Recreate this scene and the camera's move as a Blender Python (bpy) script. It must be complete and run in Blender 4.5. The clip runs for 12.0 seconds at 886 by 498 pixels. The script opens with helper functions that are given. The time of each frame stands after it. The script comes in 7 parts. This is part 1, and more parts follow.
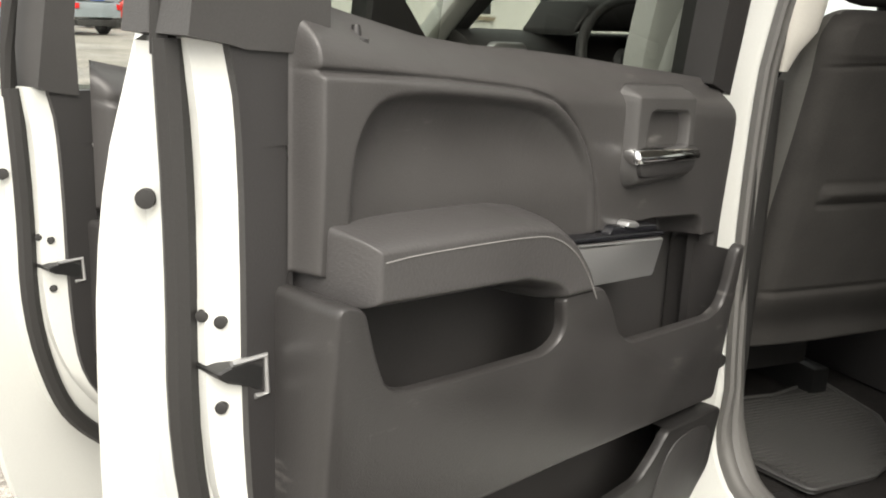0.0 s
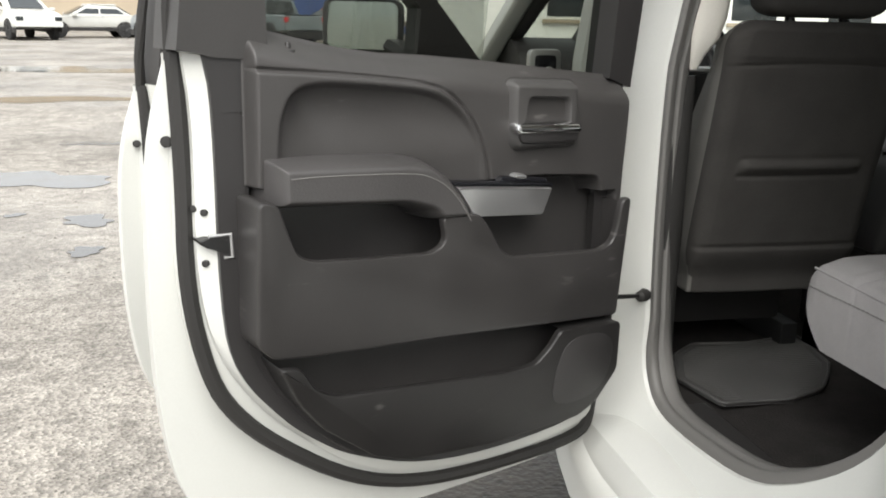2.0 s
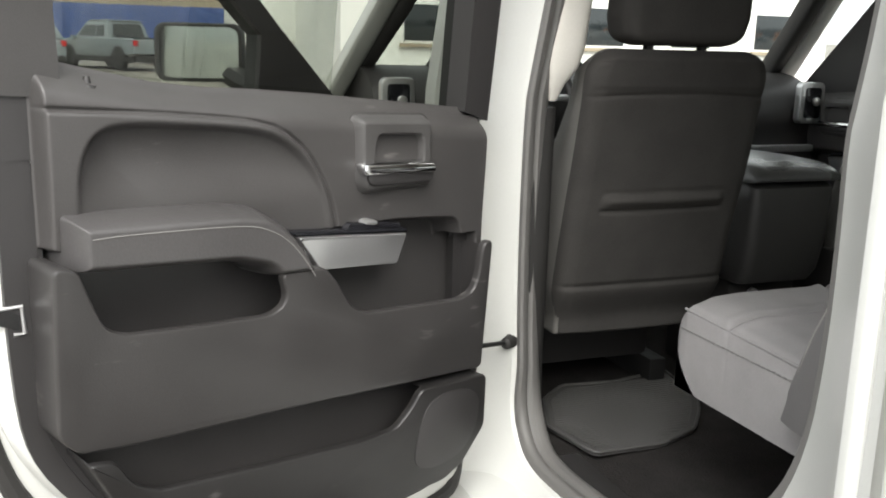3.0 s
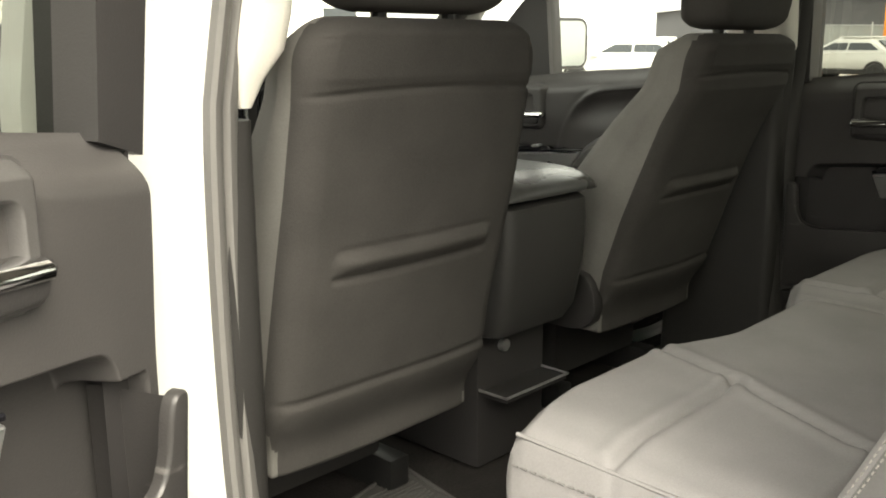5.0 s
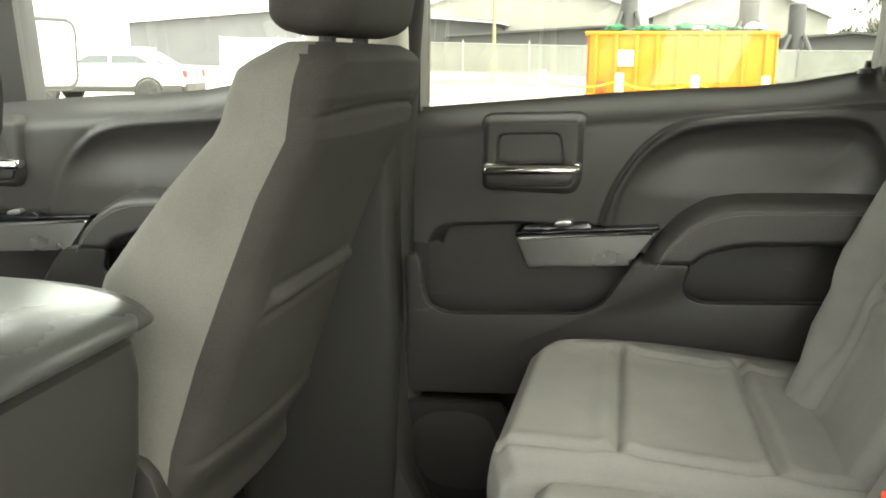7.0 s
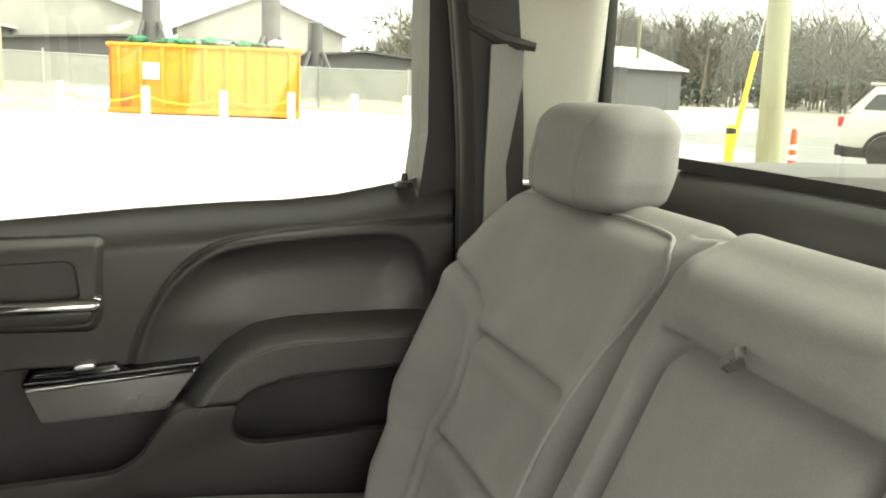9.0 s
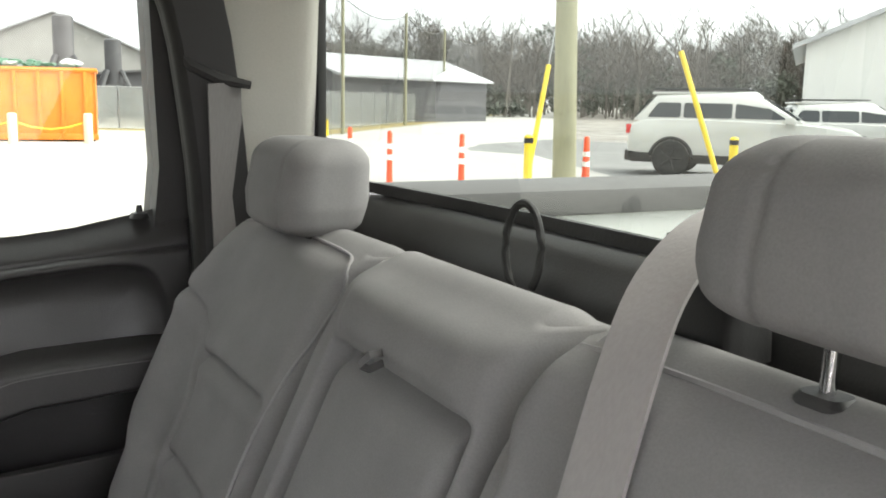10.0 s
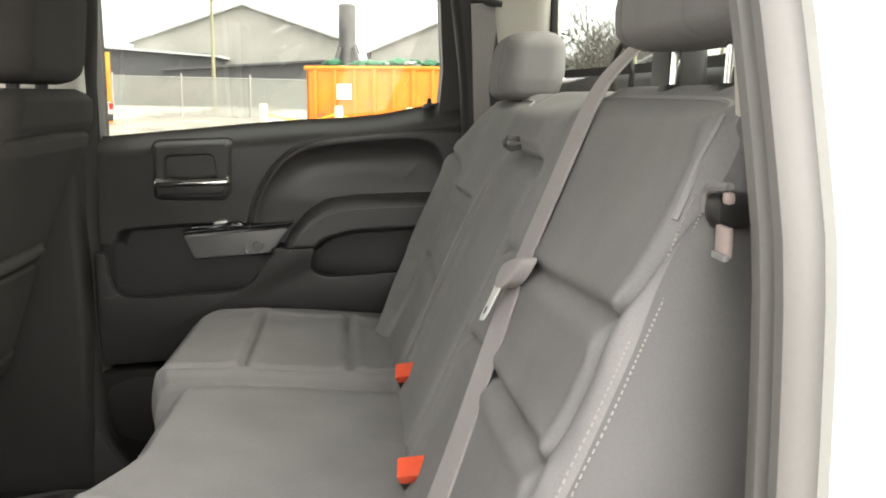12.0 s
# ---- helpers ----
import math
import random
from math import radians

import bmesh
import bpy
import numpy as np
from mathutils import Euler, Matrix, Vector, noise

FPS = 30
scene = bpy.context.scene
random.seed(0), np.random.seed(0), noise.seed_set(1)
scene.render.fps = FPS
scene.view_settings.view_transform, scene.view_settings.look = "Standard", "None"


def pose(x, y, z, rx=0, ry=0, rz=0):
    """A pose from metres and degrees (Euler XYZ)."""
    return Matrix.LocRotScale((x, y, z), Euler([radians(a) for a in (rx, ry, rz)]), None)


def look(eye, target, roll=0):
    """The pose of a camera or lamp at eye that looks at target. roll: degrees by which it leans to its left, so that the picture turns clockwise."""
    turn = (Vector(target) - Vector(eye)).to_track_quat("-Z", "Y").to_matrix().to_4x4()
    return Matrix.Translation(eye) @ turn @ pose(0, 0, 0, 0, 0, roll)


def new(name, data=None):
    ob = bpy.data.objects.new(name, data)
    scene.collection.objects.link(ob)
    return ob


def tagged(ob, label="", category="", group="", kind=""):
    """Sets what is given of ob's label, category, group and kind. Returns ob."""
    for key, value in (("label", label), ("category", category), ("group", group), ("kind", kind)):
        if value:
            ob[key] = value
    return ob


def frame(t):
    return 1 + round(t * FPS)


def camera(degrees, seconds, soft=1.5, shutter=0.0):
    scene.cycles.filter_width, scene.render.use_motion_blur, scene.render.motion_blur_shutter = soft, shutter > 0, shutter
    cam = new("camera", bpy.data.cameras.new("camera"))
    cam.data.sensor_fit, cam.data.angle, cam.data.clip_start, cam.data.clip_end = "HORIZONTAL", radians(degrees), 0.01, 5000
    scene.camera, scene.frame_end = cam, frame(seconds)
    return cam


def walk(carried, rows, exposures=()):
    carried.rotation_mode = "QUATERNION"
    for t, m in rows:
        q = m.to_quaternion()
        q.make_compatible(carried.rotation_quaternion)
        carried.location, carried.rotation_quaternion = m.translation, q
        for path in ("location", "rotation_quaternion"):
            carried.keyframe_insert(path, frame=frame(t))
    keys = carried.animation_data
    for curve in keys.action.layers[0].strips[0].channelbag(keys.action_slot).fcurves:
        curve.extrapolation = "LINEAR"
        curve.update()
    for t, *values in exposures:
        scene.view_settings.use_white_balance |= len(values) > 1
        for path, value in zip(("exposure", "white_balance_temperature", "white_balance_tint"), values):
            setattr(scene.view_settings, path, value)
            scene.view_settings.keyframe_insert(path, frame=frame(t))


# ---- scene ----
# Truck axes: x to the passenger's side, y to the front, z up; the rear left door's hinge line is y = 0.
cam = camera(51.25, 12.0, soft=1.9)
ROWS = [
    (0, -1.9912, -1.2982, 1.4814, 75.92, -2.50, -24.18),
    (0.5, -1.8216, -1.5598, 1.4782, 74.18, -3.10, -13.96),
    (1, -1.7494, -1.7422, 1.4902, 75.53, -1.18, -11.53),
    (1.5, -1.7624, -1.8979, 1.4985, 75.59, -1.44, -11.49),
    (2, -1.7690, -1.9993, 1.5150, 75.96, -1.32, -12.12),
    (2.5, -1.7674, -1.9901, 1.5131, 76.70, -1.12, -15.80),
    (3, -1.6896, -1.8173, 1.5245, 77.56, -1.40, -20.68),
    (3.2, -1.6400, -1.7509, 1.5261, 78.40, -1.42, -22.07),
    (4.8, -1.4730, -1.0575, 1.4993, 76.96, -0.10, -44.78),
    (5, -1.4280, -0.9993, 1.4892, 77.58, 0.21, -46.55),
    (5.5, -1.2454, -0.7894, 1.4704, 80.10, 0.99, -52.69),
    (6, -1.0856, -0.6480, 1.4896, 80.57, -0.08, -59.18),
    (6.5, -0.9301, -0.5297, 1.4654, 79.11, 0.37, -67.29),
    (6.7, -0.8522, -0.4735, 1.4761, 78.67, 0.04, -71.52),
    (8.5, -0.5130, -0.4421, 1.5705, 79.38, -2.02, -99.67),
    (9, -0.5266, -0.4619, 1.6417, 79.65, -2.22, -105.80),
    (9.5, -0.5835, -0.5024, 1.6782, 80.33, -1.84, -114.68),
    (10, -0.6846, -0.5531, 1.6755, 80.83, -1.04, -117.26),
    (10.5, -0.8310, -0.6092, 1.6705, 80.65, -1.20, -113.31),
    (11, -0.9702, -0.6538, 1.6267, 79.42, -0.63, -104.79),
    (11.5, -1.0749, -0.6751, 1.5711, 80.62, -0.14, -100.15),
    (12, -1.2620, -0.6754, 1.5063, 80.49, -0.34, -94.24),
]
EXPOSURES = [(0.0, 1.6, 6850, 9), (0.5, 1.55, 6750, 9), (1.0, 1.42, 6650, 9), (1.5, 1.37, 6500, 9), (2.5, 1.22, 6450, 9), (3.0, 1.72, 6450, 9), (4.8, 2.65, 7300, 7), (5.0, 2.65, 7400, 6), (5.5, 2.95, 7450, 5), (6.0, 3.5, 7300, 4), (6.5, 3.95, 7200, 0),
             (8.5, 4.0, 7350, 1), (9.0, 3.8, 7300, 1), (9.5, 3.42, 6900, 5), (10.0, 3.25, 6400, 11), (10.5, 3.15, 6450, 15), (11.0, 3.28, 6850, 15), (11.5, 3.38, 6950, 11), (12.0, 3.45, 6850, 10)]
walk(cam, [(t, pose(x, y, z, rx, ry, rz)) for t, x, y, z, rx, ry, rz in ROWS], EXPOSURES)

# ---- world and sun ----
world = bpy.data.worlds.new("overcast_sky")
scene.world = world
world.use_nodes = True
wn, wl = world.node_tree.nodes, world.node_tree.links
wn.clear()
w_out = wn.new("ShaderNodeOutputWorld")
w_bg = wn.new("ShaderNodeBackground")
w_sky = wn.new("ShaderNodeTexSky")
w_sky.sky_type = "NISHITA"
w_sky.sun_disc = False
w_sky.sun_elevation = radians(48)
w_sky.sun_rotation = radians(-132)
w_sky.air_density = 1.0
w_sky.dust_density = 4.0
w_hsv = wn.new("ShaderNodeHueSaturation")
w_hsv.inputs["Saturation"].default_value = 0.12
w_bg.inputs["Strength"].default_value = 0.115
# a thick even cloud layer over the clear sky
w_mix = wn.new("ShaderNodeMix")
w_mix.data_type = "RGBA"
w_mix.inputs[0].default_value = 0.7
w_mix.inputs[7].default_value = (6.6, 6.7, 6.8, 1)
wl.new(w_sky.outputs[0], w_hsv.inputs["Color"])
wl.new(w_hsv.outputs[0], w_mix.inputs[6])
wl.new(w_mix.outputs[2], w_bg.inputs[0])
wl.new(w_bg.outputs[0], w_out.inputs[0])

sun_data = bpy.data.lights.new("sun", "SUN")
sun_data.energy = 2.0
sun_data.angle = radians(50)
sun_data.color = (1.0, 0.96, 0.9)
sun = new("sun", sun_data)
sun.matrix_world = look((-5, -24, 25), (0, 0, 0))


# ---- materials ----
def material(name, color, rough=0.6, metal=0.0, grain=0.0, grain_size=0.002, vary=0.12, vary_size=0.25,
             spec=0.5, coat=0.0, dark=None, alpha_glass=False, wear=0.0, vscale=(1, 1, 1), rvary=0.08):
    """A procedural surface: two scales of colour variation, fine relief, uneven gloss. Sizes in metres."""
    m = bpy.data.materials.new(name)
    m.use_nodes = True
    n, l = m.node_tree.nodes, m.node_tree.links
    b = n["Principled BSDF"]
    b.inputs["Metallic"].default_value = metal
    b.inputs["Specular IOR Level"].default_value = spec
    b.inputs["Coat Weight"].default_value = coat
    b.inputs["Coat Roughness"].default_value = 0.06
    tc = n.new("ShaderNodeTexCoord")
    mp = n.new("ShaderNodeMapping")
    mp.inputs["Scale"].default_value = vscale
    l.new(tc.outputs["Object"], mp.inputs[0])
    big = n.new("ShaderNodeTexNoise")
    big.inputs["Scale"].default_value = 1.0 / vary_size
    big.inputs["Detail"].default_value = 5.0
    l.new(mp.outputs[0], big.inputs["Vector"])
    fine = n.new("ShaderNodeTexNoise")
    fine.inputs["Scale"].default_value = 0.5 / grain_size
    fine.inputs["Detail"].default_value = 2.0
    l.new(mp.outputs[0], fine.inputs["Vector"])
    add = n.new("ShaderNodeMix")
    add.data_type = "FLOAT"
    add.inputs[0].default_value = 0.35
    l.new(big.outputs[0], add.inputs[2])
    l.new(fine.outputs[0], add.inputs[3])
    ramp = n.new("ShaderNodeValToRGB")
    c = np.array(color[:3])
    lo = np.array(dark) if dark is not None else c * (1 - vary * 1.6)
    hi = np.minimum(c * (1 + vary), 1.0)
    ramp.color_ramp.elements[0].position = 0.3
    ramp.color_ramp.elements[1].position = 0.7
    ramp.color_ramp.elements[0].color = (*lo, 1)
    ramp.color_ramp.elements[1].color = (*hi, 1)
    l.new(add.outputs[0], ramp.inputs[0])
    if wear > 0:
        # pale scuffs and dust rubbed into the surface
        streak = n.new("ShaderNodeMapping")
        streak.inputs["Scale"].default_value = (30, 16, 70)
        l.new(tc.outputs["Object"], streak.inputs[0])
        sn = n.new("ShaderNodeTexNoise")
        sn.inputs["Scale"].default_value = 1.0
        sn.inputs["Detail"].default_value = 4.0
        l.new(streak.outputs[0], sn.inputs["Vector"])
        pn = n.new("ShaderNodeTexNoise")
        pn.inputs["Scale"].default_value = 5.5
        l.new(tc.outputs["Object"], pn.inputs["Vector"])
        mu = n.new("ShaderNodeMath")
        mu.operation = "MULTIPLY"
        l.new(sn.outputs[0], mu.inputs[0])
        l.new(pn.outputs[0], mu.inputs[1])
        mr = n.new("ShaderNodeMapRange")
        mr.inputs[1].default_value, mr.inputs[2].default_value = 0.40, 0.52
        mr.inputs[3].default_value, mr.inputs[4].default_value = 0.0, 0.35 * wear
        l.new(mu.outputs[0], mr.inputs[0])
        wm = n.new("ShaderNodeMix")
        wm.data_type = "RGBA"
        wm.inputs[7].default_value = (0.22, 0.21, 0.20, 1)
        l.new(mr.outputs[0], wm.inputs[0])
        l.new(ramp.outputs[0], wm.inputs[6])
        l.new(wm.outputs[2], b.inputs["Base Color"])
    else:
        l.new(ramp.outputs[0], b.inputs["Base Color"])
    rr = n.new("ShaderNodeMapRange")
    rr.inputs[1].default_value, rr.inputs[2].default_value = 0.3, 0.7
    rr.inputs[3].default_value, rr.inputs[4].default_value = max(rough - rvary, 0.02), min(rough + rvary, 1)
    l.new(big.outputs[0], rr.inputs[0])
    l.new(rr.outputs[0], b.inputs["Roughness"])
    if grain > 0:
        bp = n.new("ShaderNodeBump")
        bp.inputs["Strength"].default_value = grain
        bp.inputs["Distance"].default_value = grain_size
        l.new(fine.outputs[0], bp.inputs["Height"])
        l.new(bp.outputs[0], b.inputs["Normal"])
    return m


def glass_material(name, tint, gloss=0.06):
    """A thin pane: mostly clear, a little mirror."""
    m = bpy.data.materials.new(name)
    m.use_nodes = True
    n, l = m.node_tree.nodes, m.node_tree.links
    n.clear()
    out = n.new("ShaderNodeOutputMaterial")
    tr = n.new("ShaderNodeBsdfTransparent")
    tr.inputs[0].default_value = (*tint, 1)
    gl = n.new("ShaderNodeBsdfGlossy")
    gl.inputs["Roughness"].default_value = 0.02
    mx = n.new("ShaderNodeMixShader")
    mx.inputs[0].default_value = gloss
    l.new(tr.outputs[0], mx.inputs[1])
    l.new(gl.outputs[0], mx.inputs[2])
    l.new(mx.outputs[0], out.inputs[0])
    return m


def net_material(name, color, cover):
    """Woven netting seen from afar: part cloth, part gaps."""
    m = bpy.data.materials.new(name)
    m.use_nodes = True
    n, l = m.node_tree.nodes, m.node_tree.links
    n.clear()
    out = n.new("ShaderNodeOutputMaterial")
    tr = n.new("ShaderNodeBsdfTransparent")
    df = n.new("ShaderNodeBsdfDiffuse")
    df.inputs[0].default_value = (*color, 1)
    mx = n.new("ShaderNodeMixShader")
    tc = n.new("ShaderNodeTexCoord")
    ns = n.new("ShaderNodeTexNoise")
    ns.inputs["Scale"].default_value = 0.8
    ns.inputs["Detail"].default_value = 4
    l.new(tc.outputs["Object"], ns.inputs["Vector"])
    mr = n.new("ShaderNodeMapRange")
    mr.inputs[3].default_value, mr.inputs[4].default_value = cover * 0.75, cover * 1.25
    l.new(ns.outputs[0], mr.inputs[0])
    l.new(mr.outputs[0], mx.inputs[0])
    l.new(tr.outputs[0], mx.inputs[1])
    l.new(df.outputs[0], mx.inputs[2])
    l.new(mx.outputs[0], out.inputs[0])
    return m


M_WHITE = material("white_car_paint", (0.55, 0.555, 0.528), 0.36, vary=0.03, vary_size=0.4, coat=0.5, rvary=0.02)
M_PLASTIC = material("black_grained_plastic", (0.046, 0.044, 0.043), 0.55, grain=0.25, grain_size=0.0012, vary=0.12, vary_size=0.15)
M_PLASTIC2 = material("dark_plastic_trim", (0.026, 0.0245, 0.0245), 0.5, grain=0.2, grain_size=0.0012, vary=0.1)
M_HARD_SHADE = material("shaded_hard_plastic", (0.016, 0.0152, 0.0150), 0.44, spec=0.40, grain=0.25, grain_size=0.0012, vary=0.12, vary_size=0.15, wear=1.0)
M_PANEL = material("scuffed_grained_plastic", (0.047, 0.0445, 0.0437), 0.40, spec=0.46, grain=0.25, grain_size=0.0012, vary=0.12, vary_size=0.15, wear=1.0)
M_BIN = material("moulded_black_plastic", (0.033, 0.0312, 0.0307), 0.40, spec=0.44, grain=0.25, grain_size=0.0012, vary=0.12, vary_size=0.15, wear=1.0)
M_VINYL = material("stitched_vinyl", (0.057, 0.0542, 0.054), 0.42, spec=0.45, grain=0.3, grain_size=0.0018, vary=0.1)
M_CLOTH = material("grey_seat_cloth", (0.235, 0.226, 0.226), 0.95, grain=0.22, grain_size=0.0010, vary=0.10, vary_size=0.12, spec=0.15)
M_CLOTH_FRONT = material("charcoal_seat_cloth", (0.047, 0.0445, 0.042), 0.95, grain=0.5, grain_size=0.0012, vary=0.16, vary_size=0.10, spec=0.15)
M_CLOTH_LIT = material("lit_side_seat_cloth", (0.15, 0.145, 0.135), 0.95, grain=0.4, grain_size=0.0012, vary=0.12, vary_size=0.12, spec=0.15)
M_SIDE_SHADE = material("shaded_side_vinyl", (0.125, 0.121, 0.12), 0.7, grain=0.2, grain_size=0.0012, vary=0.08)
M_LID = material("smooth_vinyl_lid", (0.066, 0.067, 0.066), 0.32, grain=0.1, grain_size=0.0015, vary=0.08)
M_CONSOLE = material("grey_console_plastic", (0.036, 0.035, 0.034), 0.5, grain=0.25, grain_size=0.0012, vary=0.1)
M_SEAL_LIT = material("lit_seal_rubber", (0.125, 0.121, 0.115), 0.55, vary=0.05, vary_size=0.3)
M_PIPING = material("grey_piping", (0.10, 0.097, 0.095), 0.7, vary=0.1)
M_THREAD = material("pale_seat_thread", (0.30, 0.285, 0.265), 0.8, vary=0.1)
M_PIPE = material("grey_cloth_piping", (0.27, 0.26, 0.262), 0.8, vary=0.08)
M_STITCH = material("light_thread", (0.15, 0.145, 0.14), 0.8, vary=0.1)
M_SILVER = material("satin_silver", (0.55, 0.55, 0.55), 0.34, metal=0.85, vary=0.04)
M_ZINC = material("bright_zinc_plate", (0.82, 0.83, 0.82), 0.5, metal=0.5, vary=0.04)
M_CHROME = material("chrome", (0.78, 0.78, 0.78), 0.08, metal=1.0, vary=0.02)
M_RUBBER = material("black_rubber", (0.018, 0.017, 0.016), 0.65, grain=0.2, grain_size=0.002)
M_CARPET = material("dark_carpet", (0.026, 0.024, 0.023), 1.0, grain=0.9, grain_size=0.003, vary=0.25, vary_size=0.06, spec=0.1)
M_MAT = material("rubber_mat", (0.066, 0.064, 0.062), 0.7, grain=0.3, grain_size=0.002, vary=0.2)
M_BEIGE = material("light_pillar_trim", (0.56, 0.54, 0.49), 0.75, grain=0.2, grain_size=0.0015, vary=0.05)
M_LINER = material("headliner_fabric", (0.48, 0.46, 0.42), 0.95, grain=0.3, grain_size=0.002, vary=0.05)
M_BELT = material("woven_belt", (0.17, 0.16, 0.155), 0.8, grain=0.2, grain_size=0.0016, vary=0.1, vscale=(1, 1, 0.15))
M_WEB = material("grey_belt_webbing", (0.36, 0.335, 0.33), 0.75, grain=0.15, grain_size=0.0016, vary=0.08, vscale=(1, 1, 0.15))
M_PALE = material("pale_pink_plastic", (0.42, 0.34, 0.32), 0.55, vary=0.1)
M_RED = material("red_buckle", (0.80, 0.10, 0.04), 0.45, vary=0.08)
M_DARKMETAL = material("dark_metal", (0.05, 0.05, 0.05), 0.45, metal=0.8)
M_SCREEN = material("dark_screen", (0.01, 0.01, 0.012), 0.12, vary=0.05)
G_CLEAR = glass_material("clear_glass", (0.72, 0.75, 0.72))
G_TINT = glass_material("tinted_glass", (0.34, 0.355, 0.325))
G_REAR = glass_material("dark_rear_glass", (0.26, 0.275, 0.255))


# ---- building helpers ----
def part(name, bm, mat, parent=None, label="", smooth=True):
    me = bpy.data.meshes.new(name)
    bm.to_mesh(me)
    bm.free()
    me.materials.append(mat)
    if smooth:
        me.shade_smooth()
        me.set_sharp_from_angle(angle=radians(38))
    ob = new(name, me)
    if parent is not None:
        ob.parent = parent
    if label:
        ob["label"] = label
    return ob


def mesh_part(name, verts, faces, mat, parent=None, label="", smooth=True):
    me = bpy.data.meshes.new(name)
    me.from_pydata([tuple(v) for v in verts], [], [tuple(f) for f in faces])
    me.materials.append(mat)
    if smooth:
        me.shade_smooth()
    ob = new(name, me)
    if parent is not None:
        ob.parent = parent
    if label:
        ob["label"] = label
    return ob


def thing(name, label, category, m=None, group="", kind=""):
    ob = new(name)
    ob.empty_display_size = 0.05
    if m is not None:
        ob.matrix_world = m
    return tagged(ob, label, category, group, kind)


def box_bm(x0, x1, y0, y1, z0, z1, bevel=0.0, seg=2):
    bm = bmesh.new()
    bmesh.ops.create_cube(bm, size=1.0)
    for v in bm.verts:
        v.co = Vector(((x0 + x1) / 2 + v.co.x * (x1 - x0), (y0 + y1) / 2 + v.co.y * (y1 - y0), (z0 + z1) / 2 + v.co.z * (z1 - z0)))
    if bevel > 0:
        bmesh.ops.bevel(bm, geom=bm.edges[:], offset=bevel, segments=seg, affect="EDGES", profile=0.6)
    return bm


def box(name, x0, x1, y0, y1, z0, z1, mat, parent=None, bevel=0.004, label="", seg=2):
    return part(name, box_bm(x0, x1, y0, y1, z0, z1, bevel, seg), mat, parent, label, smooth=bevel > 0.012)


def chaikin(pts, times=2, closed=True):
    pts = [np.array(p, float) for p in pts]
    for _ in range(times):
        out = []
        k = len(pts)
        if not closed:
            out.append(pts[0])
        for i in range(k if closed else k - 1):
            a, b = pts[i], pts[(i + 1) % k]
            out += [0.75 * a + 0.25 * b, 0.25 * a + 0.75 * b]
        if not closed:
            out.append(pts[-1])
        pts = out
    return pts


def prism_bm(outline, fn, d0, d1, bevel=0.004, seg=2, taper=0.0):
    """Extrude a closed 2D outline from depth d0 to d1; fn(u, d, v) gives the place. The d1 rim is rounded."""
    bm = bmesh.new()
    c = sum(outline) / len(outline)
    lo = [bm.verts.new(fn(p[0], d0, p[1])) for p in outline]
    hi = [bm.verts.new(fn(c[0] + (p[0] - c[0]) * (1 - taper), d1, c[1] + (p[1] - c[1]) * (1 - taper))) for p in outline]
    top = bm.faces.new(hi)
    bm.faces.new(lo[::-1])
    k = len(lo)
    for i in range(k):
        bm.faces.new((lo[i], lo[(i + 1) % k], hi[(i + 1) % k], hi[i]))
    bmesh.ops.recalc_face_normals(bm, faces=bm.faces[:])
    if bevel > 0:
        bmesh.ops.bevel(bm, geom=list(top.edges), offset=bevel, segments=seg, affect="EDGES", profile=0.5)
    return bm


def rpoly(pts, r, n=4):
    """A polygon with each corner rounded by about r."""
    out = []
    k = len(pts)
    pts = [np.array(q, float) for q in pts]
    for i in range(k):
        a, b, c = pts[i - 1], pts[i], pts[(i + 1) % k]
        la, lc = np.linalg.norm(a - b), np.linalg.norm(c - b)
        p0 = b + (a - b) / la * min(r, la * 0.45)
        p1 = b + (c - b) / lc * min(r, lc * 0.45)
        for j in range(n + 1):
            t = j / n
            out.append((1 - t) ** 2 * p0 + 2 * t * (1 - t) * b + t * t * p1)
    return out


def rings_bm(rings, closed=True, caps=True):
    """Skin a list of rings of equal length."""
    bm = bmesh.new()
    vs = [[bm.verts.new(p) for p in r] for r in rings]
    k = len(rings[0])
    for a, b in zip(vs[:-1], vs[1:]):
        for i in range(k if closed else k - 1):
            bm.faces.new((a[i], a[(i + 1) % k], b[(i + 1) % k], b[i]))
    if caps and closed:
        bm.faces.new(vs[0][::-1])
        bm.faces.new(vs[-1])
    bmesh.ops.recalc_face_normals(bm, faces=bm.faces[:])
    return bm


def tube_bm(path, r, sides=8, closed=False):
    path = [Vector(p) for p in path]
    rings = []
    k = len(path)
    prev = None
    for i, p in enumerate(path):
        a = path[i - 1] if (i > 0 or closed) else path[0]
        b = path[(i + 1) % k] if (i < k - 1 or closed) else path[-1]
        d = (b - a).normalized()
        side = d.cross(Vector((0, 0, 1)))
        if side.length < 0.05:
            side = d.cross(Vector((0, 1, 0)))
        side.normalize()
        if prev is not None and side.dot(prev) < 0:
            side = -side
        prev = side
        up = side.cross(d)
        rad = r[i] if isinstance(r, (list, tuple)) else r
        rings.append([p + rad * (math.cos(q) * side + math.sin(q) * up) for q in np.arange(sides) * 2 * math.pi / sides])
    if closed:
        rings.append(rings[0])
    return rings_bm(rings, caps=not closed)


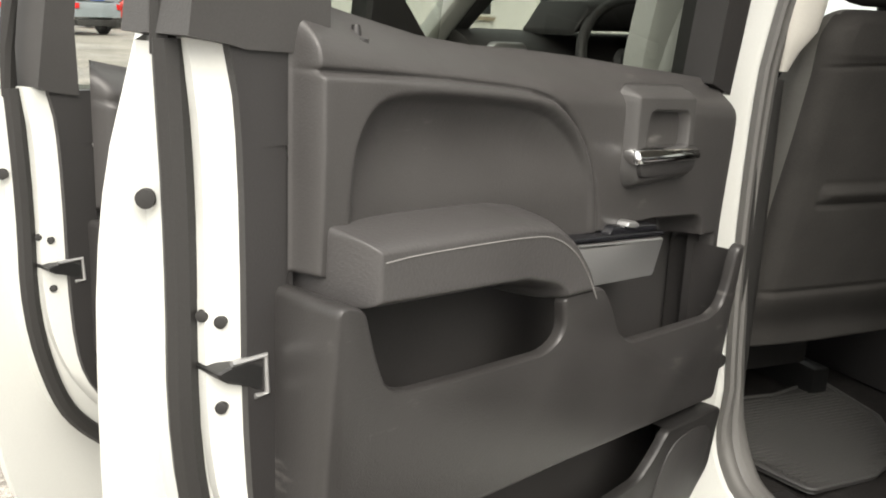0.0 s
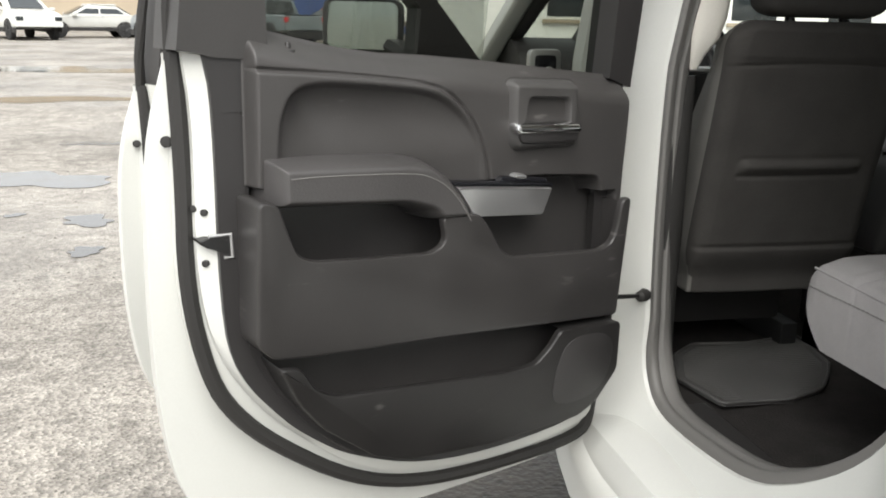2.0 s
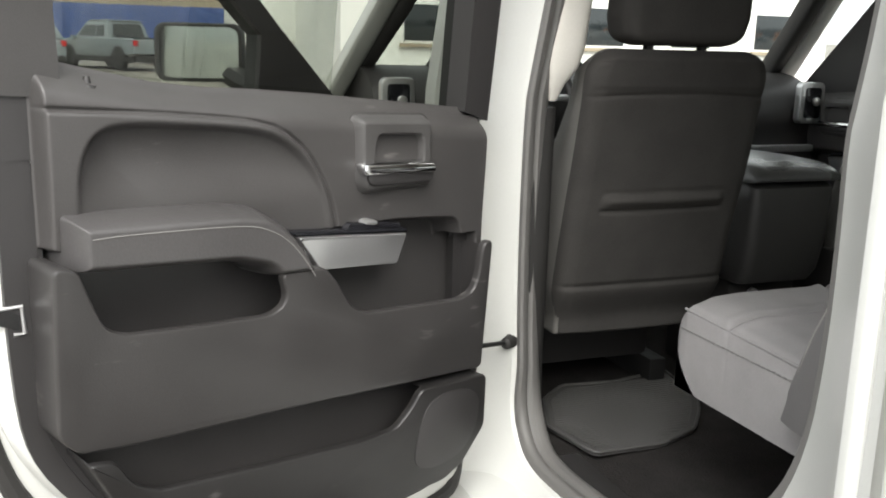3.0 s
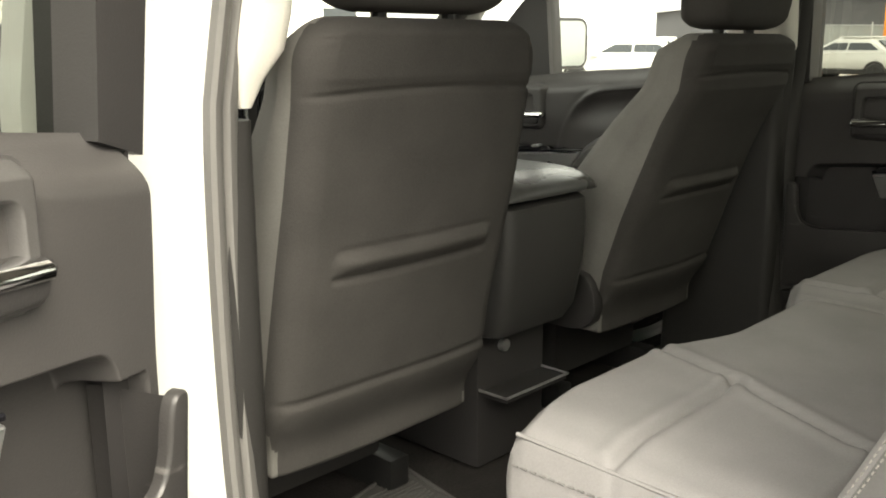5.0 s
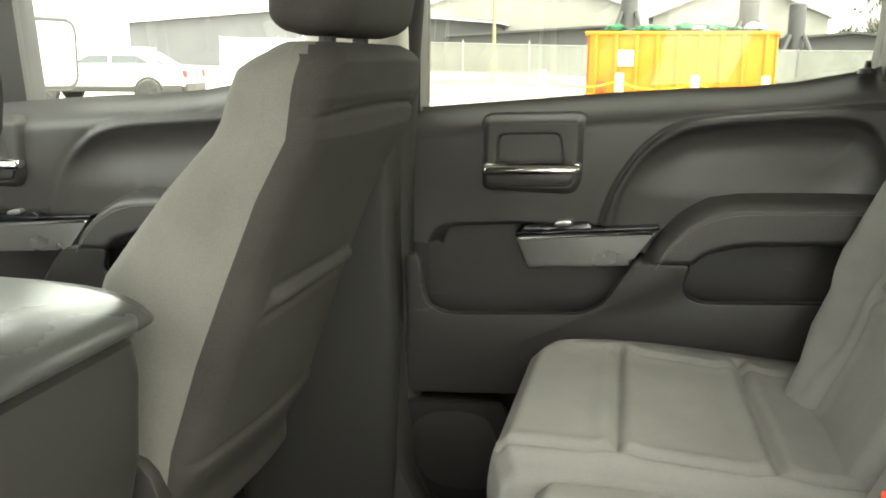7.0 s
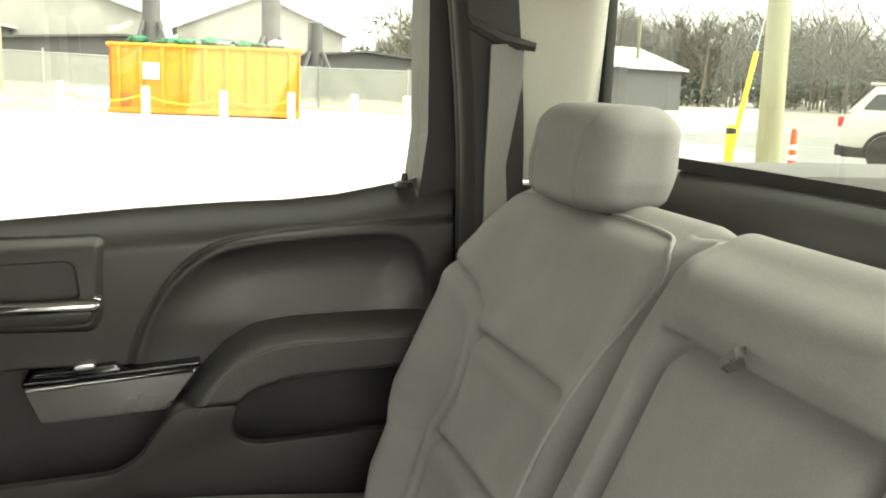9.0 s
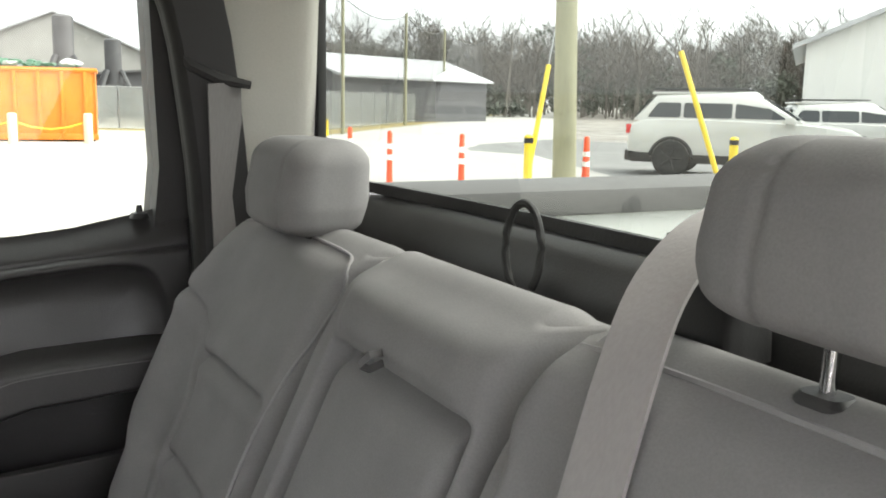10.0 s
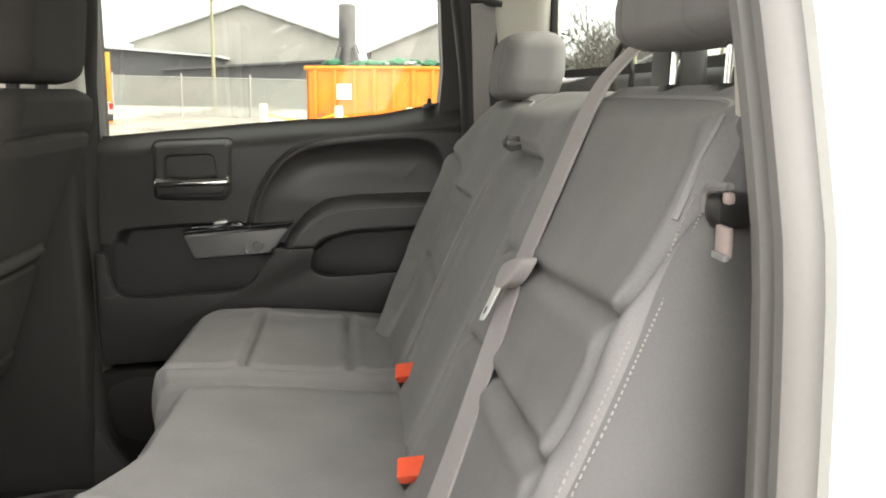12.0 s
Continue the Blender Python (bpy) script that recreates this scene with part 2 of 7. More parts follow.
def rrect(w, d, r, n=5):
    """Rounded rectangle of half-sizes w and d as a list of (u, v)."""
    r = min(r, w * 0.999, d * 0.999)
    out = []
    for cx, cy, a0 in ((w - r, d - r, 0), (-w + r, d - r, 90), (-w + r, -d + r, 180), (w - r, -d + r, 270)):
        for i in range(n + 1):
            a = radians(a0 + 90 * i / n)
            out.append(np.array((cx + r * math.cos(a), cy + r * math.sin(a))))
    return out


def smooth(x, a, b):
    t = np.clip((x - a) / (b - a), 0, 1)
    return t * t * (3 - 2 * t)


def sdf(px, pz, poly):
    """Signed distance to a closed polygon, negative inside."""
    d = np.full(px.shape, 1e9)
    inside = np.zeros(px.shape, bool)
    k = len(poly)
    for i in range(k):
        ax, az = poly[i]
        bx, bz = poly[(i + 1) % k]
        ex, ez = bx - ax, bz - az
        t = np.clip(((px - ax) * ex + (pz - az) * ez) / (ex * ex + ez * ez + 1e-12), 0, 1)
        d = np.minimum(d, np.hypot(px - ax - t * ex, pz - az - t * ez))
        cross = ((az > pz) != (bz > pz))
        xi = ax + (pz - az) / (bz - az + 1e-12) * ex
        inside ^= cross & (px < xi)
    return np.where(inside, -d, d)


def dist_line(px, pz, line):
    d = np.full(px.shape, 1e9)
    for (ax, az), (bx, bz) in zip(line[:-1], line[1:]):
        ex, ez = bx - ax, bz - az
        t = np.clip(((px - ax) * ex + (pz - az) * ez) / (ex * ex + ez * ez + 1e-12), 0, 1)
        d = np.minimum(d, np.hypot(px - ax - t * ex, pz - az - t * ez))
    return d


def grid_faces(nu, nv):
    i, j = np.meshgrid(np.arange(nu - 1), np.arange(nv - 1), indexing="ij")
    a = (i * nv + j).ravel()
    return np.stack([a, a + nv, a + nv + 1, a + 1], 1)


# ---- doors (s: from the hinge line to the latch, n: inwards from the outer skin, z: up) ----
BELT = ((0.0, 1.402), (0.055, 1.407), (0.274, 1.427), (0.407, 1.440), (0.528, 1.449), (0.618, 1.453), (0.70, 1.462), (0.80, 1.482), (0.90, 1.505))
LOW = ((0.02, 0.75), (0.06, 0.68), (0.134, 0.644), (0.36, 0.64), (0.58, 0.663), (0.70, 0.71), (0.78, 0.79), (0.83, 0.85), (0.86, 0.90), (0.885, 0.95))
INSERT = ((1.02, 1.438), (0.713, 1.419), (0.563, 1.404), (0.505, 1.389), (0.455, 1.35), (0.415, 1.289), (0.392, 1.226), (0.392, 1.19), (1.02, 1.19))
RECESS = ((0.845, 1.08), (0.843, 1.30), (0.836, 1.36), (0.812, 1.400), (0.77, 1.410), (0.70, 1.407), (0.55, 1.394), (0.49, 1.37), (0.44, 1.32), (0.405, 1.25), (0.398, 1.08))
UPPER_BIN = ((0.90, 1.228), (0.866, 1.220), (0.848, 1.17), (0.83, 1.13), (0.80, 1.116), (0.70, 1.108), (0.565, 1.100), (0.54, 1.110), (0.533, 1.128), (0.545, 1.166),
             (0.458, 1.164), (0.43, 1.132), (0.401, 1.087), (0.367, 1.067), (0.20, 1.056), (0.134, 1.052), (0.100, 1.064), (0.090, 1.095), (0.088, 1.140), (0.082, 1.158), (0.060, 1.160), (0.056, 0.893),
             (0.23, 0.905), (0.5, 0.925), (0.80, 0.942), (0.87, 0.950), (0.90, 0.98))
POCKET = ((0.856, 1.21), (0.830, 1.13), (0.80, 1.116), (0.563, 1.100), (0.534, 1.112), (0.545, 1.15), (0.56, 1.175), (0.62, 1.195), (0.84, 1.215))
FRONT_BIN = ((0.43, 1.14), (0.401, 1.087), (0.367, 1.067), (0.20, 1.056), (0.134, 1.052), (0.100, 1.064), (0.090, 1.095), (0.091, 1.165), (0.105, 1.195), (0.25, 1.207), (0.44, 1.207))
LOW_POCKET = ((0.868, 0.952), (0.80, 0.942), (0.5, 0.925), (0.24, 0.906), (0.232, 0.897), (0.251, 0.859), (0.285, 0.826), (0.364, 0.823), (0.755, 0.861), (0.797, 0.885), (0.827, 0.931))
LOW_PIECE = ((0.868, 0.939), (0.827, 0.932), (0.797, 0.885), (0.755, 0.861), (0.364, 0.823), (0.285, 0.826), (0.251, 0.859), (0.232, 0.893), (0.055, 0.883), (0.037, 0.763),
             (0.085, 0.690), (0.134, 0.664), (0.36, 0.658), (0.58, 0.68), (0.66, 0.71), (0.776, 0.80), (0.827, 0.862))
SPEAKER = ((0.212, 0.882), (0.068, 0.868), (0.054, 0.77), (0.098, 0.70), (0.232, 0.703), (0.236, 0.80))
EDGE_OUT = ((0.0, 1.39), (0.0, 0.9), (0.0, 0.56), (0.03, 0.50), (0.3, 0.49), (0.6, 0.49), (0.80, 0.50), (0.93, 0.57), (0.99, 0.68), (1.015, 0.85), (1.021, 1.05), (1.013, 1.29), (0.964, 1.457))
EDGE_MID = ((0.01, 1.39), (0.01, 0.9), (0.01, 0.60), (0.05, 0.555), (0.3, 0.55), (0.5, 0.565), (0.66, 0.618), (0.82, 0.731), (0.90, 0.81), (0.945, 0.89), (0.979, 1.057), (0.975, 1.255), (0.982, 1.45))
EDGE_IN = ((0.015, 1.39), (0.015, 0.9), (0.015, 0.65), (0.06, 0.60), (0.3, 0.585), (0.545, 0.613), (0.66, 0.66), (0.76, 0.735), (0.858, 0.824), (0.933, 0.941), (0.965, 1.079), (0.960, 1.343), (0.975, 1.458))
EDGE_TRIM = ((0.02, 1.39), (0.02, 0.9), (0.02, 0.70), (0.07, 0.64), (0.3, 0.62), (0.52, 0.635), (0.688, 0.70), (0.76, 0.75), (0.82, 0.80), (0.908, 0.907), (0.933, 1.027), (0.934, 1.378), (0.950, 1.455))


def curve_z(table, s):
    a = np.array(chaikin(table, 2, False)) if len(table) > 9 else np.array(table)
    return np.interp(s, a[:, 0], a[:, 1])


def door_relief(s, z):
    """Depth of the trim panel at (s, z)."""
    sharp = 0.5
    up = lambda poly, w=0.005, r=0.018: smooth(-sdf(s, z, [tuple(p) for p in rpoly(poly, r if len(poly) < 14 else 0.010)]), -w * sharp, w * sharp)
    n = 0.152 + 0.008 * smooth(z, 1.15, 1.36)
    ins = up(INSERT, 0.004)
    seam = np.abs(sdf(s, z, [tuple(p) for p in chaikin(INSERT, 1)]))
    n = n + 0.006 * ins * smooth(s, 0.36, 0.46)
    rec = -sdf(s, z, [tuple(p) for p in chaikin(RECESS, 2)])
    n = n - 0.056 * (1 - np.exp(-np.maximum(rec + 0.003, 0) / 0.040)) * smooth(rec, -0.004, 0.012) * (0.30 + 0.70 * smooth(z, 1.26, 1.40))
    n = n - 0.007 * np.exp(-(seam / 0.0035) ** 2) * (z > 1.21)
    top = curve_z(BELT, s) - z
    n = n - 0.052 * (1 - smooth(top, -0.004, 0.066)) ** 1.6
    # the hollow behind the bin walls
    hollow = np.minimum.reduce([sdf(s, z, [tuple(p) for p in rpoly(q, 0.010)]) for q in (UPPER_BIN, POCKET, LOW_POCKET, LOW_PIECE)])
    deep = smooth(-hollow, -0.016, -0.010)
    # no hollow below the trim's lower edge or under the handle recess
    deep = np.where((z > 1.165) & (s < 0.50), 0.0, deep)
    n = n - (n - 0.080) * deep
    n = n - (n - 0.080) * up(FRONT_BIN, 0.016)
    edge = smooth(s, 0.885, 0.872)
    low = smooth(z - curve_z(LOW, s), 0.0, 0.012)
    return 0.128 + (n - 0.128) * edge * low


def relief_part(name, poly, n0, n1, edge, side, stretch, mat, parent, label="", res=0.0028):
    """A padded or moulded piece: its outline in (s, z), raised from n0 to n1 with a rounded edge."""
    poly = [tuple(p) for p in poly]
    a = np.array(poly)
    s = np.arange(a[:, 0].min() - res, a[:, 0].max() + 2 * res, res)
    z = np.arange(a[:, 1].min() - res, a[:, 1].max() + 2 * res, res)
    S, Z = np.meshgrid(s, z, indexing="ij")
    d = sdf(S, Z, poly)
    t = np.clip(-d / edge, 0, 1)
    N = n0 + (n1 - n0) * np.sqrt(1 - (1 - t) ** 2)
    f = grid_faces(len(s), len(z))
    keep = (d.ravel()[f] < 0).sum(1) >= 2
    f = f[keep]
    used = np.unique(f)
    back = -np.ones(S.size, int)
    back[used] = np.arange(len(used))
    co = np.stack([side * N.ravel(), -S.ravel() * stretch, Z.ravel()], 1)[used]
    return mesh_part(name, co, back[f], mat, parent, label)


def bin_wall(name, poly, face, pockets, P, root, mat, label):
    """A storage bin's front wall: its outline in (s, z), 16 mm thick with a rounded rim, and a skirt back to the panel except along the pockets."""
    out = np.array(rpoly(poly, 0.014, 5))
    area = 0.5 * np.sum(out[:, 0] * np.roll(out[:, 1], -1) - np.roll(out[:, 0], -1) * out[:, 1])
    t = np.roll(out, -1, 0) - np.roll(out, 1, 0)
    t = t / np.maximum(np.linalg.norm(t, axis=1, keepdims=True), 1e-9)
    inw = np.stack([-t[:, 1], t[:, 0]], 1) * np.sign(area)
    rings = []
    for inset, d in ((0.0, -0.016), (0.0, -0.006), (0.0008, -0.003), (0.0024, -0.0008), (0.005, 0.0)):
        q = out + inw * inset
        rings.append([P(u, face(v) + d, v) for u, v in q])
    bm = bmesh.new()
    vs = [[bm.verts.new(p) for p in r] for r in rings]
    k = len(out)
    for a, b in zip(vs[:-1], vs[1:]):
        for i in range(k):
            bm.faces.new((a[i], a[(i + 1) % k], b[(i + 1) % k], b[i]))
    bm.faces.new(vs[-1])
    near = np.min([np.abs(sdf(out[:, 0], out[:, 1], list(q))) for q in pockets], axis=0) < 0.012
    near |= (out[:, 0] < 0.145) & (out[:, 1] > 1.10)
    back = [bm.verts.new(P(u, 0.084, v)) for u, v in out]
    for i in range(k):
        j = (i + 1) % k
        if not (near[i] and near[j]):
            bm.faces.new((back[i], back[j], vs[0][j], vs[0][i]))
    bmesh.ops.recalc_face_normals(bm, faces=bm.faces[:])
    return part(name, bm, mat, root, label)


def car_door(name, label, side, m, stretch=1.0, detail=1.0, glass=G_TINT, raked=False):
    """side +1: a left door, -1: its mirror image. Returns the thing."""
    root = thing(name, label, "car door", m)
    P = lambda s, n, z: Vector((side * n, -s * stretch, z))
    # painted shell, rolled from the outer skin round the edge
    def ring(table, n, c=2):
        return [P(p[0], n, p[1]) for p in chaikin(table, c, False)]
    steps = ((EDGE_OUT, 0.0), (EDGE_OUT, 0.022), (EDGE_MID, 0.030), (EDGE_MID, 0.072), (EDGE_IN, 0.090), (EDGE_IN, 0.104), (EDGE_TRIM, 0.118))
    rings = [ring(t, n) for t, n in steps]
    bm = rings_bm(rings, closed=False)
    outer = [bm.verts.new(p) for p in rings[0]]
    bm.faces.new(outer)
    bmesh.ops.remove_doubles(bm, verts=bm.verts[:], dist=0.0004)
    part("painted_shell", bm, M_WHITE, root, "white painted steel door shell")
    # dark border trim between the paint and the panel
    tr = [ring(EDGE_TRIM, 0.117), ring(EDGE_TRIM, 0.128), [P(0.5 + (p[0] - 0.5) * 0.87, 0.126, 0.9 + (p[1] - 0.9) * 0.87) for p in chaikin(EDGE_TRIM, 2, False)]]
    bt = rings_bm(tr, closed=False)
    part("edge_trim", bt, M_PLASTIC2, root, "black plastic edge trim")
    part("upper_edge_trim", rings_bm([[P(s, n, z) for s, z in ((0.845, 1.36), (0.934, 1.36), (0.937, 1.40), (0.948, 1.45), (0.845, 1.45))] for n in (0.100, 0.1275)]), M_PLASTIC2, root, "black plastic edge trim", smooth=False)
    part("weatherstrip", tube_bm([P(p[0] - 0.004, 0.080, p[1] + 0.004) for p in chaikin(EDGE_MID, 2, False)], 0.0155, 8), M_RUBBER, root, "black rubber door seal")
    # moulded panel
    nu, nv = (int(230 * detail), int(230 * detail))
    u = np.linspace(0.03, 0.886, nu)
    v = np.linspace(0, 1, nv)
    S, V = np.meshgrid(u, v, indexing="ij")
    Z = curve_z(LOW, S) + V * (curve_z(BELT, S) - curve_z(LOW, S))
    N = door_relief(S, Z)
    co = np.stack([side * N.ravel(), -S.ravel() * stretch, Z.ravel()], 1)
    mesh_part("door_panel", co, grid_faces(nu, nv), M_PANEL, root, "dark grey grained plastic door panel")
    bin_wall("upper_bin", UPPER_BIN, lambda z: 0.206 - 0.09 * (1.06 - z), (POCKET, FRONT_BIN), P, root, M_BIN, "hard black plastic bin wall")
    # base colour darker than the upper wall, carrying the shade low on the door
    low = bin_wall("lower_bin", LOW_PIECE, lambda z: 0.212 - 0.16 * (0.92 - z), (LOW_POCKET,), P, root, M_HARD_SHADE, "hard black plastic lower bin wall, toned darker for shade")
    # armrest with a stitched pad
    arm = chaikin(rpoly([(0.870, 1.290), (0.62, 1.280), (0.565, 1.271), (0.523, 1.244), (0.486, 1.203), (0.459, 1.149), (0.552, 1.153), (0.568, 1.172), (0.624, 1.188), (0.868, 1.204)], 0.012), 1)
    a = relief_part("armrest", arm, 0.10, 0.222, 0.022, side, stretch, M_VINYL, root, "padded armrest of stitched black vinyl", 0.0028 / detail)
    part("stitching", tube_bm([P(s, 0.2222, z) for s, z in chaikin([(0.846, 1.260), (0.80, 1.2615), (0.62, 1.254), (0.578, 1.245), (0.538, 1.223), (0.508, 1.190), (0.486, 1.156)], 3, False)], 0.0010, 5), M_STITCH, a)
    plate = rpoly([(0.486, 1.211), (0.442, 1.149), (0.270, 1.136), (0.247, 1.190)], 0.006)
    part("trim_plate", prism_bm(plate, P, 0.084, 0.176, 0.005, 2), M_SILVER, root, "satin silver pull-handle plate")
    sw = rpoly([(0.490, 1.2125), (0.246, 1.1915), (0.246, 1.199), (0.40, 1.213), (0.490, 1.220)], 0.003)
    sw2 = rpoly([(0.385, 1.208), (0.252, 1.196), (0.258, 1.209), (0.372, 1.221)], 0.006)
    part("switch_housing", prism_bm(sw2, P, 0.084, 0.168, 0.004, 2), M_SCREEN, root, "glossy black switch housing")
    w = part("switch_panel", prism_bm(sw, P, 0.084, 0.1735, 0.003, 2), M_SCREEN, root, "glossy black window switch panel")
    part("window_switch", prism_bm(chaikin([(0.345, 1.215), (0.312, 1.211), (0.316, 1.221), (0.341, 1.225)], 1), P, 0.150, 0.172, 0.003, 2), M_SILVER, w)
    # inner door handle in its cup
    nb = int(84 * detail) + 8
    sb, zb = np.linspace(0.176, 0.366, nb), np.linspace(1.258, 1.412, nb)
    SB, ZB = np.meshgrid(sb, zb, indexing="ij")
    rim = -sdf(SB, ZB, [tuple(p) for p in rpoly([(0.362, 1.406), (0.182, 1.399), (0.180, 1.266), (0.345, 1.264), (0.360, 1.29)], 0.02)])
    cup = -sdf(SB, ZB, [tuple(p) for p in rpoly([(0.318, 1.372), (0.212, 1.367), (0.210, 1.282), (0.330, 1.284)], 0.014)])
    NB = 0.150 + 0.026 * np.sqrt(np.clip(smooth(rim, 0.0, 0.016), 0, 1)) - 0.085 * smooth(cup, -0.003, 0.014)
    bz = mesh_part("handle_bezel", np.stack([side * NB.ravel(), -SB.ravel() * stretch, ZB.ravel()], 1), grid_faces(nb, nb)[(rim.ravel()[grid_faces(nb, nb)] > -0.004).all(1)], M_PLASTIC, root, "dark plastic handle bezel")
    h = part("door_handle", prism_bm(chaikin([(0.344, 1.290), (0.344, 1.312), (0.192, 1.307), (0.192, 1.286), (0.205, 1.280), (0.330, 1.282)], 1), P, 0.135, 0.183, 0.006, 2), M_PLASTIC2, root, "black lever with a chrome top edge")
    lever = []
    for a, k in ((0.356, 0.55), (0.353, 0.85), (0.346, 1.0), (0.270, 1.0), (0.196, 1.0), (0.190, 0.85), (0.187, 0.55)):
        zc = 1.311 + (a - 0.27) * 0.035
        lever.append([P(a, 0.171 + 0.019 * k * math.cos(q) - 0.004 * math.sin(q), zc + 0.0125 * k * math.sin(q)) for q in np.arange(16) * math.pi / 8])
    part("chrome_edge", rings_bm(lever), M_CHROME, h, "chrome lever top")
    for s0 in (0.325, 0.205):
        part("handle_mount", prism_bm(chaikin([(s0 + 0.015, 1.292), (s0 - 0.015, 1.291), (s0 - 0.012, 1.272), (s0 + 0.012, 1.272)], 1), P, 0.13, 0.172, 0.005, 2), M_PLASTIC2, h)
    part("speaker_grille", prism_bm([np.array(p) * 1.0 for p in chaikin([(0.206, 0.876), (0.074, 0.863), (0.060, 0.77), (0.101, 0.707), (0.226, 0.709), (0.230, 0.80)], 2)], lambda u, d, v: P(u, 0.212 - 0.16 * (0.92 - v) + d, v), -0.008, 0.0022, 0.002, 2), M_PLASTIC2, low, "fine black speaker grille")
    part("lock_knob", rings_bm([[P(0.802 + r * math.cos(q), 0.125 + r * math.sin(q), z) for q in np.arange(10) * math.pi / 5] for r, z in ((0.016, 1.476), (0.013, 1.484), (0.006, 1.486), (0.005, 1.493), (0.004, 1.497))]), M_PLASTIC2, root, "black door lock knob").location.z = -0.026 if side > 0 else 0.0
    # window frame and pane above the belt
    lean = lambda z: 0.075 + 0.12 * max(0.0, z - 1.42)
    def sash(pts, n0, n1, mat, nm, lb=""):
        r0 = [P(s, lean(z) + n0, z) for s, z in pts]
        r1 = [P(s, lean(z) + n1, z) for s, z in pts]
        return part(nm, rings_bm([r0, r1]), mat, root, lb, smooth=False)
    so = 0.966 if raked else 0.992
    si = 0.905 if raked else (0.84 if side > 0 else 0.822)
    sash([(si, 1.442), (0.935, 1.447), (0.955, 1.452), (so, 1.458), (so - 0.01, 1.60), (so - 0.04, 1.90), (0.90, 1.95), (si - 0.008, 1.90), (si + 0.010, 1.56)], -0.055, 0.054, M_PLASTIC, "rear_sash", "black window frame")
    if raked:
        k = 1 / stretch
        sash([(0.0, 1.38), (0.345 * k, 1.40), (0.345 * k, 1.655), (0.62 * k, 1.89), (0.62 * k, 1.95), (0.56 * k, 1.93), (0.27 * k, 1.665), (0.0, 1.43)], -0.045, 0.02, M_PLASTIC2, "corner_sail", "black raked window frame and mirror sail")
        sash([(0.58 * k, 1.89), (0.84, 1.89), (0.90, 1.95), (0.58 * k, 1.95)], -0.02, 0.05, M_PLASTIC2, "top_rail", "black window frame")
    else:
        sash([(0.0, 1.38), (0.064, 1.40), (0.068, 1.55), (0.076, 1.90), (0.0, 1.95)], -0.02, 0.055, M_PLASTIC2, "front_sash", "black window frame")
        sash([(0.0, 1.89), (0.84, 1.89), (0.90, 1.95), (0.0, 1.95)], -0.02, 0.05, M_PLASTIC2, "top_rail", "black window frame")
    part("upper_weatherstrip", tube_bm([P(s, lean(z) - 0.002, z) for s, z in ((0.980, 1.44), (0.984, 1.52), (0.978, 1.62), (0.948, 1.90))], 0.0125, 8), M_RUBBER, root, "black rubber door seal")
    pane = part("window_pane", rings_bm([[P(0.05, lean(1.39), 1.39), P(0.05, lean(1.90), 1.90)], [P(0.90, lean(1.40), 1.40), P(0.86, lean(1.90), 1.90)]], closed=False), glass, root, "side window glass", smooth=False)
    return root


def door_edge_details(root, side, stretch=1.0):
    """Latch, bolt holes and plugs on the painted edge of an open door."""
    P = lambda s, n, z: Vector((side * n, -s * stretch, z))
    def plug(s, n, z, r, nm, mat):
        c = P(s, n, z)
        d = Vector((side * 0.66, -0.75 * 1.0, 0)).normalized()
        e = Vector((0, 0, 1))
        f = d.cross(e)
        part(nm, rings_bm([[c + d * k + rr * (math.cos(q) * e + math.sin(q) * f) for q in np.arange(14) * math.pi / 7] for k, rr in ((-0.006, r), (0.0012, r), (0.0016, r * 0.8))]), mat, root)
    plug(0.986, 0.0450, 1.307, 0.0095, "rubber_plug", M_RUBBER)
    plug(0.9640, 0.1010, 1.203, 0.006, "bolt_hole", M_RUBBER)
    plug(0.9515, 0.1120, 1.197, 0.006, "bolt_hole", M_RUBBER)
    plug(0.9520, 0.1120, 1.111, 0.006, "bolt_hole", M_RUBBER)
    lt = part("door_latch", prism_bm(chaikin([(0.968, 1.157), (0.960, 1.143), (0.935, 1.134), (0.920, 1.124), (0.914, 1.126), (0.914, 1.157)], 1), P, 0.09, 0.1285, 0.002, 1), M_DARKMETAL, root, "dark steel latch in its slot")
    part("latch_frame", tube_bm([P(s, 0.1275, z) for s, z in ((0.950, 1.160), (0.912, 1.160), (0.910, 1.121), (0.925, 1.121))], 0.0034, 6), M_SILVER, lt)


HINGE_X = 1.001
OPEN = -67.16
near_rear = car_door("rear_door", "open white rear car door with dark grey inner trim", 1, pose(-HINGE_X, 0, 0, 0, 0, OPEN), 1.0, 2.0)
door_edge_details(near_rear, 1)
far_rear = car_door("rear_door", "closed rear car door with dark grey inner trim and silver pull plate", -1, pose(HINGE_X, 0, 0), 1.0, 1.4)
near_front = car_door("front_door", "open white front car door seen past the rear door", 1, pose(-HINGE_X, 1.02, -0.115, 0, 0, -61.5), 1.21, 0.45, G_CLEAR, True)
door_edge_details(near_front, 1, 1.21)
far_front = car_door("front_door", "closed front passenger door with dark trim beside the front seat", -1, pose(HINGE_X, 1.10, -0.03), 1.06, 0.45, G_CLEAR, True)


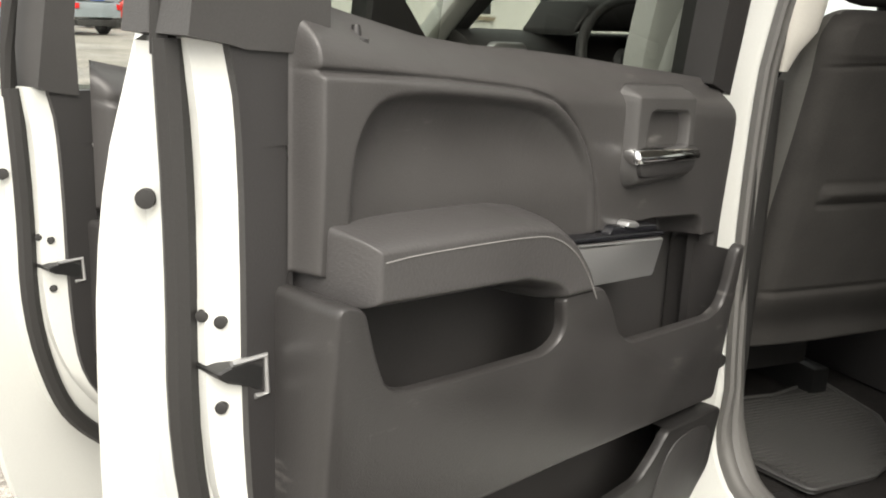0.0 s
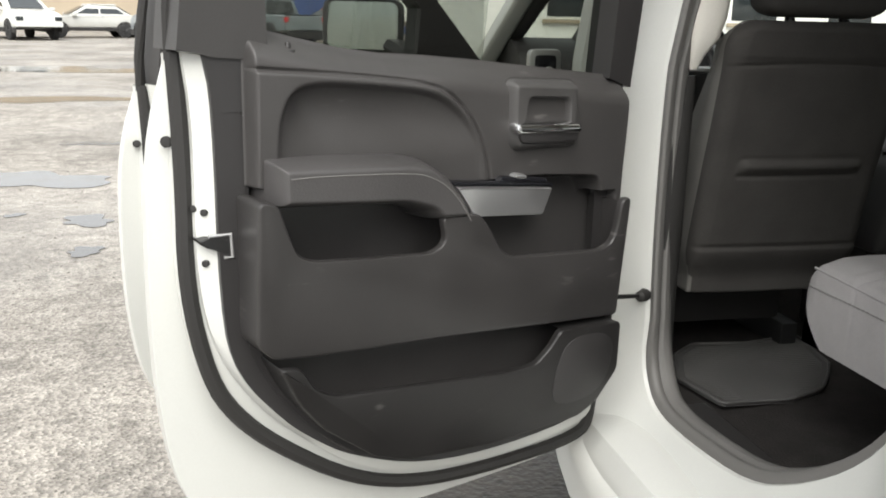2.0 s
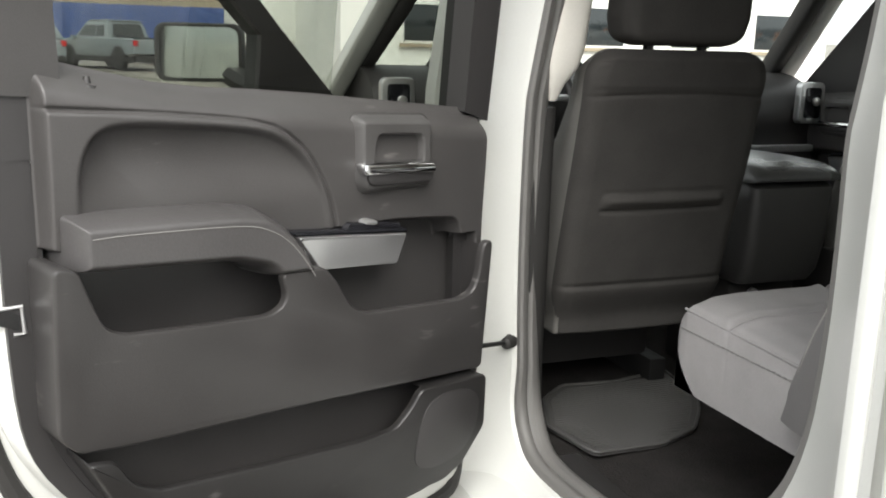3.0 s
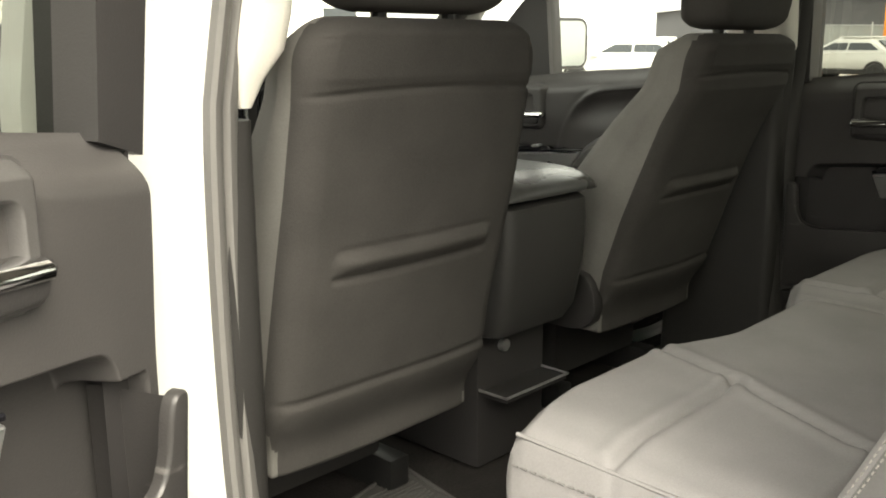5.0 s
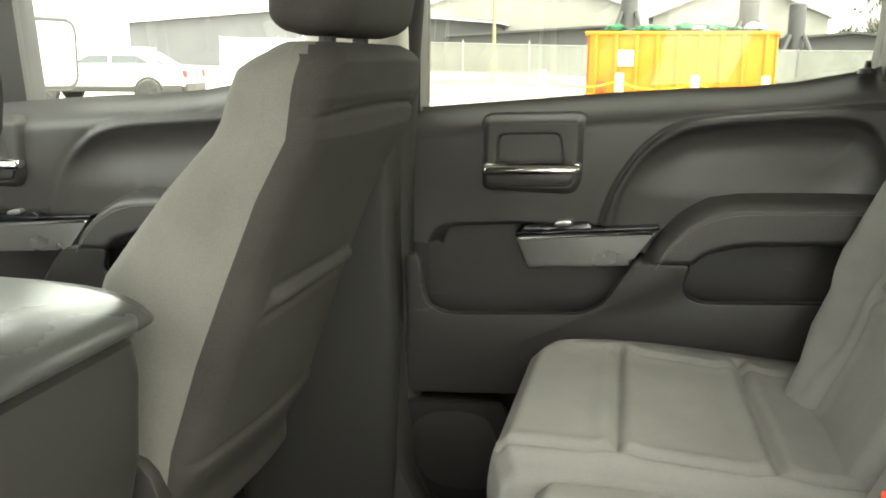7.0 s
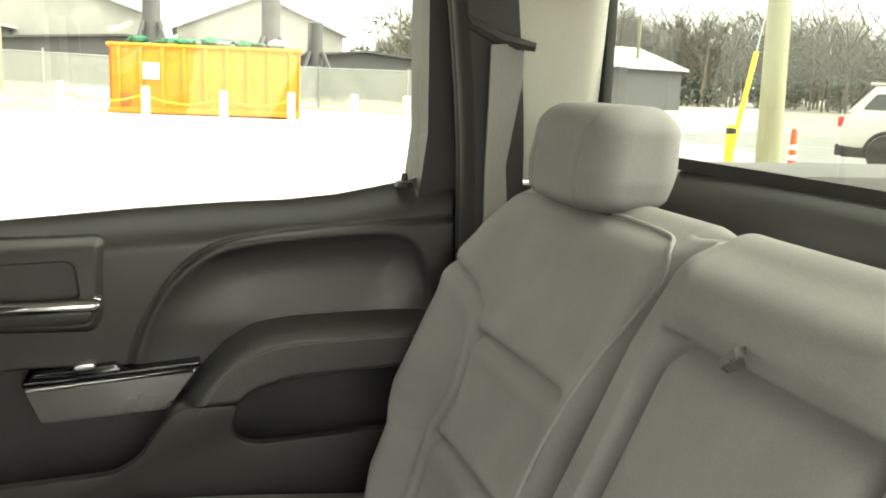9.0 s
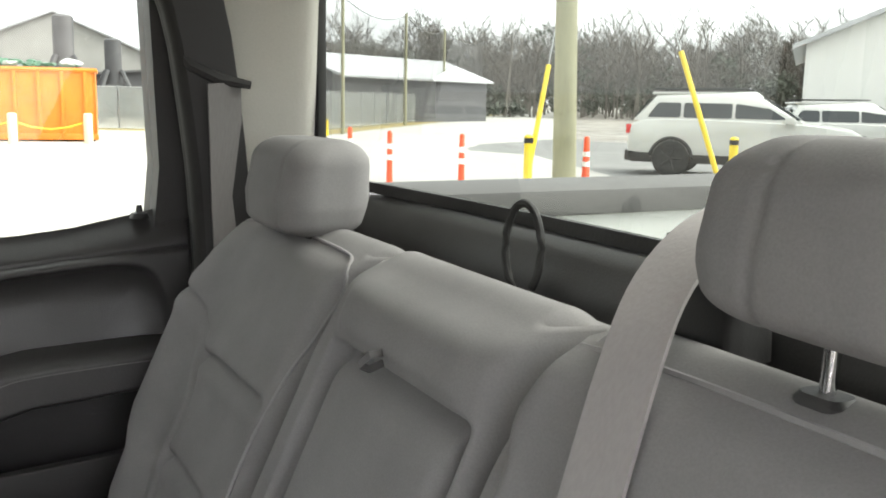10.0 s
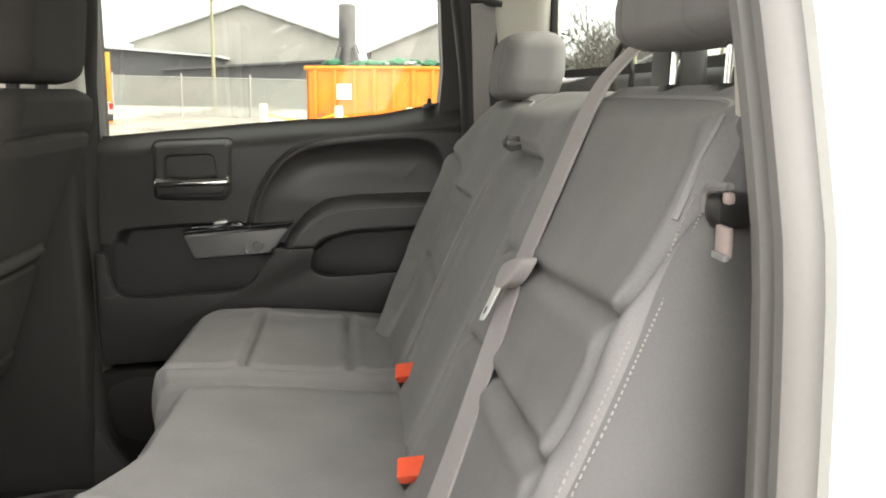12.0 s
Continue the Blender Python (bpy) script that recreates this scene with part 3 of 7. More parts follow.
def wing_mirror(door, side, c, turn):
    """Door mirror on the front corner of a front door; turn is the yaw of the glass in the door's plane."""
    q = radians(turn)
    ex, ey = Vector((math.cos(q), math.sin(q), 0)), Vector((-math.sin(q), math.cos(q), 0))
    at = lambda u, y, v: Vector(c) + ex * u + ey * y + Vector((0, 0, v))
    rings = []
    for y, k in ((0.0, 0.95), (0.012, 1.0), (0.05, 0.98), (0.09, 0.80), (0.12, 0.45)):
        rings.append([at(u * k, y, v * k) for u, v in rrect(0.135, 0.088, 0.035)])
    shell = part("mirror_housing", rings_bm(rings[:3]), M_PLASTIC2, door, "black door mirror housing")
    part("mirror_cap", rings_bm([[p + ey * 0.0005 for p in r] for r in rings[2:]]), M_WHITE, shell, "white mirror cap")
    bm = bmesh.new()
    bm.faces.new([bm.verts.new(at(u, -0.0015, v)) for u, v in rrect(0.118, 0.076, 0.028)])
    part("mirror_glass", bm, M_MIRROR, shell, "mirror glass", smooth=False)
    foot = Vector((side * 0.02, c[1] + 0.10, 1.44))
    part("mirror_arm", tube_bm([at(0.06 * side, 0.05, -0.05), (at(0.10 * side, 0.05, -0.06) + foot) / 2, foot], 0.038, 8), M_PLASTIC2, shell)


M_MIRROR = material("mirror_silver", (0.75, 0.78, 0.76), 0.03, metal=1.0, vary=0.02)
wing_mirror(near_front, 1, (-0.265, -0.276, 1.60), 45)
wing_mirror(far_front, -1, (0.206, -0.155, 1.525), -12)


# ---- cab shell ----
OPENING = ((-0.085, 0.70), (-0.040, 0.80), (-0.020, 1.00), (-0.015, 1.25), (-0.024, 1.45), (-0.045, 1.65), (-0.060, 1.84), (-0.10, 1.90), (-0.45, 1.905), (-0.76, 1.90), (-0.83, 1.84), (-0.868, 1.60), (-0.880, 1.45),
           (-0.886, 1.30), (-0.886, 1.15), (-0.872, 1.00), (-0.82, 0.88), (-0.70, 0.755), (-0.55, 0.675), (-0.30, 0.645), (-0.14, 0.645))


def cab_side(side, nm):
    """Body side round the rear door opening: seal, painted jamb, outer skin."""
    root = thing(nm, "white painted pickup cab side with grey door seal", "car body", kind="structure")
    path = chaikin(OPENING, 2)
    k = len(path)
    c = np.array((-0.48, 1.15))
    nor = []
    for i in range(k):
        a, b = path[i - 1], path[(i + 1) % k]
        t = (b - a) / np.linalg.norm(b - a)
        q = np.array((t[1], -t[0]))
        nor.append(q if q @ (path[i] - c) > 0 else -q)
    def width(p):
        rear = smooth(np.array(-p[0]), 0.55, 0.85)
        low = smooth(np.array(p[1]), 0.95, 0.70)
        return 0.45 + 0.95 * float(rear) * (1 - float(low) * 0.3) + 0.55 * float(low) * (1 - float(rear))
    rear_end = lambda p: float(smooth(np.array(-p[0]), 0.60, 0.84))
    def place(p, d, x):
        if side < 0:
            # this rear jamb lies a little further in and back
            rear = rear_end(p)
            x, d = x - 0.040 * rear * min(1.0, max(0.0, (0.985 - x) / 0.13)), d + np.array((-0.020 * rear, 0.0))
        x = x - (0.12 + (0.10 * rear_end(p) if side < 0 else 0)) * max(0.0, p[1] - 1.42)
        z = p[1] + d[1]
        return Vector((side * x, max(p[0] + d[0], -1.195 + 0.075 * float(smooth(np.array(z), 1.42, 1.60))), z))
    def ring(off, x, scaled=True, back=1.0):
        more = lambda p: 1 + (back - 1) * float(smooth(np.array(-p[0]), 0.70, 0.86))
        return [place(p, n * off * (width(p) * more(p) if scaled else 1), x) for p, n in zip(path, nor)]
    # the jamb leans into the opening along the centre pillar
    toe = lambda p: 0.042 * float(smooth(np.array(p[0]), -0.40, -0.12)) * float(smooth(np.array(p[1]), 0.70, 0.85))
    def lip(off, x, k, slim=0.0):
        # the strip is narrower along the near rear jamb
        thin = lambda p: x + (0.836 - x) * slim * float(smooth(np.array(-p[0]), 0.60, 0.84)) * (side < 0)
        return [place(p, n * (off - k * toe(p)), thin(p)) for p, n in zip(path, nor)]
    rings = [lip(0.030, 0.790, 0.5), lip(0.012, 0.828, 1.0), lip(0.016, 0.845, 0.9), ring(0.05, 0.87), ring(0.12, 0.935), ring(0.145, 0.985, True, 1.3), ring(0.17, 1.0, True, 1.42), ring(0.21, 1.0, True, 1.5), ring(0.30, 1.0, True, 1.6)]
    part("door_jamb", rings_loop(rings), M_WHITE, root, "white painted door jamb")
    prof = ((0.014, 0.836), (0.000, 0.835), (-0.007, 0.829), (-0.009, 0.820), (-0.006, 0.812), (-0.001, 0.808), (-0.004, 0.803), (-0.010, 0.798), (-0.012, 0.788), (-0.009, 0.778), (-0.002, 0.770), (0.014, 0.766))
    # near seal pale as lit, far seal black: shade put into the material
    part("door_seal", rings_loop([lip(off, x, (x - 0.766) / 0.066, 0.26) for off, x in prof]), M_SEAL_LIT if side < 0 else M_RUBBER, root, "ribbed grey rubber seal round the opening")
    inner = [ring(0.004, 0.768, False), ring(0.03, 0.762, False), ring(0.075, 0.757, False)]
    ot = rings_loop(inner)
    if side < 0:
        # the light pillar trim reaches the seal here
        cut = [f for f in ot.faces if f.calc_center_median().z > 1.47 and f.calc_center_median().y < -0.6]
        bmesh.ops.delete(ot, geom=cut, context="FACES")
    part("opening_trim", ot, M_PLASTIC2, root, "dark inner trim round the opening")
    # outer skin: rocker, rear quarter, roof edge
    part("rocker_panel", rings_bm([[Vector((side * x, y, z)) for x, z in ((0.80, 0.60), (0.90, 0.595), (0.965, 0.575), (0.985, 0.53), (0.98, 0.44), (0.94, 0.38), (0.80, 0.38))] for y in (1.25, 0.3, -0.35, -0.55)]), M_WHITE, root, "white rocker panel")
    part("rear_quarter", box_bm(min(side * 0.80, side * 0.985), max(side * 0.80, side * 0.985), -1.27, -1.16, 0.55, 1.44, 0.02), M_WHITE, root, "white cab corner")
    part("scuff_plate", box_bm(min(side * 0.70, side * 0.775), max(side * 0.70, side * 0.775), -0.52, -0.12, 0.60, 0.636, 0.008, 3), M_PLASTIC2, root, "black sill scuff plate")
    return root


def rings_loop(rings):
    bm = bmesh.new()
    vs = [[bm.verts.new(p) for p in r] for r in rings]
    k = len(rings[0])
    for a, b in zip(vs[:-1], vs[1:]):
        for i in range(k):
            bm.faces.new((a[i], a[(i + 1) % k], b[(i + 1) % k], b[i]))
    bmesh.ops.recalc_face_normals(bm, faces=bm.faces[:])
    return bm


cab_left = cab_side(-1, "wall_west")
cab_right = cab_side(1, "wall_east")


def pillar(nm, label, sec, mat, side, kind="structure"):
    """An upright trim pillar from sections (z, x, y, half width x, half width y)."""
    rings = []
    for z, x, y, wx, wy in sec:
        rings.append([Vector((side * (x + u), y + v, z)) for u, v in rrect(wx, wy, min(wx, wy) * 0.6, 3)])
    ob = part(nm, rings_bm(rings), mat)
    return tagged(ob, label, "pillar trim", kind=kind)


for sd in (-1, 1):
    pillar("trim", "dark lower centre pillar trim", ((0.62, 0.80, 0.10, 0.05, 0.155), (0.85, 0.80, 0.10, 0.045, 0.15), (1.05, 0.795, 0.065, 0.04, 0.115), (1.40, 0.785, 0.045, 0.035, 0.085)), M_RUBBER, sd)
    pillar("trim", "light grey upper centre pillar trim", ((1.415, 0.765, -0.020, 0.008, 0.022), (1.45, 0.762, -0.005, 0.020, 0.050), (1.485, 0.752, 0.0, 0.036, 0.070), (1.53, 0.745, 0.012, 0.045, 0.082), (1.70, 0.725, 0.012, 0.045, 0.082), (1.95, 0.70, 0.02, 0.045, 0.082)), M_BEIGE, sd)
    pillar("trim", "white painted centre pillar", ((0.50, 0.93, 0.09, 0.055, 0.07), (1.40, 0.925, 0.09, 0.055, 0.07), (1.95, 0.84, 0.09, 0.04, 0.07)), M_WHITE, sd)
    # rear pillar trim: light above the belt, dark below
    sec = chaikin([(0.783, -0.872), (0.765, -0.95), (0.732, -1.01), (0.722, -1.032), (0.726, -1.05), (0.80, -1.05), (0.80, -0.885)], 1)
    if sd < 0:
        sec = [np.array((min(p[0], 0.752), min(p[1], -0.900))) for p in sec]
    for nm, mt, zs in (("light grey rear pillar trim", M_BEIGE, (1.50, 1.70, 1.95)), ("dark lower rear pillar trim", M_PLASTIC2, (0.64, 1.2, 1.493))):
        if sd < 0 and mt is M_BEIGE:
            use = chaikin([(0.752, -0.886), (0.69, -0.905), (0.625, -0.930), (0.603, -0.950), (0.612, -0.985), (0.70, -1.045), (0.756, -1.045), (0.756, -0.90)], 2)
            zs = (1.494, 1.70, 1.95)
        else:
            use = sec
        ob = part("trim", rings_bm([[Vector((sd * (x - (0.22 if sd < 0 else 0.10) * max(0, z - 1.47)), y, z)) for x, y in use] for z in zs]), mt)
        tagged(ob, nm, "pillar trim", kind="structure")
    # A pillar
    rings = []
    for z, x, y in ((1.30, 0.93, 1.36), (1.62, 0.84, 1.02), (1.94, 0.75, 0.68)):
        rings.append([Vector((sd * (x + u), y + v, z)) for u, v in rrect(0.035, 0.06, 0.02, 3)])
    tagged(part("trim", rings_bm(rings), M_WHITE), "white painted windscreen pillar", "pillar", kind="structure")
    rings = [[Vector((sd * (x + u), y + v, z)) for u, v in rrect(0.028, 0.05, 0.018, 3)] for z, x, y in ((1.34, 0.865, 1.34), (1.62, 0.775, 1.01), (1.94, 0.69, 0.68))]
    tagged(part("trim", rings_bm(rings), M_CONSOLE), "dark grey inner windscreen pillar trim", "pillar trim", kind="structure")

floor_ob = box("floor", -0.79, 0.79, -1.16, 1.45, 0.575, 0.625, M_CARPET, None, 0.01)
tagged(floor_ob, "dark carpeted cab floor", "floor", kind="structure")
roof = box("ceiling", -0.78, 0.78, -1.10, 0.75, 1.93, 1.955, M_LINER, None, 0.01)
tagged(roof, "light grey fabric headliner", "ceiling", kind="structure")
roof_skin = box("roof", -0.86, 0.86, -1.14, 0.78, 1.958, 1.985, M_WHITE, None, 0.01)
tagged(roof_skin, "white painted steel roof", "roof", kind="structure")


def back_wall():
    root = thing("wall_south", "dark lower rear cab wall under the rear window", "cab wall", kind="structure")
    prof = ((-1.05, 0.60), (-1.05, 1.44), (-1.055, 1.50), (-1.065, 1.528), (-1.082, 1.540), (-1.13, 1.540), (-1.13, 0.60))
    part("lower_panel", rings_bm([[Vector((x, y, z)) for y, z in prof] for x in (-0.80, -0.3, 0.3, 0.80)]), M_PLASTIC, root, "dark grey moulded panel")
    part("outer_skin", box_bm(-0.99, 0.99, -1.17, -1.135, 0.55, 1.50, 0.015), M_WHITE, root, "white painted cab back")
    win = thing("window_1", "rear cab window with a black border", "car window", kind="structure")
    part("black_border", rings_bm([[Vector((x, -1.052 + dy - 0.045 * (1 - (x / 0.75) ** 2), z)) for dy, z in ((0, 1.541), (0, 1.556), (-0.008, 1.556), (-0.008, 1.541))] for x in np.linspace(-0.75, 0.75, 13)]), M_RUBBER, win, "black painted glass edge")
    part("border_top", box_bm(-0.80, 0.80, -1.11, -1.09, 1.915, 1.955, 0.002), M_RUBBER, win)
    for sd in (-1, 1):
        part("border_side", box_bm(min(sd * 0.700, sd * 0.80), max(sd * 0.700, sd * 0.80), -1.062, -1.048, 1.535, 1.95, 0.003), M_RUBBER, win)
    g = part("rear_glass", rings_bm([[Vector((x, -1.055 - 0.045 * (1 - (x / 0.75) ** 2), z)) for z in (1.545, 1.94)] for x in np.linspace(-0.75, 0.75, 13)], closed=False), G_REAR, win, "tinted rear window glass", smooth=False)


back_wall()


def windscreen():
    win = thing("window_2", "wide raked windscreen glass", "windscreen", kind="structure")
    g = part("windscreen_glass", rings_bm([[Vector((x, 1.36 + 0.18 * (1 - (x / 0.95) ** 2), 1.34)) for x in np.linspace(-0.92, 0.92, 13)], [Vector((x, 0.66 + 0.12 * (1 - (x / 0.80) ** 2), 1.94)) for x in np.linspace(-0.76, 0.76, 13)]], closed=False), G_CLEAR, win, "clear windscreen")
    g.visible_shadow = False
    m = part("rear_view_mirror", rings_bm([[Vector((u * k, 0.66 + y, 1.74 + v * k)) for u, v in rrect(0.12, 0.035, 0.025)] for y, k in ((0.0, 0.95), (0.01, 1.0), (0.035, 0.8))]), M_PLASTIC2, win, "black rear-view mirror")
    part("mirror_stem", tube_bm([(0, 0.70, 1.73), (0, 0.76, 1.80)], 0.012), M_PLASTIC2, m)


windscreen()


def dashboard():
    root = thing("dashboard", "dark moulded dashboard with silver trim and a screen", "dashboard", pose(0, 0.17, 0.075))
    prof = ((0.74, 0.80), (0.72, 1.02), (0.76, 1.14), (0.74, 1.22), (0.77, 1.31), (0.86, 1.37), (1.05, 1.385), (1.38, 1.36), (1.38, 0.56), (0.95, 0.56))
    part("dash_body", rings_bm([[Vector((x, y + 0.05 * (abs(x) / 0.85) ** 3, z)) for y, z in chaikin(prof, 2)] for x in np.linspace(-0.86, 0.86, 9)]), M_PLASTIC2, root, "dark grey dashboard moulding")
    hood = []
    for x, k in ((-0.62, 0.2), (-0.58, 0.8), (-0.40, 1.0), (-0.22, 0.8), (-0.17, 0.2)):
        hood.append([Vector((x, 0.86 + v * 0.9, 1.37 + 0.07 * k + u * k)) for u, v in rrect(0.05, 0.16, 0.045)])
    part("gauge_hood", rings_bm(hood), M_PLASTIC2, root, "hooded instrument cluster")
    sc = part("centre_stack", box_bm(-0.15, 0.19, 0.71, 0.80, 0.98, 1.36, 0.02), M_PLASTIC2, root)
    part("touch_screen", box_bm(-0.10, 0.12, 0.703, 0.712, 1.20, 1.33, 0.004), M_SCREEN, sc, "dark touch screen")
    for x in (-0.165, 0.175):
        part("vent_surround", prism_bm([p * 1.0 + np.array((x, 1.27)) for p in rrect(0.035, 0.085, 0.02)], lambda u, d, v: Vector((u, 0.72 - d, v)), 0.0, 0.02, 0.005), M_SILVER, sc, "silver air vent surround")
        part("vent", prism_bm([p * 1.0 + np.array((x, 1.27)) for p in rrect(0.022, 0.068, 0.012)], lambda u, d, v: Vector((u, 0.71 - d, v)), 0.0, 0.014, 0.002), M_SCREEN, sc, "black air vent")
    for x in (-0.80, 0.80):
        v = part("side_vent_surround", prism_bm([p * 1.0 + np.array((x, 1.275)) for p in rrect(0.055, 0.075, 0.02)], lambda u, d, q: Vector((u, 0.775 - d, q)), 0.0, 0.03, 0.006), M_SILVER, root, "silver side vent surround")
        part("vent", prism_bm([p * 1.0 + np.array((x, 1.275)) for p in rrect(0.036, 0.056, 0.012)], lambda u, d, q: Vector((u, 0.765 - d, q)), 0.0, 0.024, 0.002), M_SCREEN, v, "black air vent")
        part("vent_knob", rings_bm([[Vector((x + 0.010 + r * math.cos(q), y, 1.280 + r * math.sin(q))) for q in np.arange(12) * math.pi / 6] for r, y in ((0.016, 0.745), (0.016, 0.732), (0.012, 0.730))]), M_SILVER, v, "silver vent knob")
    part("glove_trim", box_bm(0.22, 0.80, 0.715, 0.745, 1.10, 1.125, 0.005), M_SILVER, root, "silver trim strip")
    wh = thing("steering_wheel", "black steering wheel with silver spokes", "steering wheel", pose(-0.435, 0.83, 1.372, 66, 0, 0))
    part("rim", tube_bm([(0.19 * math.cos(q), 0.19 * math.sin(q), 0) for q in np.arange(36) * math.pi / 18], 0.0155, 10, True), M_VINYL, wh)
    part("hub", rings_bm([[Vector((u * k, v * k - 0.01, z)) for u, v in rrect(0.085, 0.065, 0.04)] for z, k in ((-0.045, 0.8), (0.0, 1.0), (0.012, 0.85))]), M_PLASTIC2, wh)
    for a in (0, 180, 250, 290):
        q = radians(a)
        part("spoke", tube_bm([(0.06 * math.cos(q), 0.06 * math.sin(q), -0.005), (0.185 * math.cos(q), 0.185 * math.sin(q), -0.004)], 0.012), M_SILVER, wh, "silver spoke")
    part("column", tube_bm([(0, 0, -0.04), (0, 0, -0.26)], 0.05, 12), M_PLASTIC2, wh)


dashboard()


# ---- seats ----
def shell_ob(name, fn, nu, nv, mat, parent, label=""):
    """A closed rounded body: fn(u, v) with u around (0..1, periodic) and v from end to end."""
    u = np.arange(nu) / nu
    v = np.linspace(0, 1, nv)
    U, V = np.meshgrid(u, v, indexing="ij")
    X, Y, Z = fn(U, V)
    co = np.stack([X.ravel(), Y.ravel(), Z.ravel()], 1)
    faces = []
    for i in range(nu):
        for j in range(nv - 1):
            a, b = i * nv + j, ((i + 1) % nu) * nv + j
            faces.append((a, b, b + 1, a + 1))
    faces.append(tuple(i * nv for i in range(nu))[::-1])
    faces.append(tuple(i * nv + nv - 1 for i in range(nu)))
    return mesh_part(name, co, faces, mat, parent, label)


def section(nr, ns, nc=7):
    """Unit rounded rectangle: corner signs and arc directions; rear edge first (nr steps), sides (ns), corners (nc)."""
    rows = []
    for k, (sx, sy) in enumerate(((1, -1), (1, 1), (-1, 1), (-1, -1))):
        for j in range(nc):
            q = math.pi * (-0.5 + k * 0.5 + 0.5 * j / (nc - 1))
            rows.append((sx, sy, math.cos(q), math.sin(q)))
        nx, ny = ((1, 1), (-1, 1), (-1, -1), (1, -1))[k]
        n = (ns, nr, ns, nr)[k]
        c, d = ((1, 0), (0, 1), (-1, 0), (0, -1))[k]
        for j in range(1, n):
            f = j / n
            rows.append((sx + (nx - sx) * f, sy + (ny - sy) * f, c, d))
    return np.array(rows)


def front_seat(name, label, x0, face, w0, ztop):
    """Front bucket seat seen from behind; face gives the rear face's y at heights, w0 the half width."""
    root = thing(name, label, "car seat", pose(x0, 0.0, 0.0))
    fz, fy = zip(*face)
    S = section(110, 16)
    zlow = 0.852
    def back(U, V):
        V = 1 - (1 - V) ** 1.5
        i = np.rint(U * len(S)).astype(int)
        sx, sy, c, d = (S[i, k] for k in range(4))
        z = zlow + V * (ztop - zlow)
        top = np.clip((z - (ztop - 0.065)) / 0.065, 0, 1)
        w = w0 - 0.065 * (1 - np.sqrt(1 - top ** 2 * 0.999)) - 0.018 * smooth(z, 0.97, 0.88)
        th = np.interp(z, (0.88, 1.22, 1.26, 1.33, 1.42, 1.478, 1.50, 1.55), (0.20, 0.215, 0.20, 0.172, 0.135, 0.125, 0.10, 0.07)) / 2
        yr = np.interp(z, fz, fy) + 0.030 * np.clip((z - ztop + 0.025) / 0.025, 0, 1) ** 2
        th = th - 0.022 * np.clip((z - ztop + 0.025) / 0.025, 0, 1) ** 2
        r = np.minimum(0.036, th * 0.8)
        X = ((w - r) * sx + r * c) * (1 - 0.05 * np.clip(sy, 0, 1))
        Y = yr + th + (th - r) * sy + r * d
        rear = np.clip(-d, 0, 1) * (sy < -0.99)
        Y = Y - 0.012 * rear * (1 - (X / w0) ** 2)
        zb = 1.189
        band = np.exp(-((z - zb) / 0.013) ** 2) * smooth(0.172 - np.abs(X), 0, 0.03)
        Y = Y - 0.013 * band * rear
        dip = np.exp(-((z - zb + 0.024) / 0.005) ** 2) * smooth(0.172 - np.abs(X), 0, 0.02)
        dip2 = np.exp(-((z - zb - 0.018) / 0.006) ** 2) * smooth(0.172 - np.abs(X), 0, 0.02)
        Y = Y + (0.007 * dip + 0.004 * dip2) * rear
        seam = np.exp(-((z - (1.432 - 0.006 * (X / 0.2) ** 2)) / 0.004) ** 2)
        Y = Y + 0.006 * seam * rear - 0.004 * rear * smooth(z, 1.436, 1.45)
        low = np.exp(-((z - 0.980) / 0.005) ** 2)
        Y = Y + 0.008 * low * rear + 0.030 * rear * smooth(z, 0.975, 0.885)
        side = np.exp(-((np.abs(X) - (w0 - 0.030)) / 0.0035) ** 2) * (z < 1.50)
        Y = Y + 0.004 * side * rear
        # slack cloth
        Y = Y + 0.0035 * rear * np.sin(X * 13 + 3 * z + x0 * 9) * np.sin(z * 17 + 1.3 + X * 4)
        return X, Y, z + 0 * U
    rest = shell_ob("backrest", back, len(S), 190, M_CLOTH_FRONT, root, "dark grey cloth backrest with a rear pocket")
    # the sides and the front are lighter seat cloth, windscreen light included in its tone
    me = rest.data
    me.materials.append(M_CLOTH_LIT)
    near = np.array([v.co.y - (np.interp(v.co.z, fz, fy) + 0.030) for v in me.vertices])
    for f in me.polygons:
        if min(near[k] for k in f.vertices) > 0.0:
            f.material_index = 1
    SC = section(20, 10)
    def cushion(U, V):
        i = np.rint(U * len(SC)).astype(int)
        sx, sy, c, d = (SC[i, k] for k in range(4))
        y = 0.20 + V * 0.48
        w = np.interp(V, (0, 0.05, 0.9, 1.0), (0.20, 0.25, 0.25, 0.18))
        h = np.interp(V, (0, 0.06, 0.9, 1.0), (0.06, 0.09, 0.09, 0.03))
        return (w - 0.025) * sx + 0.025 * c, y + 0 * U, 0.95 + 0.06 * V + (h - 0.025) * sy + 0.025 * d
    shell_ob("cushion", cushion, len(SC), 24, M_CLOTH_FRONT, root)
    SH = section(30, 10, 9)
    yh = fy[-1] + 0.055
    def head(U, V):
        i = np.rint(U * len(SH)).astype(int)
        sx, sy, c, d = (SH[i, k] for k in range(4))
        z = ztop + 0.008 + V * 0.20
        e = np.clip(np.minimum(V * 0.20 / 0.03, (1 - V) * 0.20 / 0.05), 0, 1)
        rnd = np.sqrt(np.clip(1 - (1 - e) ** 2, 0, 1))
        w = np.interp(V, (0, 0.3, 0.7, 1.0), (0.148, 0.165, 0.163, 0.150)) - 0.035 * (1 - rnd)
        th = 0.058 - 0.035 * (1 - rnd)
        r = np.minimum(0.036, th * 0.9)
        return (w - r) * sx + r * c, yh - 0.10 * V * 0.2 + (th - r) * sy + r * d, z + 0 * U
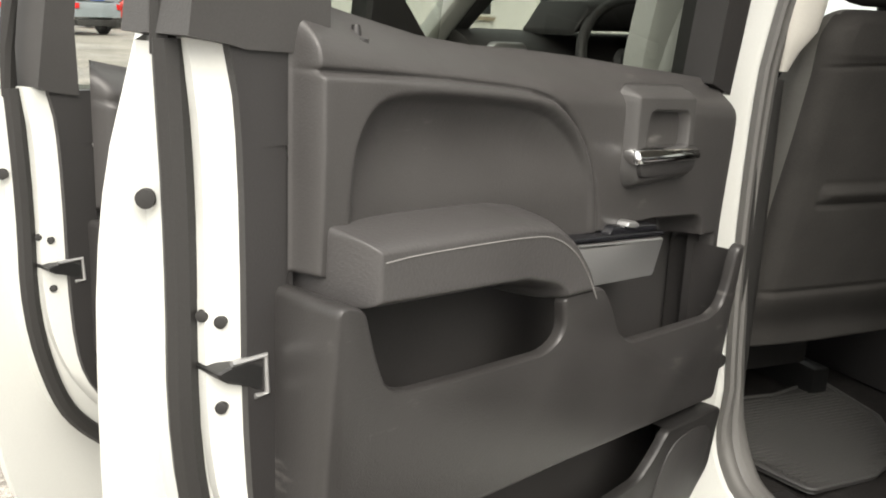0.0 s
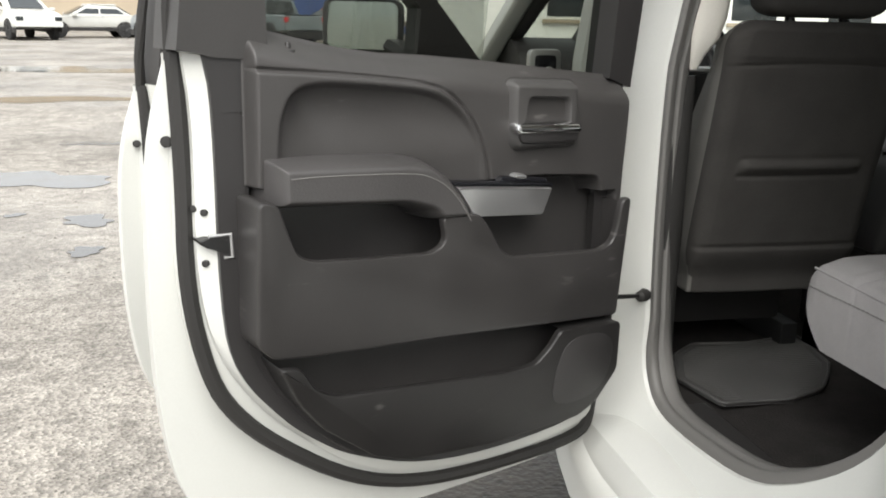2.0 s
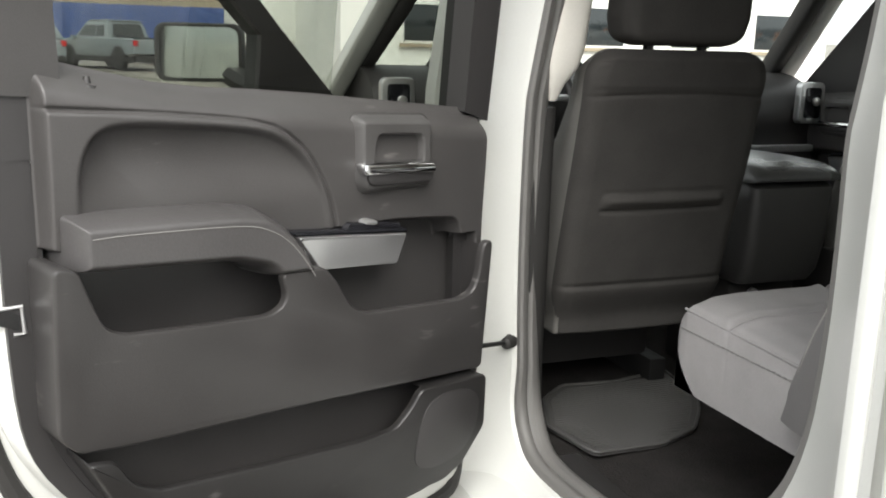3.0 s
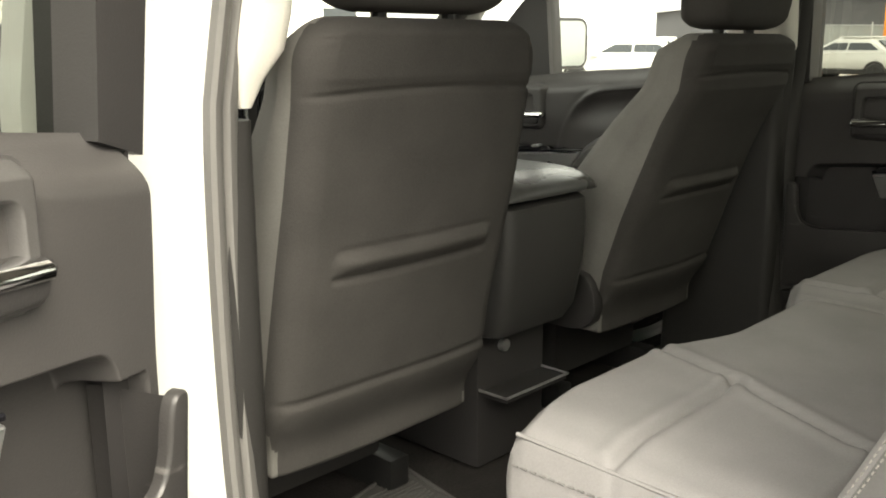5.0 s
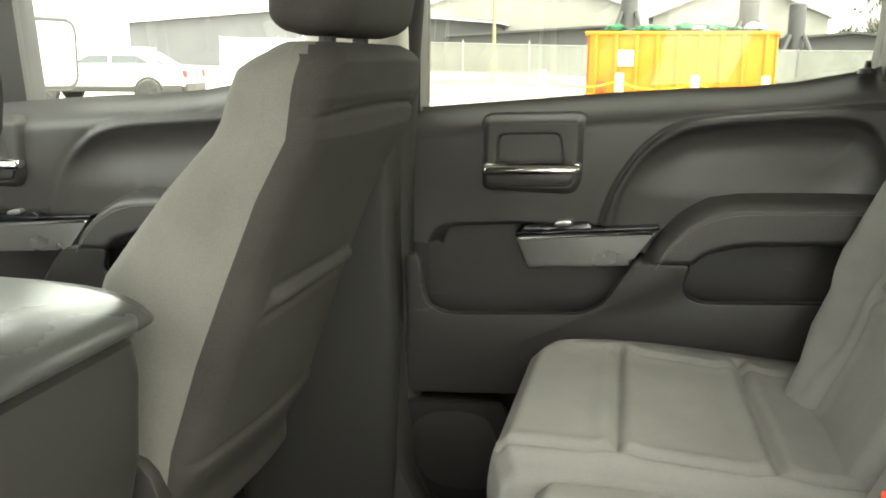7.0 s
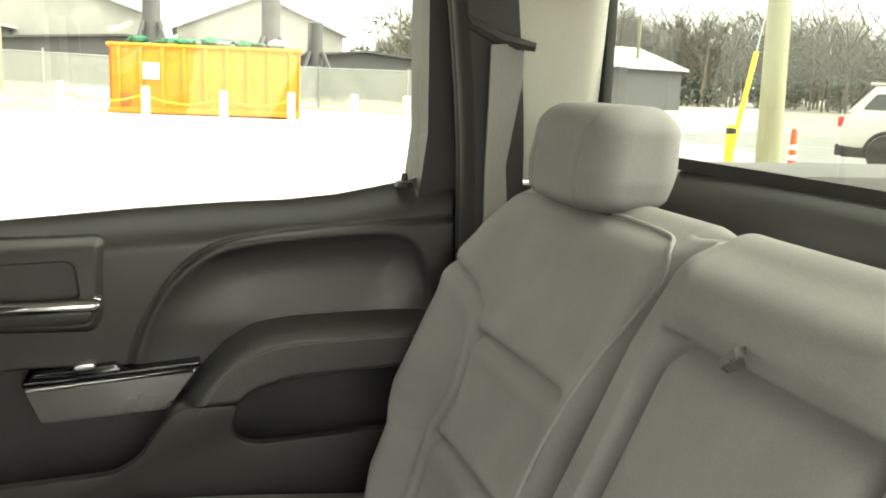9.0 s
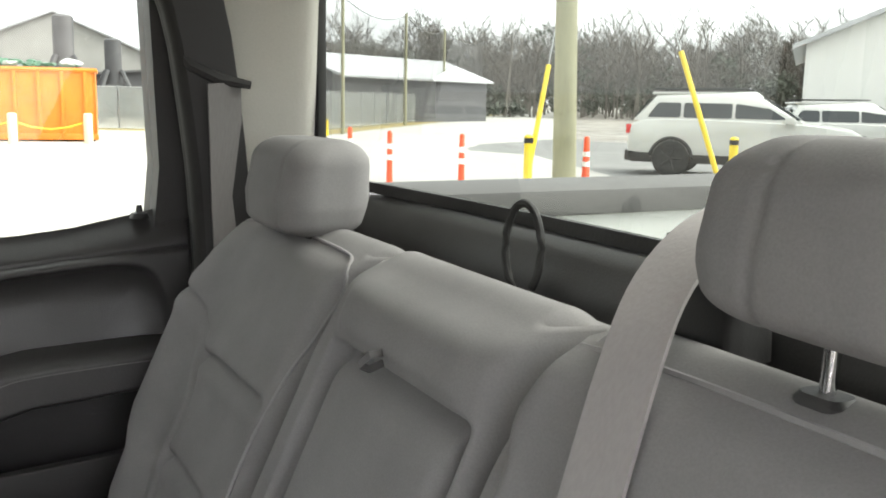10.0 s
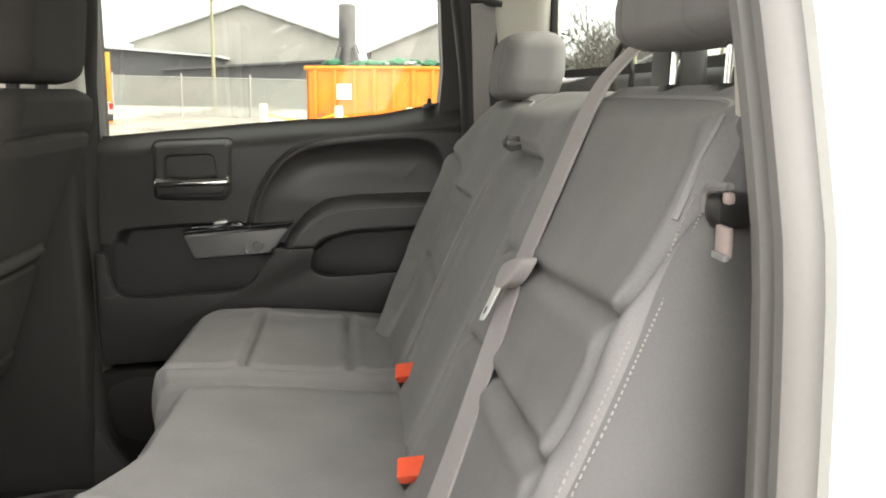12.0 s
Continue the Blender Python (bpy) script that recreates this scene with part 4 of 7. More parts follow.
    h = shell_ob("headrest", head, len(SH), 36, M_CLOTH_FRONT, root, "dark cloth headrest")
    for sx in (-0.07, 0.07):
        part("headrest_post", tube_bm([(sx, yh, ztop - 0.03), (sx, yh, ztop + 0.03)], 0.012), M_DARKMETAL, h)
    part("seat_base", box_bm(-0.18, 0.18, 0.26, 0.62, 0.70, 0.90, 0.02), M_RUBBER, root, "black seat base")
    part("recliner_cover", prism_bm(chaikin([(0.10, 0.86), (0.30, 0.86), (0.34, 0.92), (0.22, 0.99), (0.12, 1.0)], 2), lambda u, d, v: Vector((0.215 + d if x0 < 0 else -0.215 - d, u, v)), 0.0, 0.03, 0.006), M_PLASTIC2, root, "dark plastic recliner cover")
    for sx in (-0.19, 0.19):
        part("seat_rail", box_bm(sx - 0.025, sx + 0.025, 0.22, 0.62, 0.626, 0.70, 0.006), M_DARKMETAL, root)
    return root


front_seat("front_seat", "driver's seat in dark grey cloth, seen from behind", -0.4575,
           ((0.88, 0.040), (1.0, 0.022), (1.07, 0.008), (1.18, -0.016), (1.29, -0.042), (1.41, -0.066), (1.53, -0.078)), 0.234, 1.527)
front_seat("front_seat", "front passenger seat in dark grey cloth, seen from behind", 0.470,
           ((0.88, 0.092), (1.0, 0.070), (1.12, 0.030), (1.21, -0.006), (1.33, -0.056), (1.40, -0.094), (1.52, -0.112)), 0.222, 1.512)


def console():
    root = thing("centre_console", "grey centre console with a padded lid between the front seats", "console")
    prof = chaikin([(0.062, 1.200), (0.052, 1.214), (0.075, 1.236), (0.135, 1.250), (0.30, 1.252), (0.47, 1.246), (0.49, 1.225), (0.48, 1.200)], 2)
    lid = []
    for x, k in ((-0.128, 0.0), (-0.122, 0.5), (-0.108, 0.88), (-0.085, 1.0), (0.03, 1.06), (0.115, 1.0), (0.138, 0.88), (0.152, 0.5), (0.158, 0.0)):
        lid.append([Vector((x, 0.27 + (y - 0.27) * (0.93 + 0.07 * k), 1.200 + (z - 1.200) * (0.35 + 0.65 * k))) for y, z in prof])
    part("lid", rings_bm(lid), M_LID, root, "padded grey vinyl lid")
    front = []
    for z, y, w in ((0.915, 0.150, 0.105), (0.925, 0.115, 0.118), (0.96, 0.092, 0.124), (1.05, 0.075, 0.130), (1.15, 0.070, 0.133), (1.185, 0.076, 0.132), (1.198, 0.095, 0.126)):
        front.append([Vector((0.015 + u * w / 0.13, y + 0.14 + v, z)) for u, v in rrect(0.13, 0.14, 0.03)])
    part("body", rings_bm(front), M_CONSOLE, root, "dark grey bulged rear console face")
    lowp = part("lower_panel", box_bm(-0.095, 0.125, 0.17, 0.44, 0.63, 0.93, 0.01), M_PLASTIC2, root)
    part("cup_tray", box_bm(-0.085, 0.115, 0.10, 0.172, 0.79, 0.800, 0.003), M_PLASTIC2, lowp)
    part("tray_edge", tube_bm([(-0.088, 0.172, 0.802), (-0.088, 0.100, 0.802), (0.118, 0.100, 0.802), (0.118, 0.172, 0.802)], 0.0028, 6), M_SILVER, lowp, "thin silver tray edge")
    part("power_socket", rings_bm([[Vector((-0.02 + r * math.cos(q), y, 0.885 + r * math.sin(q))) for q in np.arange(12) * math.pi / 6] for r, y in ((0.013, 0.17), (0.013, 0.158), (0.009, 0.156))]), M_SILVER, lowp)


console()

# rear bench: face of the backrest y = back_y(z)
back_y = lambda z: -0.735 - 0.455 * (z - 1.04)


def bench_back(name, xl, xr, z1, parent, mat, label, grooves=(), deep=(), crown=0.02, nx=110, nz=120, edge=0.05, top_y=-1.03, bolster=0, proud=0.0, z0=0.93, swell=None):
    """One padded backrest section between the edge tables xl and xr (z, x), up to z1, with groove lines (in x, z)."""
    u = np.linspace(0, 1, nx)
    nt = 26
    v = np.linspace(0, 1, nz)
    U, V = np.meshgrid(u, v, indexing="ij")
    Z = z0 + V * (z1 - z0)
    table = lambda q: np.interp(Z, [p[0] for p in q], [p[1] for p in q]) if isinstance(q, tuple) else q + 0 * Z
    x0, x1 = table(xl), table(xr)
    X = x0 + U * (x1 - x0)
    ex = np.minimum(X - x0, x1 - X)
    et = z1 - Z
    fall = edge * (0.7 if bolster >= 0 else 0.5)
    Y = back_y(Z) + proud + crown * smooth(ex, 0, edge) * (0.35 + 0.65 * smooth(et, -0.01, edge)) - (0.045 if bolster >= 0 else 0.030) * (1 - smooth(ex, 0, fall)) ** 2 - 0.016 * (1 - smooth(et, 0, 0.022)) ** 2
    if bolster:
        o = (X - x0) if bolster < 0 else (x1 - X)
        Y = Y + (0.002 if bolster < 0 else 0.034) * np.exp(-((o - 0.055) / 0.05) ** 2) * smooth(Z, 1.49, 1.36)
    if swell is not None:
        Y = Y + swell(X, Z)
    for line in grooves:
        g = dist_line(X, Z, line)
        Y = Y - 0.011 * np.exp(-(g / 0.006) ** 2) + 0.004 * np.exp(-((g - 0.018) / 0.012) ** 2)
    for line in deep:
        g = dist_line(X, Z, line)
        Y = Y - 0.038 * np.exp(-(g / 0.008) ** 2) + 0.010 * np.exp(-((g - 0.026) / 0.016) ** 2)
    T = np.linspace(0, 1, nt)[1:]
    YT = Y[:, -1:] + (top_y - Y[:, -1:]) * T[None, :]
    ZT = z1 + 0.012 * np.sin(np.pi * np.clip(T * 1.2, 0, 1))[None, :] - 0.01 * T[None, :] ** 3 + 0 * YT - 0.02 * ((1 - smooth(ex[:, -1:], 0, 0.04)) ** 2)
    Yf, Zf = np.concatenate([Y, YT], 1), np.concatenate([Z, ZT], 1)
    Xf = np.concatenate([X, np.repeat(X[:, -1:], YT.shape[1], 1)], 1)
    # wrap the two sides backwards
    co = np.stack([Xf, Yf, Zf], 2)
    left, right = co[0].copy(), co[-1].copy()
    left[:, 1] = np.maximum(np.minimum(left[:, 1] - 0.10, -0.98), -1.03)
    right[:, 1] = np.maximum(np.minimum(right[:, 1] - 0.10, -0.86), -1.03)
    left[:, 2], right[:, 2] = left[:, 2] - 0.02, right[:, 2] - 0.02
    if bolster < 0:
        side = np.concatenate([left[None], co[:4]], 0)
        co = np.concatenate([co[3:], right[None]], 0)
    else:
        co = np.concatenate([left[None], co, right[None]], 0)
    n0, n1 = co.shape[0], co.shape[1]
    ob = mesh_part(name, co.reshape(-1, 3), grid_faces(n0, n1), mat, parent, label)
    if bolster < 0:
        # shade put into the colour of the side that faces the open door
        mesh_part("side_panel", side.reshape(-1, 3), grid_faces(5, n1), M_SIDE_SHADE, ob, "plain vinyl side, grey darkened for shade")
    return ob


def seat_cushion(name, x0, x1, top, parent, mat, label, grooves=(), y0=lambda x: -0.315 + 0 * x, y1=-0.80, bottom=0.86, nx=110, ny=110):
    """One padded seat section with a rounded front edge that rolls down to bottom."""
    u = np.linspace(0, 1, nx)
    X1 = x0 + u * (x1 - x0)
    yy = np.linspace(0, 1, ny)
    front = np.linspace(0, 1, 24)
    X, V = np.meshgrid(X1, yy, indexing="ij")
    Y0 = y0(X)
    Y = Y0 + V * (y1 - Y0)
    ex = np.minimum(X - x0, x1 - X)
    ef = Y0 - Y
    Z = top - 0.02 * smooth(ef, 0.05, 0.45) + 0.012 * smooth(ex, 0, 0.07) - 0.014 * (1 - smooth(ex, 0, 0.014)) ** 2 - 0.016 * (1 - smooth(ef, 0, 0.024)) ** 2
    for line in grooves:
        g = dist_line(X, Y, line)
        Z = Z - 0.010 * np.exp(-(g / 0.006) ** 2) + 0.004 * np.exp(-((g - 0.018) / 0.012) ** 2)
    zf = Z[:, :1]
    F = front[::-1][:-1]
    YF = Y0[:, :1] + 0.012 * np.sin(np.pi * np.clip(F, 0, 1))[None, :] ** 0.8 - 0.06 * (F[None, :] ** 3) + 0 * zf
    ZF = zf + (bottom - zf) * F[None, :]
    Xa = np.repeat(X[:, :1], YF.shape[1] + Y.shape[1], 1)
    Ya, Za = np.concatenate([YF, Y], 1), np.concatenate([ZF, Z], 1)
    co = np.stack([Xa, Ya, Za], 2)
    l, r = co[0].copy(), co[-1].copy()
    l[:, 2] = bottom
    r[:, 2] = bottom
    co = np.concatenate([l[None], co, r[None]], 0)
    n0, n1 = co.shape[0], co.shape[1]
    return mesh_part(name, co.reshape(-1, 3), grid_faces(n0, n1), mat, parent, label)


def rear_headrest(parent, x0, yc, z0, w, h, dz, label):
    S = section(60, 14, 9)
    def head(U, V):
        i = np.rint(U * len(S)).astype(int)
        sx, sy, c, d = (S[i, k] for k in range(4))
        V = 0.5 - 0.5 * np.cos(np.pi * V)
        z = z0 + V * h
        e = np.clip(np.minimum(V * h / 0.020, (1 - V) * h / 0.030), 0, 1)
        rnd = np.sqrt(np.clip(1 - (1 - e) ** 2, 0, 1))
        ww = w * np.interp(V, (0, 0.3, 0.75, 1.0), (0.93, 1.0, 0.99, 0.95)) - 0.030 * (1 - rnd)
        th = np.interp(V, (0, 0.4, 1.0), (0.050, 0.057, 0.050)) - 0.032 * (1 - rnd)
        r = np.minimum(0.033, th * 0.92)
        X = (ww - r) * sx + r * c
        seam = np.exp(-((np.abs(X) - w * 0.58) / 0.0035) ** 2)
        crown = 0.010 * (1 - (X / w) ** 2) * np.clip(d, 0, 1)
        return x0 + X, yc - 0.12 * (V - 0.5) * h + (th - r) * sy + r * d - 0.003 * seam * d + crown, z - 0.002 * seam * (e < 1) * np.sign(V - 0.5)
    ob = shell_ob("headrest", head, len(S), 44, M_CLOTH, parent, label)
    for sx in (-0.073, 0.073):
        part("headrest_post", tube_bm([(x0 + sx, yc + 0.013, z0 - dz), (x0 + sx, yc + 0.010, z0 + 0.03)], 0.0048, 10), M_CHROME, ob, "chrome post")
        c = part("post_guide", rings_bm([[Vector((x0 + sx + u * k, yc + 0.013 + v * k, z0 - dz + z)) for u, v in rrect(0.018, 0.013, 0.010)] for z, k in ((-0.012, 1.0), (0.002, 1.0), (0.006, 0.8))]), M_PLASTIC2, ob, "black post guide")
    return ob


def rear_bench():
    left = thing("rear_seat", "wide grey cloth rear bench section with raised headrest", "car seat", group="rear bench")
    right = thing("rear_seat", "narrow grey cloth rear bench section with lowered headrest", "car seat", group="rear bench")
    # backrests
    gl = [[(-0.13, 1.316), (-0.373, 1.326), (-0.620, 1.344)], [(-0.14, 1.210), (-0.42, 1.220), (-0.622, 1.231)],
          [(-0.632, 1.00), (-0.626, 1.15), (-0.622, 1.233), (-0.622, 1.294), (-0.621, 1.344), (-0.632, 1.382), (-0.638, 1.43), (-0.632, 1.47), (-0.612, 1.492)], [(-0.155, 1.02), (-0.150, 1.30), (-0.138, 1.413), (-0.122, 1.453), (-0.137, 1.49)]]
    near_l = ((0.93, -0.655), (1.0, -0.668), (1.10, -0.680), (1.25, -0.680), (1.33, -0.672), (1.42, -0.660), (1.45, -0.652), (1.505, -0.635))
    lb = bench_back("backrest", near_l, ((1.40, -0.112), (1.46, -0.114), (1.505, -0.135)), 1.505, left, M_CLOTH, "grey cloth backrest", gl, edge=0.026, bolster=-1)
    by = lambda z: back_y(z) + 0.020 * (0.35 + 0.65 * float(smooth(np.array(1.505 - z), -0.01, 0.05))) - 0.016 * (1 - float(smooth(np.array(1.505 - z), 0, 0.022))) ** 2
    pip = chaikin([(-0.150, 1.500), (-0.238, 1.504), (-0.379, 1.504), (-0.487, 1.504), (-0.560, 1.502), (-0.600, 1.495), (-0.618, 1.475), (-0.626, 1.45), (-0.630, 1.42)], 2, False)
    part("piping", tube_bm([(x, by(z) + 0.001, z) for x, z in pip], 0.0030, 6), M_PIPE, lb, "light grey piping")
    edge_x = lambda z: float(np.interp(z, [p[0] for p in near_l], [p[1] for p in near_l]))
    bol = lambda q: back_y(q[1]) + 0.020 * float(smooth(np.array(q[0] - edge_x(q[1])), 0, 0.026)) - 0.030 * (1 - float(smooth(np.array(q[0] - edge_x(q[1])), 0, 0.013))) ** 2 + 0.002 * math.exp(-((q[0] - edge_x(q[1]) - 0.055) / 0.05) ** 2) * float(smooth(np.array(q[1]), 1.49, 1.36)) + 0.001
    for shift in (0.012, 0.019):
        st = chaikin([(edge_x(z) + shift, z) for z in (1.44, 1.41, 1.36, 1.32, 1.26, 1.18, 1.10, 1.03)], 2, False)
        for i in range(len(st) - 1):
            for k in range(3):
                a0, b0 = st[i] + (st[i + 1] - st[i]) * (k / 3 + 0.05), st[i] + (st[i + 1] - st[i]) * (k / 3 + 0.23)
                part("stitch", tube_bm([(a0[0], bol(a0) + 0.0002, a0[1]), (b0[0], bol(b0) + 0.0002, b0[1])], 0.0009, 4), M_THREAD, lb)
    # centre section: a head pad above the folding armrest
    hollow = lambda X, Z: -0.030 * smooth(X, -0.086, -0.076) * smooth(X, 0.218, 0.208) * smooth(Z, 1.428, 1.416) + 0.014 * smooth(X, -0.095, -0.045) * smooth(X, 0.228, 0.185) * smooth(Z, 1.424, 1.45) * smooth(Z, 1.515, 1.475)
    far_l = ((1.0, 0.285), (1.17, 0.284), (1.28, 0.281), (1.40, 0.279), (1.46, 0.266), (1.51, 0.252))
    cb = bench_back("centre_backrest", -0.108, tuple((z, x - 0.004) for z, x in far_l), 1.50, left, M_CLOTH, "grey cloth centre backrest with a head pad", edge=0.03, swell=hollow)
    bench_back("armrest", -0.077, 0.209, 1.414, left, M_CLOTH, "folded-up centre armrest of grey cloth", edge=0.03, proud=-0.002, top_y=-0.955, nx=60, nz=90, crown=0.018, z0=1.02)
    gr = [[(0.53, 1.0), (0.545, 1.12), (0.570, 1.19), (0.570, 1.24), (0.583, 1.29), (0.613, 1.335), (0.69, 1.374), (0.76, 1.395)], [(0.59, 1.314), (0.33, 1.320)], [(0.568, 1.186), (0.325, 1.188)]]
    rb = bench_back("backrest", far_l, ((0.93, 0.62), (1.07, 0.665), (1.11, 0.71), (1.165, 0.722), (1.185, 0.755), (1.21, 0.775), (1.44, 0.775), (1.497, 0.735)), 1.497, right, M_CLOTH, "grey cloth backrest", gr, bolster=1, edge=0.045)
    rp = [(0.70, 1.488), (0.62, 1.497), (0.45, 1.497), (0.33, 1.496), (0.283, 1.492), (0.280, 1.463), (0.297, 1.402), (0.309, 1.336), (0.318, 1.265), (0.314, 1.18), (0.308, 1.10)]
    byr = lambda x, z: back_y(z) + 0.020 * (0.35 + 0.65 * float(smooth(np.array(1.497 - z), -0.01, 0.045))) * float(smooth(np.array(x - np.interp(z, [p[0] for p in far_l], [p[1] for p in far_l])), 0, 0.045)) - 0.016 * (1 - float(smooth(np.array(1.497 - z), 0, 0.022))) ** 2 - 0.045 * (1 - float(smooth(np.array(x - np.interp(z, [p[0] for p in far_l], [p[1] for p in far_l])), 0, 0.0315))) ** 2
    part("piping", tube_bm([(x, byr(x, z) + 0.001, z) for x, z in chaikin(rp, 2, False)], 0.0026, 6), M_PIPE, rb, "light grey piping")
    rear_headrest(left, -0.415, -0.988, 1.551, 0.155, 0.108, 0.040, "raised grey cloth headrest")
    rear_headrest(right, 0.533, -0.971, 1.495, 0.116, 0.126, 0.0, "lowered grey cloth headrest")
    # cushions
    lc = seat_cushion("cushion", -0.605, 0.222, 1.035, left, M_CLOTH, "grey cloth seat cushion", [[(-0.595, -0.477), (-0.297, -0.471)], [(-0.240, -0.30), (-0.297, -0.471), (-0.378, -0.689), (-0.39, -0.80)], [(-0.59, -0.69), (-0.378, -0.689)]],
                      y0=lambda x: -0.312 - 0.050 * smooth(x, -0.27, -0.08) - 0.022 * smooth(x, -0.45, -0.605))
    for i in range(26):
        y = -0.335 - i * 0.014
        part("stitch", tube_bm([(-0.606, y, 0.985), (-0.606, y - 0.009, 0.985)], 0.0016, 4), M_STITCH, lc)
    seat_cushion("cushion", 0.228, 0.785, 1.032, right, M_CLOTH, "grey cloth seat cushion", [[(0.29, -0.31), (0.30, -0.80)], [(0.30, -0.446), (0.70, -0.436)], [(0.30, -0.632), (0.70, -0.618)], [(0.685, -0.36), (0.66, -0.78)]],
                 y0=lambda x: -0.300 - 0.10 * smooth(x, 0.62, 0.80) ** 2 - 0.02 * smooth(x, 0.30, 0.22))
    part("cushion_piping", tube_bm([(-0.603, -0.34 - 0.02 * i, 1.026 - 0.0008 * i) for i in range(20)], 0.003, 6), M_CLOTH, lc, "light grey piping")
    for sec, x0, x1 in ((left, -0.56, 0.20), (right, 0.25, 0.74)):
        part("seat_pan", box_bm(x0, x1, -0.82, -0.40, 0.845, 0.875, 0.01), M_RUBBER, sec, "black seat pan")
        part("seat_base", box_bm(x0 + 0.04, x1 - 0.04, -0.95, -0.80, 0.626, 0.90, 0.02), M_RUBBER, sec, "black rear seat support")


rear_bench()


# ---- small things in the cab ----
def strap_bm(path, width, across, thick=0.0016):
    """A flat woven strap along path; across gives its width direction at each point."""
    rings = []
    for p, a in zip(path, across):
        p, a = Vector(p), Vector(a).normalized() * width / 2
        rings.append((p - a, p + a))
    k = len(path)
    tops = []
    for i in range(k):
        d = (Vector(path[min(i + 1, k - 1)]) - Vector(path[max(i - 1, 0)])).normalized()
        nrm = d.cross(Vector(across[i]).normalized()) * thick
        a, b = rings[i]
        tops.append([a - nrm, b - nrm, b + nrm, a + nrm])
    return rings_bm(tops)


def seat_belts():
    # belt across the bench: from the shelf behind the raised headrest, down the backrest to the buckle
    root = thing("seat_belt", "grey woven centre seat belt hanging over the bench", "seat belt")
    front = lambda z: back_y(z) + 0.026
    pts = [(-0.195, -1.045, 1.60), (-0.200, -1.005, 1.585), (-0.207, -0.965, 1.553)] + [(x, front(z), z) for x, z in ((-0.232, 1.515), (-0.242, 1.45), (-0.253, 1.39), (-0.264, 1.325), (-0.290, 1.27), (-0.326, 1.21), (-0.362, 1.15), (-0.390, 1.09), (-0.404, 1.045))]
    pts = chaikin(pts, 2, False)
    part("webbing", strap_bm([tuple(p) for p in pts], 0.054, [(1.0, 0.05, 0.0 + 0.28 * float(smooth(np.array(p[2]), 1.34, 1.22))) for p in pts]), M_WEB, root, "grey woven webbing")
    # tongue with its moulded cover, lying on the webbing
    lie = lambda u, d, v: Vector((-0.290 + 0.97 * u - 0.10 * v, front(1.315 + v - 0.25 * u) + 0.013 + d, 1.315 + v - 0.25 * u))
    blade = rpoly([(-0.004, 0.0), (0.034, 0.0), (0.026, -0.018), (0.024, -0.046), (0.019, -0.052), (0.005, -0.052), (0.000, -0.046), (-0.001, -0.018)], 0.003)
    plate = part("belt_tongue", prism_bm(blade, lie, 0.002, 0.0045, 0.0006, 1), M_ZINC, root, "steel belt tongue")
    part("slot", prism_bm(rpoly([(0.008, -0.036), (0.016, -0.036), (0.016, -0.044), (0.008, -0.044)], 0.001), lie, 0.0040, 0.0049, 0.0002, 1), M_RUBBER, plate, "dark square hole")
    cover = chaikin([(-0.042, 0.010), (-0.036, -0.010), (-0.012, -0.016), (0.020, -0.016), (0.034, -0.006), (0.040, 0.008), (0.034, 0.018), (-0.034, 0.017)], 2)
    part("tongue_cover", prism_bm(cover, lie, -0.012, 0.006, 0.004, 3), M_WEB, plate, "grey plastic tongue cover")
    part("belt_guide", rings_bm([[Vector((-0.195 + u, -1.028 + v, z)) for u, v in rrect(0.040 * k, 0.022, 0.012)] for z, k in ((1.50, 1.1), (1.57, 1.0), (1.582, 0.9))]), M_PLASTIC2, root, "dark belt guide on the cab back")
    # far shoulder belt on the rear pillar
    far = thing("seat_belt", "dark grey shoulder belt on the light rear pillar", "seat belt")
    part("webbing", strap_bm([(0.715, -0.905, 1.695), (0.730, -0.910, 1.62), (0.748, -0.915, 1.52), (0.757, -0.92, 1.42), (0.76, -0.92, 1.30)], 0.055, [(0.25, -0.97, 0.1)] * 5), M_BELT, far, "dark grey webbing")
    part("slot_trim", tube_bm([(0.742, -0.845, 1.745), (0.735, -0.86, 1.72), (0.722, -0.90, 1.70), (0.712, -0.945, 1.692)], [0.006, 0.010, 0.010, 0.006], 8), M_PLASTIC2, far, "black belt slot trim")
    # near-side outer belt anchor beside the bench
    near = thing("belt_retractor", "dark belt stalk with a pale tongue by the seat side", "seat belt")
    part("stalk", rings_bm([[Vector((-0.658 + u, -0.912 + y, 1.430 + v)) for u, v in rrect(0.013 * k, 0.013 * k, 0.009)] for y, k in ((-0.04, 0.8), (0.0, 1.0), (0.008, 0.9), (0.012, 0.5))]), M_PLASTIC2, near)
    part("stalk_hood", tube_bm(chaikin([(-0.645, -0.902, 1.428), (-0.650, -0.900, 1.442), (-0.662, -0.899, 1.447), (-0.690, -0.902, 1.449)], 2, False), 0.0028, 8), M_CLOTH, near, "grey cloth hood over the stalk")
    t = part("belt_tongue", box_bm(-0.700, -0.680, -0.902, -0.897, 1.404, 1.424, 0.002), M_PALE, near, "pale pinkish belt tongue")
    part("tongue_rim", box_bm(-0.701, -0.679, -0.900, -0.895, 1.402, 1.407, 0.002), M_PIPE, t)
    part("stop_button", box_bm(-0.696, -0.688, -0.904, -0.897, 1.438, 1.446, 0.003), M_PALE, near, "pale stop button")
